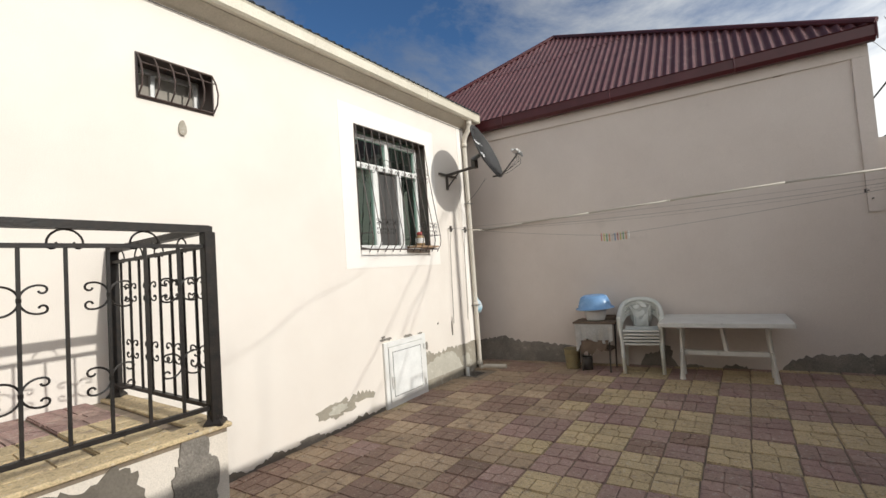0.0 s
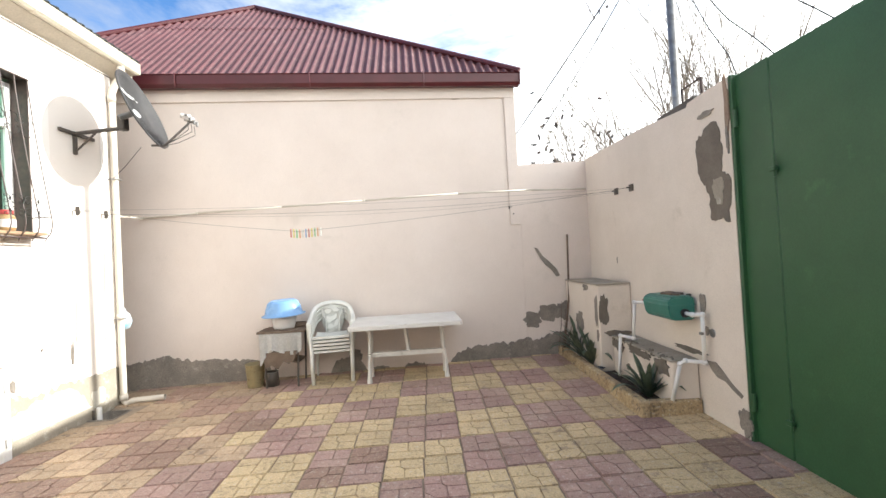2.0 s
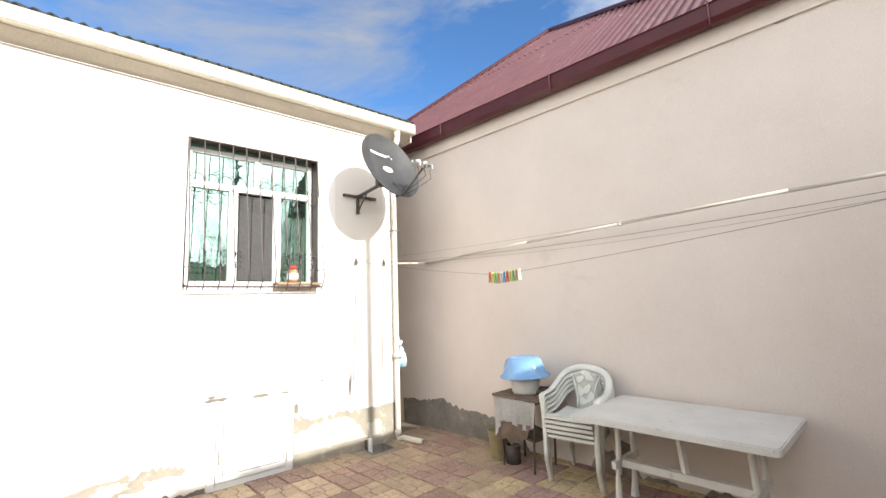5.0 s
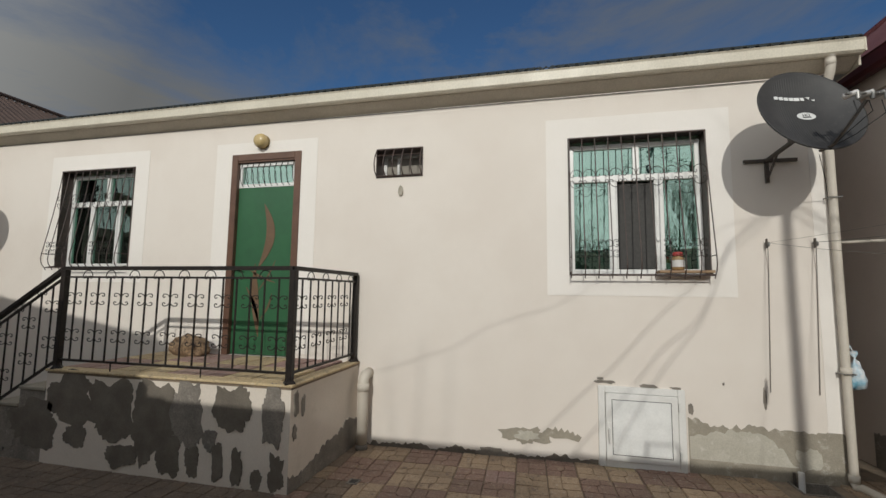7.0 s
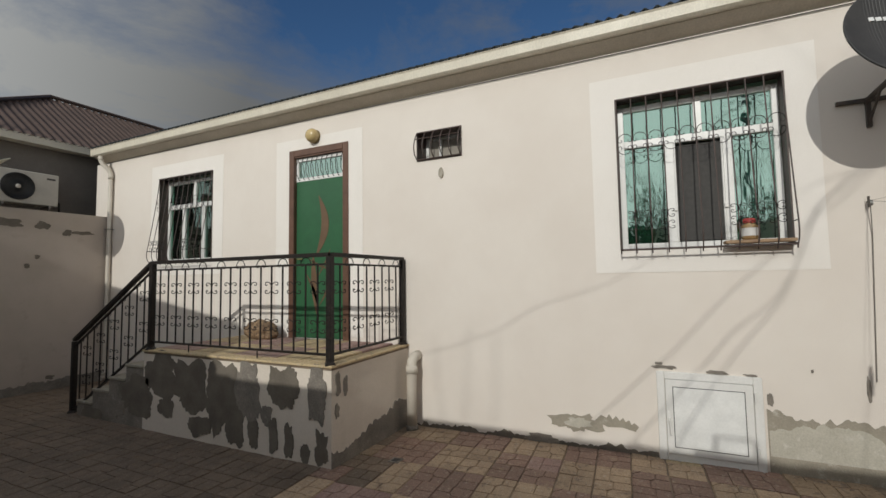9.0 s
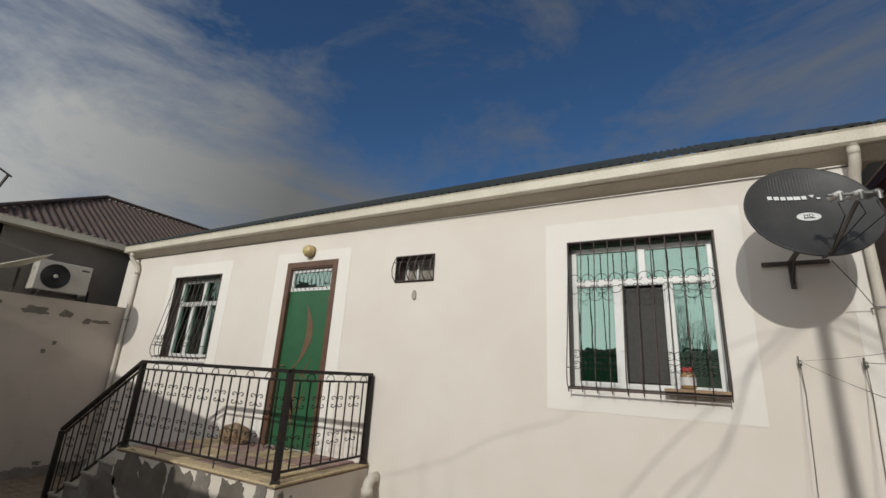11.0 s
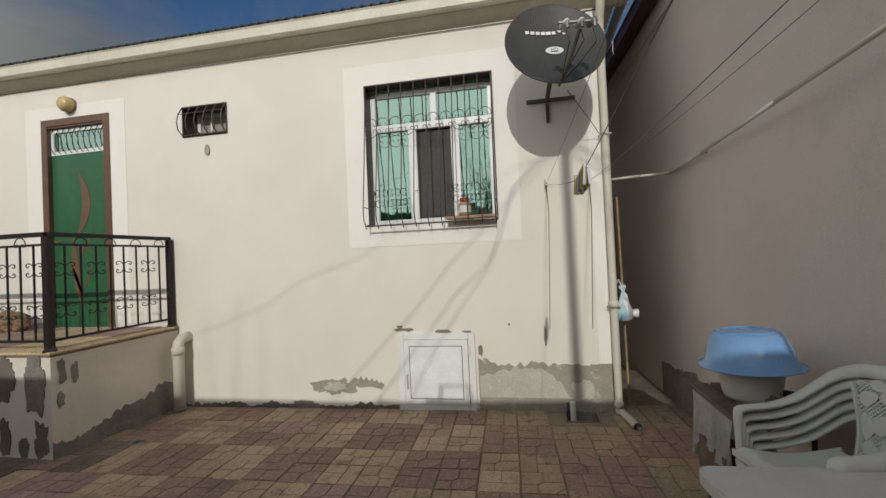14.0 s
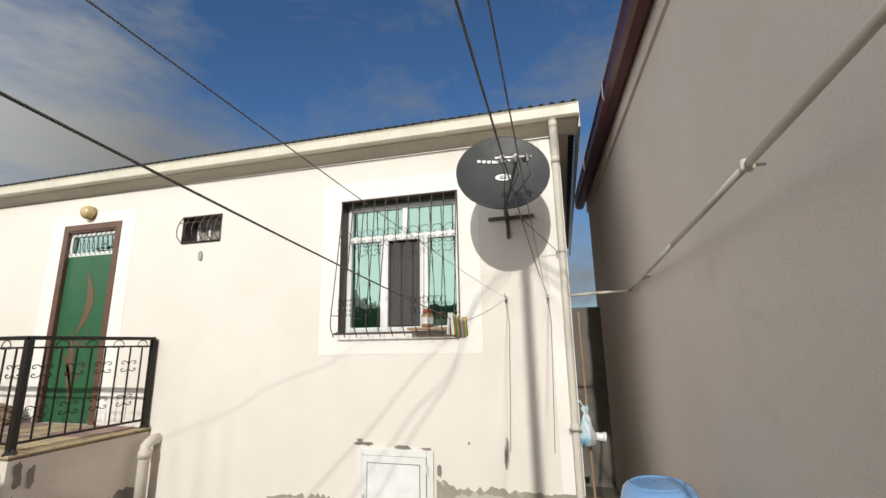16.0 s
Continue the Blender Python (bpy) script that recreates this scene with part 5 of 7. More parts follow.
part("feed_arm", tube(bmesh.new(), [face @ Vector((0, -0.36, 0.0)), foot_p + nrm * 0.02, foot_p.lerp(lnb, 0.35) - Vector((0, 0, 0.02)), lnb - Vector((0.02, 0, 0.04))], 0.012, 8), M_ARM, g, smooth=True)
part("feed_bracket", bar(bmesh.new(), lnb + rgt * -0.15, lnb + rgt * 0.12, 0.022, 0.012), M_STEEL, g)
back = -(lnb - Vector((-2.60, 5.585, 3.125))).normalized()
for off, mat in ((-0.10, M_POT), (0.0, M_POT), (0.085, M_STEEL)):
    c = lnb + rgt * off
    h = part("feed_horn", tube(bmesh.new(), [c + back * 0.06, c + back * 0.045, c, c - back * 0.03], 0.024, 14, r_end=0.018), mat, g, smooth=True)
    part("socket", tube(bmesh.new(), [c - back * 0.03, c - back * 0.03 - Vector((0, 0, 0.05))], 0.013, 10), M_STEEL, h)
for a, b, s in ((-0.10, 0.10, 0.12), (0.0, 0.16, 0.09), (0.085, 0.2, 0.14)):
    c = lnb + rgt * a - Vector((0, 0, 0.05))
    part("cable", tube(bmesh.new(), [c, c - Vector((0, 0, 0.05 + s * 0.3)) + rgt * 0.02, (c + foot_p) / 2 - Vector((0, 0, s * 0.5)), foot_p], 0.0035, 5), M_WIRE, g)
part("wall_bracket", bar(bmesh.new(), (HX + 0.01, 5.36, 2.93), (HX + 0.01, 5.80, 2.93), 0.03, 0.03), M_ARM, g)
part("wall_bracket", bar(bmesh.new(), (HX + 0.012, 5.55, 2.95), (HX + 0.012, 5.55, 2.72), 0.03, 0.03), M_ARM, g)
part("arm", tube(bmesh.new(), [(HX + 0.03, 5.55, 2.93), (-2.90, 5.56, 2.955), (-2.74, 5.57, 2.97)], 0.02, 10), M_ARM, g)
part("strut", bar(bmesh.new(), (HX + 0.03, 5.55, 2.76), (-2.98, 5.55, 2.93), 0.014, 0.014), M_ARM, g)
part("mount", obox(bmesh.new(), Matrix.Translation((-2.72, 5.57, 3.02)), 0.07, 0.09, 0.14, 0.008), M_ARM, g)
part("mount", tube(bmesh.new(), [(-2.72, 5.52, 3.06), (-2.64, 5.585, 3.12)], 0.03, 10), M_STEEL, g)
part("cable", tube(bmesh.new(), [(-2.62, 5.68, 2.80), (-2.9, 5.86, 2.66), (-3.15, 6.0, 2.55)], 0.003, 6), M_WIRE, g)

g, dm2, r2 = dish("satellite_dish", (-1.45, -4.34, 3.17), (0.47, 0.0, 0.88), 0.42, M_DISHWHITE, "cream weathered satellite dish above the yard wall")
part("arm", tube(bmesh.new(), [(-1.47, -4.34, 3.14), (-1.50, -4.45, 2.9), (-1.50, -4.52, 2.72)], 0.022, 8), M_ARM, g)
part("feed_arm", tube(bmesh.new(), [(-1.12, -4.3, 2.98), (-0.95, -4.3, 3.2), (-1.05, -4.3, 3.52)], 0.01, 6), M_ARM, g)
part("feed_horn", tube(bmesh.new(), [(-1.05, -4.3, 3.53), (-1.10, -4.3, 3.47)], 0.025, 10), M_STEEL, g)
for dz in (0.0, 0.05):
    part("stay", tube(bmesh.new(), [(-1.05, -4.3, 3.50 + dz), (-1.80, -4.38, 3.36)], 0.003, 5), M_STEEL, g)

ac = thing("air_conditioner", "cream outdoor air-conditioner unit bracketed to the grey wall", "air conditioner", at=(-2.33, -5.25, 2.94))
part("casing", box(bmesh.new(), -0.41, 0.41, -0.13, 0.13, 0.0, 0.54, 0.012), M_AC, ac)
fan = part("fan_grille", lathe(bmesh.new(), [(0.215, 0), (0.22, 0.012), (0.205, 0.018), (0.20, 0.004), (0.05, 0.004), (0.045, 0.02), (0, 0.022)], 32), M_BLACK, ac, smooth=True)
fan.matrix_local = facing((0.13, 0.131, 0.27), (-1, 0, 0))
for k in range(1, 8):
    rr = 0.05 + 0.02 * k
    o = part("fan_ring", tube(bmesh.new(), [(rr * math.cos(a), rr * math.sin(a), 0.02) for a in np.linspace(0, 2 * math.pi, 29)], 0.0025, 4, caps=False), M_BLACK, fan)
hub = part("hub", lathe(bmesh.new(), [(0, 0.024), (0.034, 0.022), (0.036, 0.01)], 20), M_AC, fan, smooth=True)
part("label_plate", box(bmesh.new(), -0.36, -0.24, 0.131, 0.1325, 0.44, 0.47), M_SCREEN, ac)
for x in (-0.41, 0.41):
    part("side_handle", box(bmesh.new(), x - 0.012, x + 0.012, -0.05, 0.05, 0.35, 0.42, 0.004), M_AC, ac)
for x in (-0.3, 0.3):
    part("bracket", bar(bmesh.new(), (x, 0.12, -0.015), (x, -0.17, -0.015), 0.03, 0.03), M_STEEL, ac)
    part("bracket", bar(bmesh.new(), (x, 0.10, -0.03), (x, -0.165, -0.3), 0.02, 0.02), M_STEEL, ac)
part("pipe", tube(bmesh.new(), [(-0.41, 0.0, 0.12), (-0.5, -0.05, 0.10), (-0.55, -0.15, -0.3)], 0.015, 8), M_BLACK, ac)

mast = thing("roof_mast", "thin metal mast with a cross piece on the grey building", "mast")
part("mast", tube(bmesh.new(), [(-0.93, -5.3, 3.5), (-1.06, -5.3, 4.2), (-1.21, -5.3, 4.80)], 0.022, 8), M_ARM, mast)
part("cross_bar", tube(bmesh.new(), [(-1.26, -5.3, 4.78), (-0.88, -5.25, 4.94)], 0.016, 8), M_ARM, mast)
part("cap", lathe(bmesh.new(), [(0, -0.03), (0.03, -0.02), (0.03, 0.02), (0, 0.03)], 12, (-0.88, -5.25, 4.94)), M_BLACK, mast)

pole = thing("utility_pole", "tall grey steel pole standing behind the yard wall", "pole")
part("pole", tube(bmesh.new(), [(3.27, 6.02, -0.1), (3.25, 6.0, 5.46)], 0.046, 12), M_STEEL, pole, smooth=True)
part("hook", tube(bmesh.new(), [(3.22, 6.0, 5.1), (3.12, 5.98, 5.1)], 0.012, 6), M_STEEL, pole)
frame_ = thing("wall_bracket", "bent rusty metal bracket fixed behind the top of the wall", "bracket")
part("bent_bar", tube(bmesh.new(), [(2.704, 4.98, 2.3), (2.704, 4.98, 2.90), (2.704, 4.70, 2.90), (2.704, 4.68, 2.3)], 0.014, 8), M_GRILLE, frame_)
cover = finish("sheet_strip", prism(bmesh.new(), [(4.53, 2.62), (5.1, 2.655), (5.1, 2.68), (4.53, 2.69)], Matrix(((0, 0, 1, RX + 0.05), (1, 0, 0, 0), (0, 1, 0, 0), (0, 0, 0, 1))), 0.12), M_ARM)
tagged(cover, "dark strip of sheet metal lying on the wall top", "metal strip")


def cable(name, p, q, sag, r, mat, label, category="cable", group="", twist=0):
    p, q = Vector(p), Vector(q)
    n = 26
    pts = [p.lerp(q, i / n) - Vector((0, 0, 4 * sag * (i / n) * (1 - i / n))) for i in range(n + 1)]
    o = finish(name, tube(bmesh.new(), pts, r, 6), mat)
    return tagged(o, label, category, group)


SA, SB = (HX + 0.055, 5.505, 2.15), (HX + 0.055, 5.885, 2.15)
PEG = (-1.0, 5.55, 1.83)
HA, HB = (RX - 0.05, 5.58, 2.11), (RX - 0.05, 5.93, 2.13)
for k, (p, q, sag, r) in enumerate(((SA, PEG, 0.02, 0.0017), (PEG, HA, 0.03, 0.0017), (SB, HB, 0.09, 0.0018), (SA, HA, 0.05, 0.0011), (SB, (RX - 0.05, 5.98, 2.12), 0.12, 0.0011))):
    cable("clothes_line", p, q, sag, r, M_LINE, "thin clothes line slung across the yard", "clothes line", "clothes lines")
for s, z in ((4.62, 2.10), (4.65, 2.01)):
    h_ = thing("line_hook", "small iron hook plate in the wall", "hook", "hook plates")
    m = BW @ Matrix.Translation((s, z, 0))
    part("plate", obox(bmesh.new(), m, 0.05, 0.04, 0.02), M_ARM, h_)
    part("eye", tube(bmesh.new(), [m @ Vector((0, 0, 0.01)), m @ Vector((0.0, 0, 0.05))], 0.008, 6), M_ARM, h_)
for y, z in ((5.58, 2.11), (5.95, 2.125)):
    h_ = thing("line_hook", "small iron hook plate in the wall", "hook", "hook plates")
    part("plate", obox(bmesh.new(), Matrix.Translation((RX - 0.01, y, z)), 0.02, 0.07, 0.07), M_ARM, h_)
    part("eye", tube(bmesh.new(), [(RX - 0.01, y, z), (RX - 0.06, y, z + 0.005)], 0.008, 6), M_ARM, h_)
for y in (5.505, 5.885):
    st = thing("pulley_hook", "small pulley on the house wall with a hanging cord", "pulley", "pulleys")
    part("spike", tube(bmesh.new(), [(HX, y, 2.15), (HX + 0.06, y, 2.15)], 0.007, 6), M_STEEL, st)
    wheel = part("wheel", tube(bmesh.new(), [(HX + 0.055, y - 0.008, 2.135), (HX + 0.055, y + 0.008, 2.135)], 0.022, 12), M_STEEL, st)
    part("cheek", box(bmesh.new(), HX + 0.035, HX + 0.075, y - 0.012, y - 0.009, 2.10, 2.185), M_ARM, st)
    part("cord", tube(bmesh.new(), [(HX + 0.05, y, 2.12), (HX + 0.012, y + 0.012, 1.9), (HX + 0.010, y - 0.01, 1.3), (HX + 0.012, y - 0.03, 0.8)], 0.0035, 5), M_LINE, st)

# the pegs hang in a row from the lowest line
for i in range(11):
    x = -1.08 + 0.03 * i
    f = (x - SA[0]) / (PEG[0] - SA[0])
    z = SA[2] + (PEG[2] - SA[2]) * min(1, f) + max(0, x + 1.0) * 0.06
    y = SA[1] + (PEG[1] - SA[1]) * f
    pg = thing("clothes_peg", "small %s plastic clothes peg on the line" % ("green", "yellow", "red", "blue", "pale", "orange")[(i * 5 + 2) % 6], "clothes peg", "pegs on the line", at=(x, y, z))
    for s in (1, -1):
        part("jaw", bar(bmesh.new(), (0, 0.004 * s, 0.018), (0, 0.011 * s, -0.07), 0.011, 0.004, up=(1, 0, 0)), PEGS[(i * 5 + 2) % 6], pg)
    part("spring", tube(bmesh.new(), [(-0.007, 0, -0.008), (0.007, 0, -0.008)], 0.004, 6), M_STEEL, pg)

# the pipe along the neighbour's wall
wp = thing("wall_pipe", "long cream pipe running along the neighbour's wall to the house", "pipe")
pts = [(HX, 6.03, 2.145), (HX + 0.0, 6.32, 2.16), tuple(bwp(-0.02, 0.03, 2.17)), tuple(bwp(0.64, 0.045, 2.20)), tuple(bwp(1.7, 0.12, 2.225)), tuple(bwp(2.72, 0.18, 2.25)), tuple(bwp(3.9, 0.27, 2.275)), tuple(bwp(4.85, 0.20, 2.29)), tuple(bwp(5.64, 0.05, 2.30))]
for a, b in zip(pts, pts[1:]):
    part("pipe", tube(bmesh.new(), [a, b], 0.0125, 10), M_PIPE, wp, smooth=True)
for p in (pts[3], pts[5]):
    part("clip", obox(bmesh.new(), Matrix.Translation(p), 0.028, 0.04, 0.038, 0.006), M_PIPE, wp)
    part("peg", tube(bmesh.new(), [p, Vector(p) - BN * 0.05], 0.006, 6), M_STEEL, wp)
top_a, top_b = (3.25, 6.05, 5.40), (3.25, 6.05, 5.32)
cable("overhead_cable", top_a, (1.80, 8.3, 3.4), 0.04, 0.011, M_WIRE, "dark overhead cable sloping from the pole", "overhead cable", "overhead cables")
cable("overhead_cable", top_b, (2.05, 8.5, 3.2), 0.12, 0.009, M_WIRE, "dark overhead cable sloping from the pole", "overhead cable", "overhead cables")

# slack service cables that drop from the pole and run behind the gate
for r, pts in ((0.005, [(5.96, 5.36), (5.6, 4.87), (5.23, 4.50), (4.90, 4.18), (4.45, 3.66), (3.85, 3.07), (3.3, 2.5), (3.0, 2.0)]),
               (0.0055, [(5.96, 5.40), (5.72, 5.10), (5.49, 4.84), (5.32, 4.33), (5.19, 4.09), (4.88, 3.83), (4.44, 3.25), (4.0, 2.75), (3.6, 2.2)]),
               (0.005, [(5.96, 5.42), (5.75, 5.2), (5.49, 4.80), (5.23, 4.09), (4.88, 3.64), (4.5, 3.0), (4.2, 2.3)]),
               (0.004, [(5.96, 5.30), (5.2, 4.85), (4.43, 4.54), (3.92, 4.23), (3.22, 4.0), (2.87, 3.78), (2.2, 3.54), (1.87, 3.44), (1.2, 3.3), (0.2, 3.25)])):
    fine = []
    for (a, b), (c, d) in zip(pts, pts[1:]):
        for k in range(4):
            f = k / 4
            y, z = a + (c - a) * f, b + (d - b) * f
            fine.append((2.80 + 0.45 * max(0.0, min(1.0, (y - 5.5) * 2)) + 0.01 * math.sin(z * 9), y, z))
    fine.append((2.80, *pts[-1]))
    tagged(finish("service_cable", tube(bmesh.new(), fine, r, 6), M_WIRE, smooth=True), "slack dark cable dropping from the pole behind the gate", "overhead cable", "service cables")


# ---- gap between the house and the neighbour ----
g = thing("carrier_bag", "crumpled pale blue and white carrier bag hung on the downpipe", "bag")
bm = bmesh.new()
lathe(bm, [(0.02, 0.0), (0.08, 0.02), (0.095, 0.09), (0.075, 0.17), (0.04, 0.24), (0.02, 0.27), (0.035, 0.31), (0.03, 0.33)], 22)
for v in bm.verts:
    k = noise.noise(v.co * 22) * 0.05
    v.co += Vector((k, noise.noise(v.co * 15 + Vector((3, 1, 2))) * 0.03, k * 0.4))
bm.transform(Matrix.Translation((HX + 0.01, 6.13, 0.86)) @ Matrix.Diagonal((0.8, 0.75, 1, 1)))
part("bag", bm, M_BAG, g, smooth=True)
part("handle", tube(bmesh.new(), [(HX + 0.01, 6.13, 1.16), (HX + 0.03, 6.09, 1.24), (HX + 0.04, 6.07, 1.20)], 0.006, 6), M_BAG, g)
vp = thing("wall_vent_pipe", "short white plastic pipe stub from the house side", "pipe")
part("pipe", tube(bmesh.new(), [(HX - 0.22, 6.08, 0.91), (HX - 0.22, 6.295, 0.90)], 0.036, 16, caps=False), M_PVC, vp, smooth=True)
part("collar", tube(bmesh.new(), [(HX - 0.22, 6.27, 0.903), (HX - 0.22, 6.30, 0.90)], 0.042, 16), M_PVC, vp, smooth=True)
g = thing("broom_pole", "long pale wooden pole leaning behind the downpipe", "pole")
part("pole", tube(bmesh.new(), [(HX - 0.12, 6.163, 0.05), (HX - 0.12, 6.143, 2.0)], 0.010, 8), M_PALEWOOD, g)
tagged(finish("wall_gap_end", box(bmesh.new(), -5.7, -5.5, 6.085, 6.515, -0.3, 2.2), M_GREYWALL), kind="structure", label="low wall closing the gap")

# ---- pit by the downpipe ----
pit = thing("drain_pit", "small open pit at the wall foot, its soil darkened for depth", "drain pit", kind="structure")
z = gz(-3.0, 5.7)
for a in ((-3.19, -2.93, 5.56, 5.575), (-3.19, -2.93, 5.845, 5.86), (-2.945, -2.93, 5.575, 5.845), (-3.19, -3.175, 5.575, 5.845)):
    part("side", box(bmesh.new(), *a, z - 0.14, z - 0.004), M_CEMENT, pit)
# the dark colour stands in for the shade of a deeper pit
part("soil", box(bmesh.new(), -3.18, -2.93, 5.575, 5.845, z - 0.16, z - 0.12), M_SOIL, pit)
st = thing("pipe_stub", "short cut white pipe standing in the drain pit", "pipe")
part("pipe", tube(bmesh.new(), [(-3.12, 5.64, z - 0.13), (-3.12, 5.64, z + 0.10)], 0.024, 12, caps=False), M_PVC, st, smooth=True)
part("sleeve", tube(bmesh.new(), [(-3.15, 5.60, z - 0.13), (-3.15, 5.60, z + 0.085)], 0.012, 8), M_ARM, st)
dr = thing("floor_drain", "small dark floor drain opening in the pavers", "drain")
zd = gz(-2.25, 1.88)
part("frame", wall_with_holes(bmesh.new(), -0.004, 0.004, -0.05, 0.05, -0.05, 0.05, [(-0.035, 0.035, -0.035, 0.035)]), M_CEMENT, dr)
# a flat black plate paints the darkness of the opening
part("hole", obox(bmesh.new(), Matrix.Translation((-0.002, 0, 0)), 0.002, 0.07, 0.07), M_BLACK, dr)
dr.matrix_world = Matrix.Translation((-2.25, 1.88, zd + 0.004)) @ Matrix.Rotation(-math.pi / 2, 4, "Y")

# ---- things by the neighbour's wall ----
TURN_B = Matrix.Rotation(math.atan2(BD.y, BD.x), 4, "Z")


def garden_table():
    g = thing("garden_table", "white plastic garden table with worn grey top", "table")
    L, D, H = 1.26, 0.86, 0.69
    bm = bmesh.new()
    c = 0.035
    out = [(-L / 2 + c, -D / 2), (L / 2 - c, -D / 2), (L / 2 - 0.01, -D / 2 + 0.01), (L / 2, -D / 2 + c), (L / 2, D / 2 - c), (L / 2 - 0.01, D / 2 - 0.01), (L / 2 - c, D / 2), (-L / 2 + c, D / 2), (-L / 2 + 0.01, D / 2 - 0.01), (-L / 2, D / 2 - c), (-L / 2, -D / 2 + c), (-L / 2 + 0.01, -D / 2 + 0.01)]
    prism(bm, out, Matrix.Translation((0, 0, H - 0.045)), 0.045)
    bmesh.ops.bevel(bm, geom=[e for e in bm.edges if all(v.co.z > H - 0.001 for v in e.verts)], offset=0.008, segments=2, affect="EDGES")
    top = part("tabletop", bm, M_TABLE, g)
    part("umbrella_plug", lathe(bmesh.new(), [(0, 0.004), (0.028, 0.003), (0.03, 0)], 16, (0, 0, H)), M_PLASTIC, top)
    for x0, x1 in ((-0.43, -0.435), (0.43, 0.44)):
        for y0, y1 in ((-0.12, -0.135), (0.12, 0.135)):
            part("leg", tube(tube(bmesh.new(), [(x0 * 0.97, y0, H - 0.04), (x0 * 0.99, y0, 0.35), (x1, y1, 0.22)], 0.021, 10, r_end=0.017), [(x1, y1, 0.225), (x1 * 1.01, y1, 0.12), (x1 * 1.02, y1, 0.03), (x1 * 1.02, y1, 0.0)], 0.017, 10, r_end=0.034), M_TABLE, g)
        part("end_rail", bar(bmesh.new(), (x0, -0.2, 0.31), (x0, 0.2, 0.31), 0.03, 0.05), M_TABLE, g)
        part("end_rail", bar(bmesh.new(), (x0, -0.3, H - 0.065), (x0, 0.3, H - 0.065), 0.03, 0.04), M_TABLE, g)
    part("stretcher", bar(bmesh.new(), (-0.43, -0.09, 0.31), (0.43, -0.09, 0.31), 0.05, 0.05), M_TABLE, g)
    part("strut", bar(bmesh.new(), (0.02, -0.08, 0.33), (-0.02, -0.06, H - 0.04), 0.035, 0.035), M_TABLE, g)
    return g


t_ = garden_table()
t_.matrix_world = Matrix.Translation((-0.01, 6.29, 0.092)) @ TURN_B


def garden_chair():
    g = thing("garden_chair", "white plastic garden chair with pierced back in a stack", "chair", "stacked garden chairs")
    bm = bmesh.new()
    half = [(-0.238, -0.205, 0.0), (-0.242, -0.2, 0.25), (-0.25, -0.195, 0.44), (-0.258, -0.19, 0.535), (-0.263, -0.17, 0.568), (-0.266, -0.05, 0.575), (-0.264, 0.06, 0.60), (-0.248, 0.15, 0.655), (-0.208, 0.21, 0.715), (-0.12, 0.245, 0.757), (0.0, 0.258, 0.77)]
    ctrl = [Vector(p) for p in half] + [Vector((-x, y, z)) for x, y, z in half[-2::-1]]
    pts = []
    for i in range(len(ctrl) - 1):
        p0, p1, p2, p3 = ctrl[max(0, i - 1)], ctrl[i], ctrl[i + 1], ctrl[min(i + 2, len(ctrl) - 1)]
        for k in range(3):
            f = k / 3
            pts.append(0.5 * (2 * p1 + (p2 - p0) * f + (2 * p0 - 5 * p1 + 4 * p2 - p3) * f * f + (3 * p1 - p0 - 3 * p2 + p3) * f ** 3))
    pts.append(ctrl[-1])
    prev = None
    for i, p in enumerate(pts):
        d = (pts[min(i + 1, len(pts) - 1)] - pts[max(0, i - 1)]).normalized()
        k = max(0.0, min(1.0, (p.y - 0.02) / 0.2))       # turns from the arm's crown to the back's rim
        side_x = math.copysign(1, p.x) if abs(p.x) > 0.24 else p.x / 0.24
        wide = Vector((side_x, 0.30 * k, (1 - abs(side_x)) * 1.0 + 0.5 * k))
        wide = (wide - d * wide.dot(d)).normalized()
        th = d.cross(wide).normalized()
        low = 0.036 if p.z > 0.56 else 0.055 * (0.35 + 0.65 * p.z / 0.56)
        w = 0.030 if p.z > 0.5 else 0.023
        sec = ((-w, -0.004), (-w * 0.7, 0.006), (0, 0.010), (w * 0.7, 0.007), (w, -0.002), (w + 0.002, -low), (w - 0.004, -low), (w * 0.72, -0.004))
        now = [bm.verts.new(p + wide * a + th * b) for a, b in sec]
        if prev:
            for k in range(8):
                bm.faces.new((prev[k], prev[(k + 1) % 8], now[(k + 1) % 8], now[k]))
        else:
            bm.faces.new(now)
        prev = now
    bm.faces.new(prev[::-1])
    bmesh.ops.recalc_face_normals(bm, faces=bm.faces)
    part("frame", bm, M_PLASTIC, g, smooth=True)
    bm = bmesh.new()
    n = 10
    grid = [[bm.verts.new(((-0.22 + 0.44 * i / n) * (1 - 0.08 * j / n), -0.24 + 0.44 * j / n, 0.415 - 0.03 * math.sin(math.pi * j / n) - 0.02 * j / n + (0.012 * ((i - n / 2) / (n / 2)) ** 2) - (0.03 if j == 0 else 0))) for i in range(n + 1)] for j in range(n + 1)]
    for j in range(n):
        for i in range(n):
            bm.faces.new((grid[j][i], grid[j][i + 1], grid[j + 1][i + 1], grid[j + 1][i]))
    under = [[bm.verts.new(v.co - Vector((0, 0, 0.008))) for v in row] for row in grid]
    for j in range(n):
        for i in range(n):
            bm.faces.new((under[j][i], under[j + 1][i], under[j + 1][i + 1], under[j][i + 1]))
    part("seat", bm, M_PLASTIC, g, smooth=True)
    part("seat_apron", bar(bmesh.new(), (-0.22, -0.242, 0.397), (0.22, -0.242, 0.397), 0.026, 0.008, up=(0, 1, 0)), M_PLASTIC, g)

    def bk(x, v):
        return Vector((x, 0.205 + 0.05 * v - 0.02 * (1 - (x / 0.2) ** 2), 0.42 + 0.33 * v))

    bm = bmesh.new()
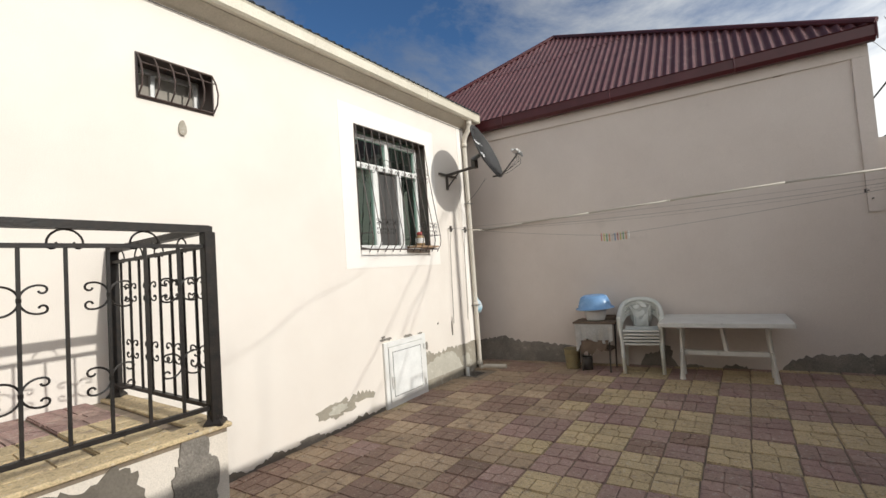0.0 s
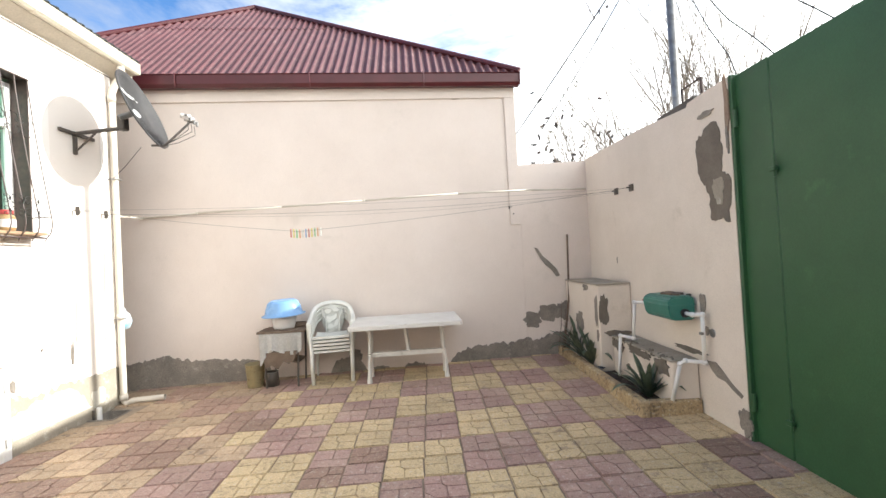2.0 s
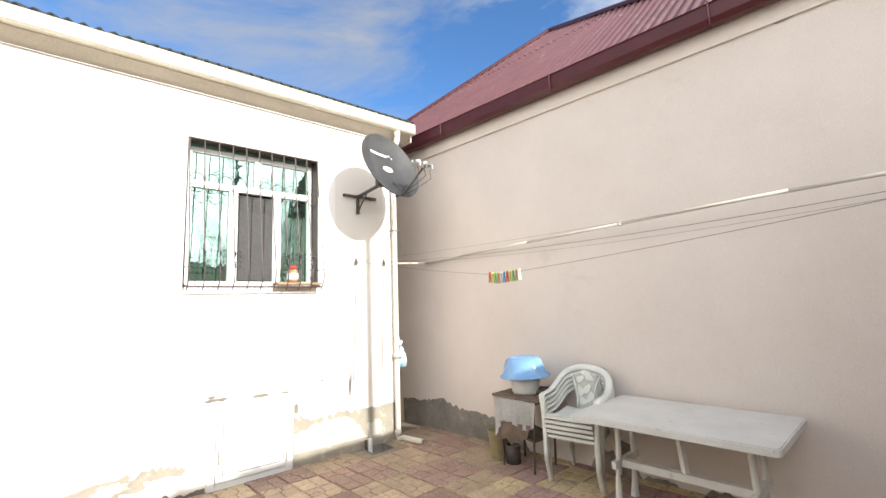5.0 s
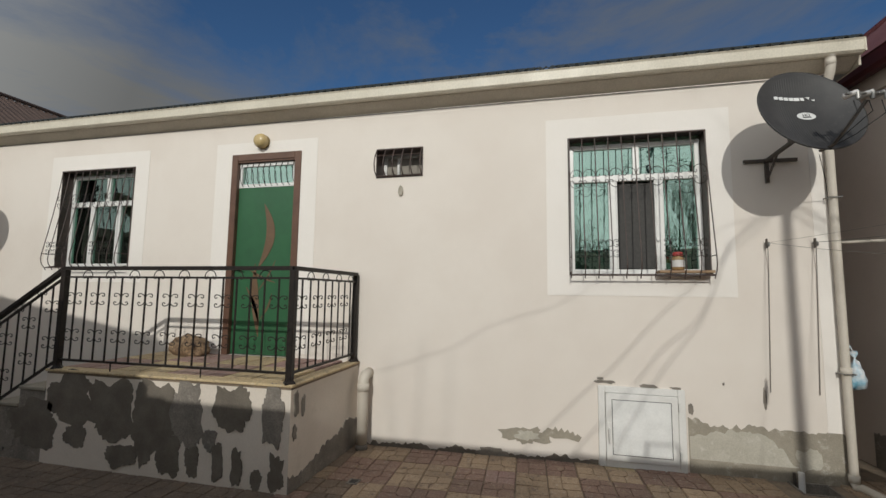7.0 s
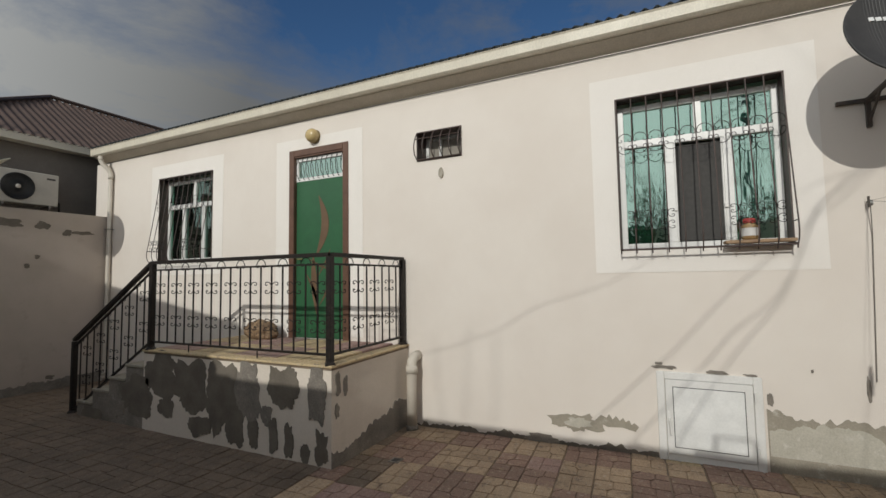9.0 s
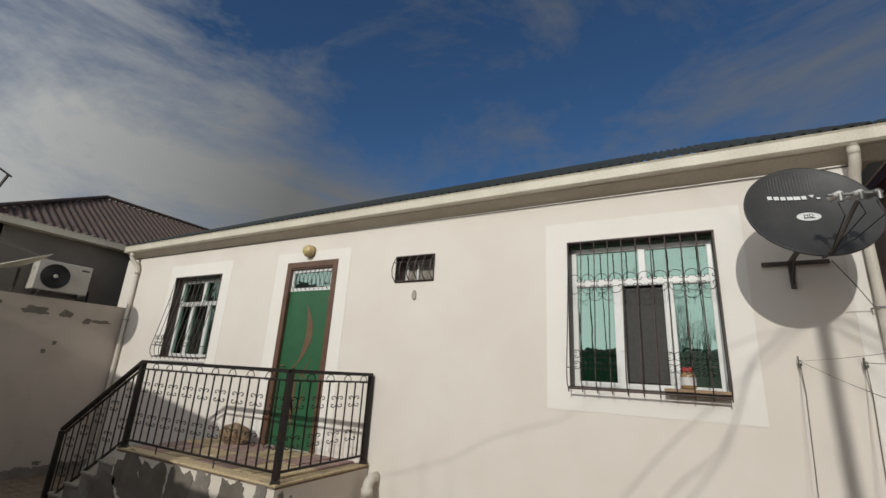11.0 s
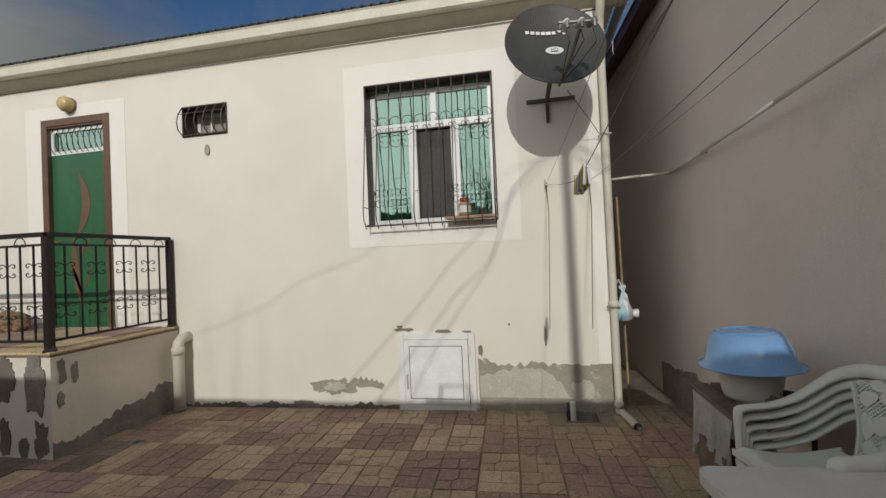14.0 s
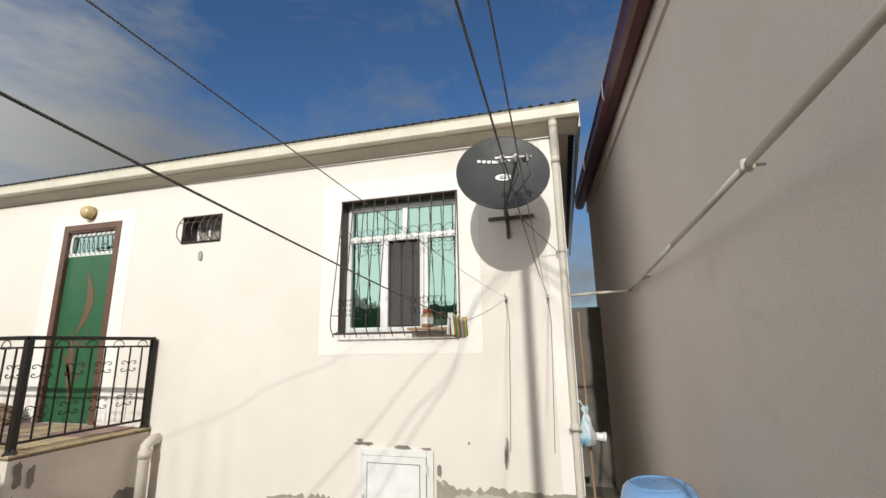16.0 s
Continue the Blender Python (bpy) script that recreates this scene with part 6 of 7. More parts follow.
    for s in (-1, 1):
        tube(bm, [bk(s * 0.085, 0), bk(s * 0.08, 0.3), bk(s * 0.105, 0.6), bk(s * 0.14, 0.86)], 0.010, 5)
    for i in range(-16, 17):
        for s in (1, -1):
            a = []
            for k in range(25):
                v = k / 24
                x = i * 0.0185 + s * (v - 0.5) * 0.30
                if abs(x) < 0.088 + 0.055 * max(0, v - 0.3):
                    a.append(bk(x, 0.03 + v * 0.9))
            if len(a) > 1:
                tube(bm, [a[0], a[len(a) // 2], a[-1]], 0.0032, 3, caps=False)
    part("back_lattice", bm, M_PLASTIC, g)
    for x, v, rx, ry, ang in ((-0.05, 0.75, 0.045, 0.028, 0.5), (0.045, 0.8, 0.045, 0.026, -0.4), (0.02, 0.5, 0.05, 0.03, 0.9), (-0.045, 0.42, 0.03, 0.05, 0.2), (0.05, 0.28, 0.024, 0.05, -0.5), (-0.02, 0.16, 0.04, 0.03, 0.0), (0.0, 0.93, 0.05, 0.02, 0.0)):
        bm, pts2 = bmesh.new(), []
        for k in range(14):
            a = 2 * math.pi * k / 14
            px_, py_ = rx * math.cos(a), ry * math.sin(a) * (1 + 0.2 * math.cos(3 * a))
            pts2.append((x + px_ * math.cos(ang) - py_ * math.sin(ang), v + (px_ * math.sin(ang) + py_ * math.cos(ang)) / 0.33))
        f0 = [bm.verts.new(bk(a, b) + Vector((0, -0.006, 0))) for a, b in pts2]
        f1 = [bm.verts.new(bk(a, b) + Vector((0, 0.005, 0))) for a, b in pts2]
        bm.faces.new(f0[::-1]), bm.faces.new(f1)
        for k in range(14):
            bm.faces.new((f0[k], f0[(k + 1) % 14], f1[(k + 1) % 14], f1[k]))
        bmesh.ops.recalc_face_normals(bm, faces=bm.faces)
        part("ornament", bm, M_PLASTIC, g)
    for s in (-1, 1):
        part("leg", bar(bmesh.new(), (s * 0.20, 0.20, 0.40), (s * 0.235, 0.29, 0.0), 0.045, 0.02, up=(1, 0, 0)), M_PLASTIC, g)
    return g


c0 = garden_chair()
CS = Matrix.Diagonal((0.94, 0.93, 0.965, 1))
cm = Matrix.Translation((-0.915, 6.43, 0.085)) @ Matrix.Rotation(radians(9), 4, "Z")
for k in range(1, 5):
    copy_thing(c0, cm @ Matrix.Translation((0, -0.012 * k, 0.042 * k)) @ CS)
c0.matrix_world = cm @ CS

st = thing("side_stand", "rickety stand with thin dark metal legs under boards", "stand")
sx0, sx1, sy0, sy1 = -1.70, -1.24, 6.20, 6.57
for x in (sx0 + 0.03, sx1 - 0.03):
    for y in (sy0 + 0.03, sy1 - 0.03):
        part("leg", tube(bmesh.new(), [(x, y, 0.70), (x + 0.02 * (1 if x < -1.5 else -1), y, gz(x, y))], 0.011, 8), M_ARM, st)
part("tray", box(bmesh.new(), sx0, sx1, sy0, sy1, 0.685, 0.71, 0.004), M_WOOD, st)
bm = bmesh.new()
prism(bm, [(0, 0), (0.40, 0.02), (0.36, -0.09), (0.30, -0.13), (0.24, -0.10), (0.17, -0.19), (0.10, -0.14), (0.03, -0.18)], facing((sx0 + 0.03, sy0 - 0.012, 0.49), (1, -0.03, 0)), 0.006)
rag = tagged(finish("torn_rag", bm, M_WOOD), "dark torn flap of sheeting hanging under the plastic sheet", "rag")
part("shelf", obox(bmesh.new(), Matrix.Translation((-1.47, 6.37, 0.40)) @ Matrix.Rotation(0.2, 4, "Y"), 0.40, 0.3, 0.02), M_WOOD, st)
for i in range(4):
    b_ = finish("board", box(bmesh.new(), sx0 - 0.03, sx1 + 0.06, sy0 - 0.02 + 0.105 * i, sy0 + 0.075 + 0.105 * i, 0.7125 + 0.002 * (i % 2), 0.738 + 0.003 * (i % 3), 0.003), M_WOOD)
    tagged(b_, "weathered dark wooden board lying on the stand", "board", "boards on the stand")
bm = bmesh.new()
n = 44
rows = []
for j in range(9):
    row = []
    for i in range(n + 1):
        f = i / n
        s = f * 1.25
        if s < 0.36:
            base = Vector((sx0 - 0.012, sy1 - s, 0))
        else:
            base = Vector((sx0 - 0.012 + (s - 0.36) * 0.56, sy0 - 0.014, 0))
        drop = (0.20 + 0.12 * max(0, 1 - abs(f - 0.33) * 6) + 0.08 * noise.noise(Vector((f * 5, 0, 4))) + 0.05 * max(0, math.sin(f * 9 + 1.2)) * (f > 0.35))
        w_ = 0.018 * math.sin(i * 0.9) + 0.012 * math.sin(i * 2.3)
        out_ = Vector((-1, 0, 0)) if s < 0.36 else Vector((0, -1, 0))
        row.append(bm.verts.new(base + out_ * (w_ * (j / 8) + 0.012 * j / 8) + Vector((0, 0, 0.712 - drop * j / 8))))
    rows.append(row)
for j in range(8):
    for i in range(n):
        bm.faces.new((rows[j][i], rows[j][i + 1], rows[j + 1][i + 1], rows[j + 1][i]))
bmesh.ops.solidify(bm, geom=bm.faces[:], thickness=0.002)
tagged(finish("plastic_sheet", bm, M_CLOTH, smooth=True), "dirty pale plastic sheet draped over the stand", "sheet")
ring = finish("hose_ring", tube(tube(bmesh.new(), [(-1.33 + 0.13 * math.cos(a), 6.48 + 0.09 * math.sin(a), 0.765) for a in np.linspace(0, 2 * math.pi, 25)], 0.012, 6, caps=False), [(-1.33 + 0.10 * math.cos(a), 6.48 + 0.07 * math.sin(a), 0.785) for a in np.linspace(0, 2 * math.pi, 25)], 0.010, 6, caps=False), M_WOOD, smooth=True)
tagged(ring, "dark coiled hose ring lying on the boards", "hose")
pot = thing("plastic_pot", "round white plastic pot under the blue basin", "pot")
part("pot", lathe(bmesh.new(), [(0, 0.0), (0.115, 0.0), (0.125, 0.02), (0.142, 0.10), (0.148, 0.135), (0.138, 0.135), (0.12, 0.03), (0, 0.02)], 32, (-1.47, 6.38, 0.742 / 1.16)), M_POT, pot, smooth=True)
pot.scale = (1, 1, 1.16)
bowl = thing("washing_bowl", "large blue plastic basin turned upside down on the pot", "basin")
prof = [(0, 0.195), (0.13, 0.195), (0.150, 0.188), (0.165, 0.17), (0.19, 0.09), (0.205, 0.02), (0.235, 0.008), (0.238, 0.0), (0.226, -0.002), (0.198, 0.012), (0.182, 0.09), (0.155, 0.165), (0.13, 0.185), (0, 0.187)]
part("basin", lathe(bmesh.new(), prof, 40), M_BLUE, bowl, smooth=True)
part("foot_ring", lathe(bmesh.new(), [(0.118, 0.192), (0.122, 0.201), (0.128, 0.201), (0.132, 0.192)], 32), M_BLUE, bowl, smooth=True)
bowl.matrix_world = Matrix.Translation((-1.47, 6.38, 0.903)) @ Matrix.Rotation(0.05, 4, "X") @ Matrix.Rotation(-0.04, 4, "Y") @ Matrix.Diagonal((1.08, 0.95, 0.88, 1))
bk_ = thing("tin_bucket", "rusty yellowed tin bucket standing by the stand", "bucket")
zb = gz(-1.8, 6.3)
part("body", lathe(bmesh.new(), [(0, 0.0), (0.085, 0.0), (0.09, 0.01), (0.108, 0.26), (0.115, 0.27), (0.104, 0.27), (0.084, 0.02), (0, 0.015)], 26, (-1.83, 6.36, zb)), M_RUST, bk_, smooth=True)
for z in (0.06, 0.20):
    part("hoop", tube(bmesh.new(), [(-1.83 + (0.092 + 0.07 * z) * math.cos(a), 6.36 + (0.092 + 0.07 * z) * math.sin(a), zb + z) for a in np.linspace(0, 2 * math.pi, 27)], 0.004, 5, caps=False), M_RUST, bk_)
part("handle", tube(bmesh.new(), [(-1.83 + 0.115 * math.cos(a), 6.36 - 0.02, zb + 0.26 + 0.05 * math.sin(a)) for a in np.linspace(0, math.pi, 11)], 0.003, 5), M_ARM, bk_)
tin = thing("paint_tin", "small dark dented paint tin under the stand", "tin")
part("body", lathe(bmesh.new(), [(0, 0), (0.07, 0), (0.07, 0.17), (0.064, 0.172), (0.062, 0.16), (0, 0.16)], 20, (-1.62, 6.33, zb)), M_ARM, tin, smooth=True)
part("rim", tube(bmesh.new(), [(-1.62 + 0.07 * math.cos(a), 6.33 + 0.07 * math.sin(a), zb + 0.17) for a in np.linspace(0, 2 * math.pi, 21)], 0.004, 5, caps=False), M_STEEL, tin)

# ---- jar and board on the window grille; bundle on the landing ----
jar = thing("glass_jar", "preserving jar with a red lid on the window ledge", "jar")
part("body", lathe(bmesh.new(), [(0, 0), (0.05, 0.0), (0.058, 0.015), (0.058, 0.11), (0.045, 0.13), (0.04, 0.14), (0, 0.14)], 22, (HX + 0.075, 4.74, 1.895)), M_JAR, jar, smooth=True)
part("lid", lathe(bmesh.new(), [(0.044, 0.135), (0.046, 0.14), (0.046, 0.168), (0.03, 0.175), (0, 0.175)], 22, (HX + 0.075, 4.74, 1.895)), M_REDLID, jar, "red jar lid", smooth=True)
part("label_band", lathe(bmesh.new(), [(0.0592, 0.03), (0.0592, 0.095)], 22, (HX + 0.075, 4.74, 1.895)), M_POT, jar, smooth=True)
tagged(finish("ledge_board", box(bmesh.new(), HX + 0.0, HX + 0.16, 4.56, 5.03, 1.868, 1.892, 0.003), M_PALEWOOD), "narrow pale wooden board resting in the window grille", "board")
# lumpy stand-in for a rumpled bundle of unknown kind
bd = finish("rumpled_bundle", bmesh.new(), M_WOOD)
bm = bmesh.new()
bmesh.ops.create_icosphere(bm, subdivisions=4, radius=1)
for v in bm.verts:
    d = v.co.copy()
    k = 1 + 0.16 * noise.noise(d * 2.1) + 0.12 * abs(noise.noise(d * 6.0))
    v.co = Vector((d.x * 0.13 * k, d.y * 0.25 * k, max(-0.02, d.z * 0.14 * k + 0.09)))
bm.to_mesh(bd.data)
bm.free()
bd.data.materials.clear()
bd.data.materials.append(material("patterned_cloth", (0.16, 0.10, 0.06), (0.35, 0.24, 0.14), 14, 0.9, bump=1.0, fine=60, third=(0.05, 0.035, 0.03), third_at=0.52))
for f_ in bd.data.polygons:
    f_.use_smooth = True
bd.location = (HX + 0.2, -0.60, 0.885)
tagged(bd, "crumpled brown patterned bundle lying against the wall", "rug")

# ---- planter, ledge, tank and plumbing at the gate side ----
pl = thing("planter", "long mossy concrete planter kerb filled with soil", "planter")
px0, pyn, pyf = 1.95, 4.57, 6.86
zp = 0.10
part("kerb", box(bmesh.new(), px0, px0 + 0.085, pyn, pyf, zp - 0.04, zp + 0.135, 0.012), M_PLANTER, pl)
part("kerb", box(bmesh.new(), px0 + 0.0855, RX - 0.004, pyn, pyn + 0.085, zp - 0.04, zp + 0.13, 0.012), M_PLANTER, pl)
bm = bmesh.new()
n, mrow = 8, 30
gr = [[bm.verts.new((px0 + 0.08 + (RX - 0.3 - px0 + 0.2) * i / n, pyn + 0.08 + (pyf - pyn - 0.09) * j / mrow, zp + 0.075 + 0.03 * noise.noise(Vector((i * 0.7, j * 0.7, 2))))) for i in range(n + 1)] for j in range(mrow + 1)]
for j in range(mrow):
    for i in range(n):
        bm.faces.new((gr[j][i], gr[j][i + 1], gr[j + 1][i + 1], gr[j + 1][i]))
part("soil", bm, M_SOIL, pl)

lg = tagged(finish("wall_ledge", box(bmesh.new(), 2.24, RX - 0.003, 4.60, 5.75, -0.05, 0.53, 0.012), M_RIGHT), kind="structure", label="low plastered ledge along the wall with crumbling edge")
bx = tagged(finish("wall_box", box(bmesh.new(), 2.10, RX - 0.003, 5.752, 6.84, -0.05, 1.09, 0.012), M_RIGHT), kind="structure", label="plastered masonry box built in the yard corner")
tagged(finish("ledge_cap", box(bmesh.new(), 2.225, RX - 0.006, 4.59, 5.75, 0.532, 0.548, 0.005), M_CEMENT_LIGHT), kind="structure", label="bare crumbling cement top of the ledge")
tagged(finish("box_cap", box(bmesh.new(), 2.09, RX - 0.006, 5.745, 6.84, 1.092, 1.108, 0.005), M_CEMENT_LIGHT), kind="structure", label="bare cement top of the masonry box")
bm = bmesh.new()
rl = random.Random(8)
for k in range(60):
    y = rl.uniform(4.62, 5.72)
    m = Matrix.Translation((2.235 + rl.uniform(-0.004, 0.05), y, 0.545 + rl.uniform(-0.02, 0.008))) @ Euler((rl.uniform(0, 3), rl.uniform(0, 3), rl.uniform(0, 3))).to_matrix().to_4x4()
    bmesh.ops.create_icosphere(bm, subdivisions=1, radius=rl.uniform(0.008, 0.022), matrix=m @ Matrix.Diagonal((1, 1.5, 0.6, 1)))
tagged(finish("mortar_crumbs", bm, M_DARKCEM), "dark mossy mortar crumbs along the ledge edge", "crumbs", kind="stuff")
lf = facing((2.24, 0, 0), (0, -1, 0))
for y, z, a, b, k in ((5.6, 0.47, 0.12, 0.06, 101), (5.2, 0.49, 0.2, 0.035, 102), (4.75, 0.46, 0.1, 0.06, 103), (5.4, 0.30, 0.05, 0.03, 104)):
    patch(lg, lf @ Matrix.Translation((-y, z, 0)), blob(a, b, k, 28, 0.35), M_DARKCEM)
bf = facing((2.10, 0, 0), (0, -1, 0))
bn = facing((0, 5.752, 0), (1, 0, 0))
for y, z, a, b, k in ((6.35, 0.62, 0.14, 0.14, 105), (6.1, 1.05, 0.1, 0.03, 106), (5.81, 0.82, 0.045, 0.15, 107), (5.79, 0.55, 0.03, 0.06, 109)):
    patch(bx, bf @ Matrix.Translation((-y, z, 0)), blob(a, b, k, 28, 0.3), M_CEMENT)
patch(bx, bn @ Matrix.Translation((2.16, 0.82, 0)), blob(0.055, 0.16, 108, 30, 0.25), M_DARKCEM)
patch(bx, bn @ Matrix.Translation((2.30, 0.57, 0)), blob(0.15, 0.025, 110, 30, 0.3), M_DARKCEM)
patch(wall_right, at_right(4.7, 0.60), blob(0.2, 0.02, 111, 30, 0.3), M_DARKCEM)

tk = thing("water_tank", "small teal plastic water tank mounted on the wall", "water tank")
bm = prism(bmesh.new(), [(0.0, 0.03), (0.03, 0.0), (0.19, 0.0), (0.205, 0.02), (0.205, 0.17), (0.19, 0.19), (0.03, 0.19), (-0.012, 0.165), (-0.016, 0.12)], Matrix(((1, 0, 0, 2.245), (0, 0, -1, 5.0), (0, 1, 0, 0.87), (0, 0, 0, 1))), 0.425)
bmesh.ops.bevel(bm, geom=bm.edges[:], offset=0.009, segments=2, affect="EDGES")
part("body", bm, M_TANK, tk)
part("seam", box(bmesh.new(), 2.226, RX - 0.015, 4.572, 5.003, 0.990, 1.0, 0.003), M_TANK, tk)
for y in (4.66, 4.79, 4.92):
    part("strap", box(bmesh.new(), RX - 0.03, RX - 0.003, y - 0.012, y + 0.012, 0.86, 1.075), M_ARM, tk)
part("top_panel", box(bmesh.new(), 2.27, RX - 0.04, 4.60, 4.97, 1.056, 1.066, 0.004), M_TANK, tk)
part("debris", prism(bmesh.new(), blob(0.07, 0.13, 112, 26, 0.4), Matrix.Translation((2.38, 4.77, 1.066)), 0.014), M_WOOD, tk, "dried leaves and dirt")
part("outlet", tube(bmesh.new(), [(2.36, 4.58, 0.93), (2.36, 4.555, 0.93)], 0.035, 14), M_BLACK, tk)
cover = finish("wall_cover", lathe(bmesh.new(), [(0, 0.008), (0.03, 0.008), (0.034, 0.0), (0, 0)], 18), M_STEEL)
cover.matrix_world = facing((RX, 4.40, 0.79), (0, -1, 0))
tagged(cover, "small round grey cover plate on the wall behind the water pipe", "cover plate")
wp2 = thing("water_pipe", "white plastic water pipe with elbows down to the planter", "pipe", "water pipes")


def plumb(g, pts, r=0.0155):
    for a, b in zip(pts, pts[1:]):
        part("pipe", tube(bmesh.new(), [a, b], r, 10), M_PVC, g, smooth=True)
    for p in pts[1:-1]:
        part("elbow", lathe(bmesh.new(), [(0, -0.022), (0.016, -0.016), (0.023, 0), (0.016, 0.016), (0, 0.022)], 10, p), M_PVC, g, smooth=True)


plumb(wp2, [(2.36, 4.56, 0.93), (2.36, 4.47, 0.93), (2.41, 4.42, 0.935), (2.41, 4.43, 0.56), (2.30, 4.50, 0.565), (2.26, 4.51, 0.54), (2.22, 4.60, 0.19)])
part("tap", box(bmesh.new(), 2.38, 2.40, 4.40, 4.43, 0.78, 0.80), M_STEEL, wp2)
wp3 = thing("water_pipe", "white plastic water pipe with elbows down to the planter", "pipe", "water pipes")
plumb(wp3, [(2.30, 5.0, 0.97), (2.30, 5.06, 0.97), (2.28, 5.28, 0.95), (2.26, 5.30, 0.60), (2.20, 5.46, 0.60), (2.17, 5.47, 0.20)])
part("tap_handle", box(bmesh.new(), 2.27, 2.31, 5.06, 5.10, 0.985, 1.0, 0.003), M_REDLID, wp3)
sk = thing("stick", "rough straight stick leaning in the yard corner", "stick")
part("stick", tube(bmesh.new(), [(1.98, 6.70, 0.15), (2.10, 6.74, 0.9), (2.14, 6.79, 1.70)], 0.013, 7), M_WOOD, sk)
for k, (x, y) in enumerate(((1.93, 6.6), (2.02, 6.62), (1.9, 6.66))):
    s_ = thing("dry_twig", "thin dry twig leaning on the wall", "twig", "dry twigs")
    part("twig", tube(bmesh.new(), [(x, y, 0.2), (x + 0.08, y + 0.1, 0.5), (x + 0.12, y + 0.16, 0.72 + 0.05 * k)], 0.006, 5, r_end=0.002), M_WOOD, s_)


def agave(x, y, z, size, n, seed, label):
    g = thing("agave", label, "plant", at=(x, y, z))
    rnd = random.Random(seed)
    for i in range(n):
        a = 2.399 * i + rnd.uniform(-0.3, 0.3)
        lean = 0.18 + 1.05 * (i / n) + rnd.uniform(-0.1, 0.1)
        L = size * rnd.uniform(0.75, 1.08) * (1.0 if i > 3 else 0.8)
        bm = bmesh.new()
        prev = None
        d = Vector((math.cos(a), math.sin(a), 0))
        side_ = Vector((-d.y, d.x, 0))
        m_ = 8
        pos = d * 0.015
        ang = lean * 0.55
        for k in range(m_ + 1):
            f = k / m_
            w_ = size * 0.075 * (0.55 + 1.1 * f) * (1 - f) ** 0.55 + 0.0015 if f < 1 else 0.0012
            up_ = d * math.sin(ang) + Vector((0, 0, math.cos(ang)))
            nn = side_.cross(up_).normalized()
            if k:
                pos = pos + up_ * (L / m_)
            ang += (lean * 0.75) / m_ + (0.22 if i > n * 0.8 and f > 0.5 else 0)
            now = [bm.verts.new(pos - side_ * w_ + nn * w_ * -0.35), bm.verts.new(pos), bm.verts.new(pos + side_ * w_ + nn * w_ * -0.35)]
            if prev:
                bm.faces.new((prev[0], prev[1], now[1], now[0]))
                bm.faces.new((prev[1], prev[2], now[2], now[1]))
            prev = now
        bmesh.ops.solidify(bm, geom=bm.faces[:], thickness=0.003)
        part("leaf", bm, M_LEAF, g, smooth=True)
    return g


agave(2.16, 4.86, zp + 0.07, 0.40, 26, 5, "grey-green agave with sword leaves in the planter")
agave(2.10, 6.02, zp + 0.07, 0.46, 24, 6, "grey-green agave with drooping leaves in the planter")
agave(2.12, 6.42, zp + 0.07, 0.50, 26, 7, "dense grey-green agave near the corner")
for k in range(7):
    dl = finish("fallen_leaf", prism(bmesh.new(), blob(0.05, 0.018, 120 + k, 12), Matrix.Translation((2.10 + 0.1 * (k % 2), 4.9 + 0.21 * k, zp + 0.115)) @ Matrix.Rotation(k * 1.3, 4, "Z") @ Matrix.Rotation(0.3, 4, "X"), 0.002), M_LEAFDRY)
    tagged(dl, "dry brown fallen leaf on the planter soil", "leaf", "fallen leaves")

# ---- gate ----
gt = thing("gate", "large dark green sheet-steel gate with faded patches", "gate")
gz0, gz1 = 0.10, 2.64
part("side_panel", box(bmesh.new(), RX + 0.03, RX + 0.05, 3.735, 4.055, gz0 + 0.01, gz1, 0.003), M_GATE, gt)
lf_ = part("leaf", box(bmesh.new(), RX + 0.035, RX + 0.055, 2.08, 3.727, gz0, gz1, 0.003), M_GATE, gt)
part("leaf", box(bmesh.new(), RX + 0.035, RX + 0.055, 0.42, 2.072, gz0, gz1, 0.003), M_GATE, gt)
for y, w_ in ((4.04, 0.015), (0.41, 0.03)):
    part("gate_post", box(bmesh.new(), RX + 0.0, RX + 0.10, y - w_, y + w_, gz0 - 0.05, gz1 + 0.01, 0.003), M_GATE, gt)
for z in (0.35, 1.93):
    h_ = part("hasp", tube(bmesh.new(), [(RX + 0.018, 3.72, z + 0.09), (RX + 0.018, 3.72, z - 0.05)], 0.008, 8), M_GATE, gt)
    part("bolt", obox(bmesh.new(), Matrix.Translation((RX + 0.015, 3.725, z)), 0.03, 0.05, 0.03, 0.004), M_GATE, h_)
part("hinge", tube(bmesh.new(), [(RX + 0.012, 4.02, 2.28), (RX + 0.012, 4.02, 2.40)], 0.016, 8), M_GATE, gt)
part("hinge", tube(bmesh.new(), [(RX + 0.012, 4.02, 0.32), (RX + 0.012, 4.02, 0.44)], 0.016, 8), M_GATE, gt)
for z in (0.13, 2.60):
    part("rail", box(bmesh.new(), RX + 0.056, RX + 0.09, 0.42, 4.03, z - 0.02, z + 0.02), M_GATE, gt)


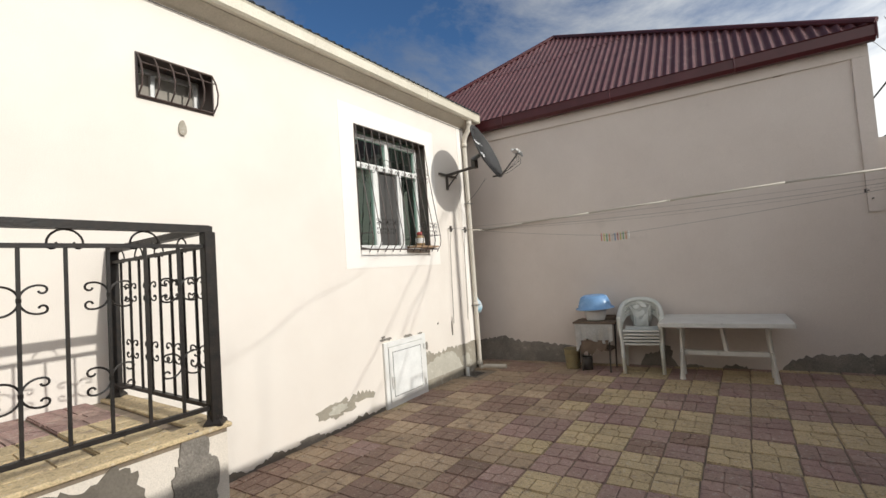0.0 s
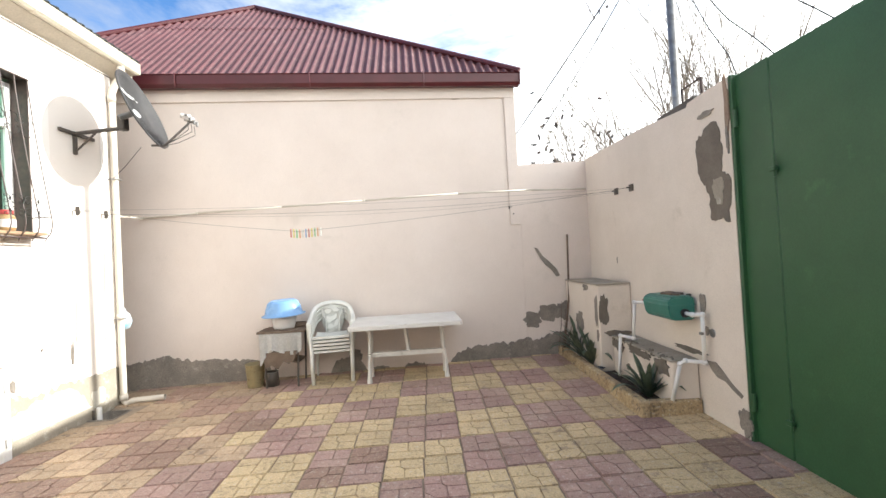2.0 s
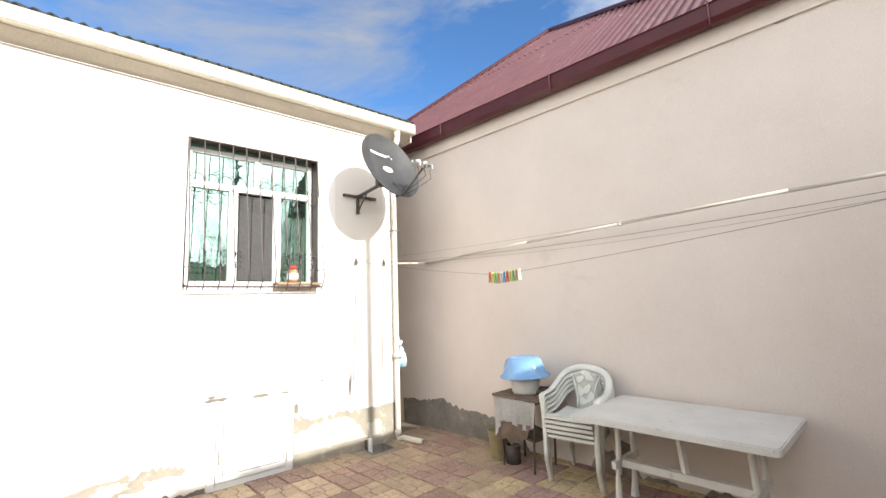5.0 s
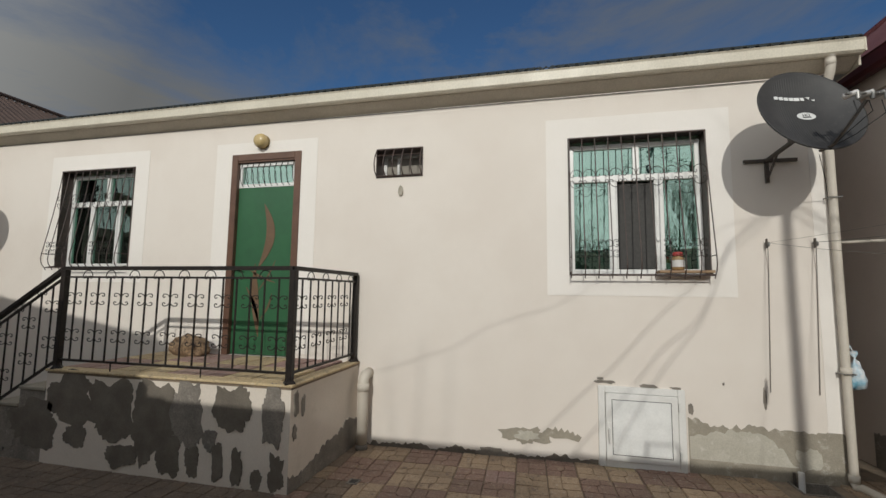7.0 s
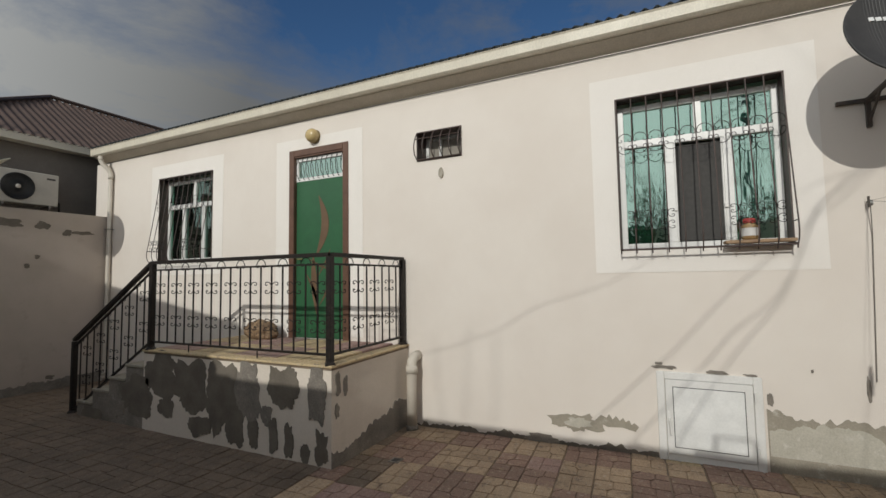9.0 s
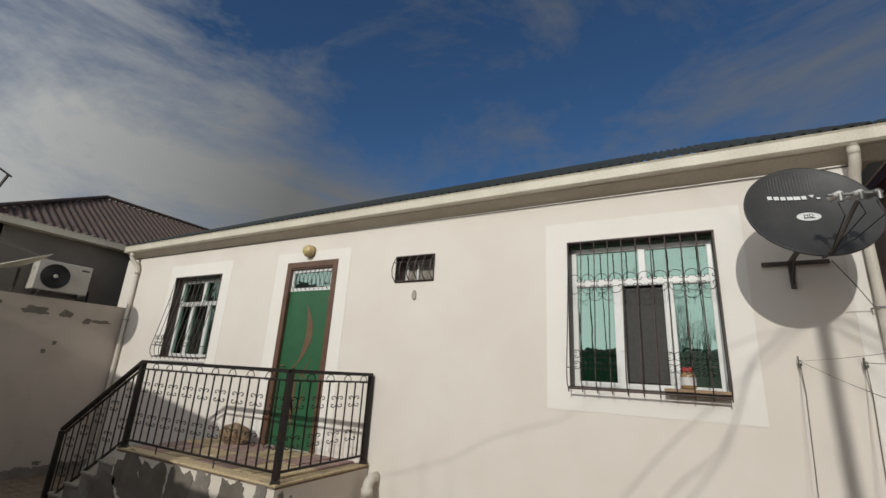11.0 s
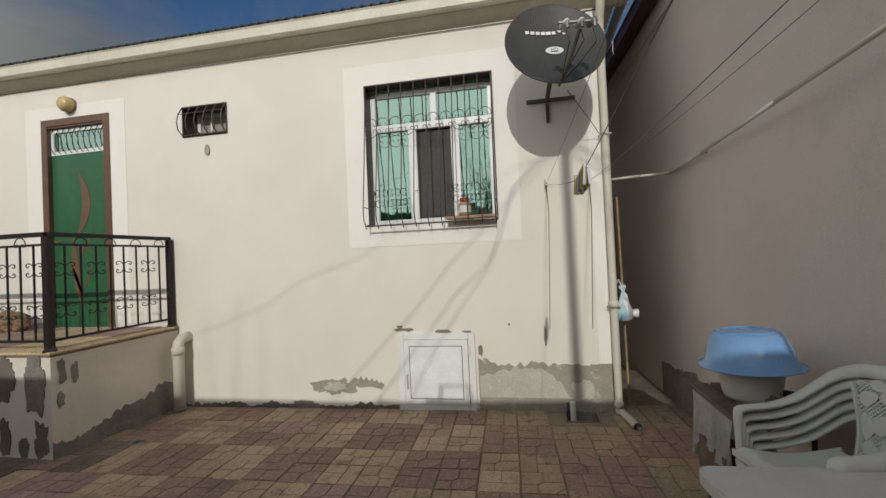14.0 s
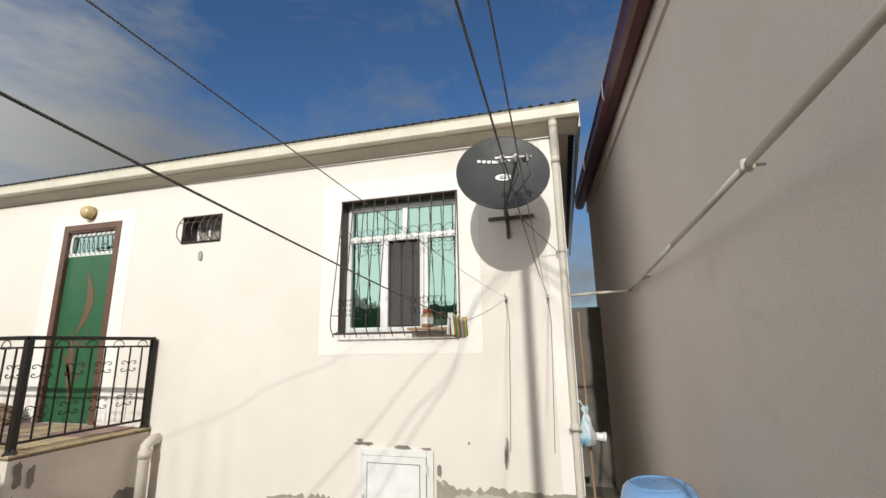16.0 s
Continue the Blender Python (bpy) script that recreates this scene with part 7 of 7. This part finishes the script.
# ---- trees behind the walls ----
def bare_tree(x, y, z0, height, seed, label, leaves=0, spread=0.55, thin=1.0):
    g = thing("tree", label, "tree", at=(x, y, z0))
    rnd = random.Random(seed)
    bm = bmesh.new()
    tips = []

    def grow(p, d, L, r, depth):
        n = 5 if depth < 3 else 4
        pts, q = [p], p
        dd = d.copy()
        for k in range(n):
            dd = (dd + Vector((rnd.uniform(-1, 1), rnd.uniform(-1, 1), rnd.uniform(-0.5, 0.9))) * 0.10).normalized()
            q = q + dd * L / n
            pts.append(q)
        r = max(r, 0.0048)
        tube(bm, pts, r, 5 if depth < 2 else 3, caps=False, r_end=max(0.004, r * 0.6))
        tips.append(pts[-1])
        if depth >= 3:
            return
        kids = (7, 6, 4, 3)[depth]
        for k in range(kids):
            f = rnd.uniform(0.35, 1.0)
            base = pts[min(n, max(1, int(f * n)))]
            a = rnd.uniform(0, 2 * math.pi)
            nd = (dd + Vector((math.cos(a), math.sin(a), rnd.uniform(0.1, 0.8))) * spread * (0.95 if depth else 0.8)).normalized()
            grow(base, nd, L * rnd.uniform(0.6, 0.95), r * 0.45, depth + 1)

    grow(Vector((0, 0, 0)), Vector((rnd.uniform(-0.1, 0.1), rnd.uniform(-0.1, 0.1), 1)), height * 0.40, 0.075 * thin * height / 5, 0)
    part("trunk", bm, M_BRANCH, g)
    if leaves:
        bm = bmesh.new()
        for _ in range(leaves):
            t_p = rnd.choice(tips) + Vector((rnd.uniform(-0.15, 0.15), rnd.uniform(-0.15, 0.15), rnd.uniform(-0.15, 0.1)))
            m = Matrix.Translation(t_p) @ Euler((rnd.uniform(0, 6), rnd.uniform(0, 6), rnd.uniform(0, 6))).to_matrix().to_4x4()
            a = [bm.verts.new(m @ Vector(v)) for v in ((0, -0.055, 0), (0.024, -0.01, 0.006), (0.018, 0.035, 0), (0, 0.06, 0), (-0.018, 0.035, 0), (-0.024, -0.01, 0.006))]
            bm.faces.new(a)
        part("leaves", bm, M_LEAFDRY, g, "sparse dry dark leaves")
    return g


bare_tree(2.4, 8.6, -0.1, 3.9, 11, "bare garden tree with a few dry dark leaves", 260, thin=0.6)
bare_tree(3.3, 9.0, -0.1, 5.0, 12, "bare willow-like tree with thin drooping twigs", 60, thin=0.45)
bare_tree(4.2, 8.4, -0.1, 6.6, 13, "bare tree with fine upright twigs behind the wall", thin=0.4)
bare_tree(5.0, 7.6, -0.1, 7.0, 14, "bare tree with fine upright twigs behind the wall", thin=0.4)
bare_tree(5.6, 8.4, -0.1, 7.6, 15, "bare tree with fine upright twigs behind the wall", thin=0.4)
bare_tree(12.0, 4.6, -0.1, 7.2, 16, "tall bare street tree beyond the gate", thin=0.9)
bare_tree(12.5, 8.6, -0.1, 7.5, 17, "tall bare street tree beyond the gate", thin=0.9)


# ---- paving ----
bm = bmesh.new()
xs = (HX - 1.5, -3.18, -2.93, RX)
ys = (SY, 1.6, 5.575, 5.845, 7.4)
vs = [[bm.verts.new((x, y, gz(x, y) - 0.012)) for x in xs] for y in ys]
for j in range(4):
    for i in range(3):
        if (i, j) != (1, 2):
            bm.faces.new((vs[j][i], vs[j][i + 1], vs[j + 1][i + 1], vs[j + 1][i]))
paving = finish("pavement", bm, M_JOINT)
tagged(paving, kind="structure", label="yard paved with worn yellow and maroon patterned slabs")
PM = {(c, d): paver_mesh("paver", m, PV, d) for c, m in (("y", M_YELLOW), ("p", M_PURPLE), ("b", M_BROWN), ("r", M_WORNRED), ("d", M_DIRTSHADE)) for d in (0, 1)}
rnd = random.Random(4)
cells = []
for i in range(-13, 10):
    for j in range(-34, 12):
        x, y = -0.07 + PV * (i + 0.5), 4.47 + PV * (j + 0.5)
        if x < HX - 0.13 or x > RX + 0.13 or y < SY - 0.13 or y > 6.85:
            continue
        if y < 1.45 and y > LAND[0] - 1.35 and x < PX - 0.14:
            continue
        if -3.22 < x < -2.92 and 5.57 < y < 5.86:
            continue
        if x > px0 + 0.05 and y > pyn + 0.05:
            continue
        purple = (i // 2 + j // 2) % 2 == 0
        c = "p" if purple else "y"
        rb = random.Random(1000 + (i // 2) * 57 + (j // 2) * 131)
        k = 0.7 * rb.random() + 0.3 * rnd.random()
        if k < max(0.10, 0.9 * max(0, min(1, (-1.0 - x) / 0.9))):
            c = "r" if purple else "b"
        elif k < 0.14:
            c = "y"
        # towards the steps more slabs take the colour darkened for dirt and shade
        if 0.8 * rb.random() + 0.2 * rnd.random() < 1.1 * max(0, min(1, (2.3 - y) / 1.2)) * max(0, min(1, (1.6 - x) / 2)):
            c = "d"
        y += 0.05 * x + 0.02 * max(0, x) ** 2      # the rows run a little askew
        if abs(y) > 9 or (-3.3 < x < -2.9 and 5.49 < y < 5.93):
            continue
        near = abs(y - 3.4) + 0.6 * abs(x + 0.6)
        cells.append((near, x, y, c, (i + j) % 2, (i * 7 + j * 3 + (i * j) % 3) % 4))
cells.sort()
loose = {}
for n_, (_, x, y, c, d, q) in enumerate(cells):
    z = gz(x, y) + rnd.uniform(-0.002, 0.002)
    m = Matrix.Translation((x, y, z)) @ Euler((rnd.uniform(-0.008, 0.008) + (0.012 if y > 1.6 else 0), -0.014 + rnd.uniform(-0.008, 0.008), q * math.pi / 2 + 0.035)).to_matrix().to_4x4()
    if n_ < 300:
        place("paver", PM[c, d], paving, m)
    else:
        loose.setdefault(c, []).append((m, d))
for c, some in loose.items():
    bm = bmesh.new()
    for m, d in some:
        k = len(bm.verts)
        bm.from_mesh(PM[c, d])
        bm.verts.ensure_lookup_table()
        for v in bm.verts[k:]:
            v.co = m @ v.co
    o = finish("far_pavers", bm, {"y": M_YELLOW, "p": M_PURPLE, "b": M_BROWN, "r": M_WORNRED, "d": M_DIRTSHADE}[c])
    tagged(o, "worn patterned concrete pavers towards the yard's edges", "pavers", kind="stuff")
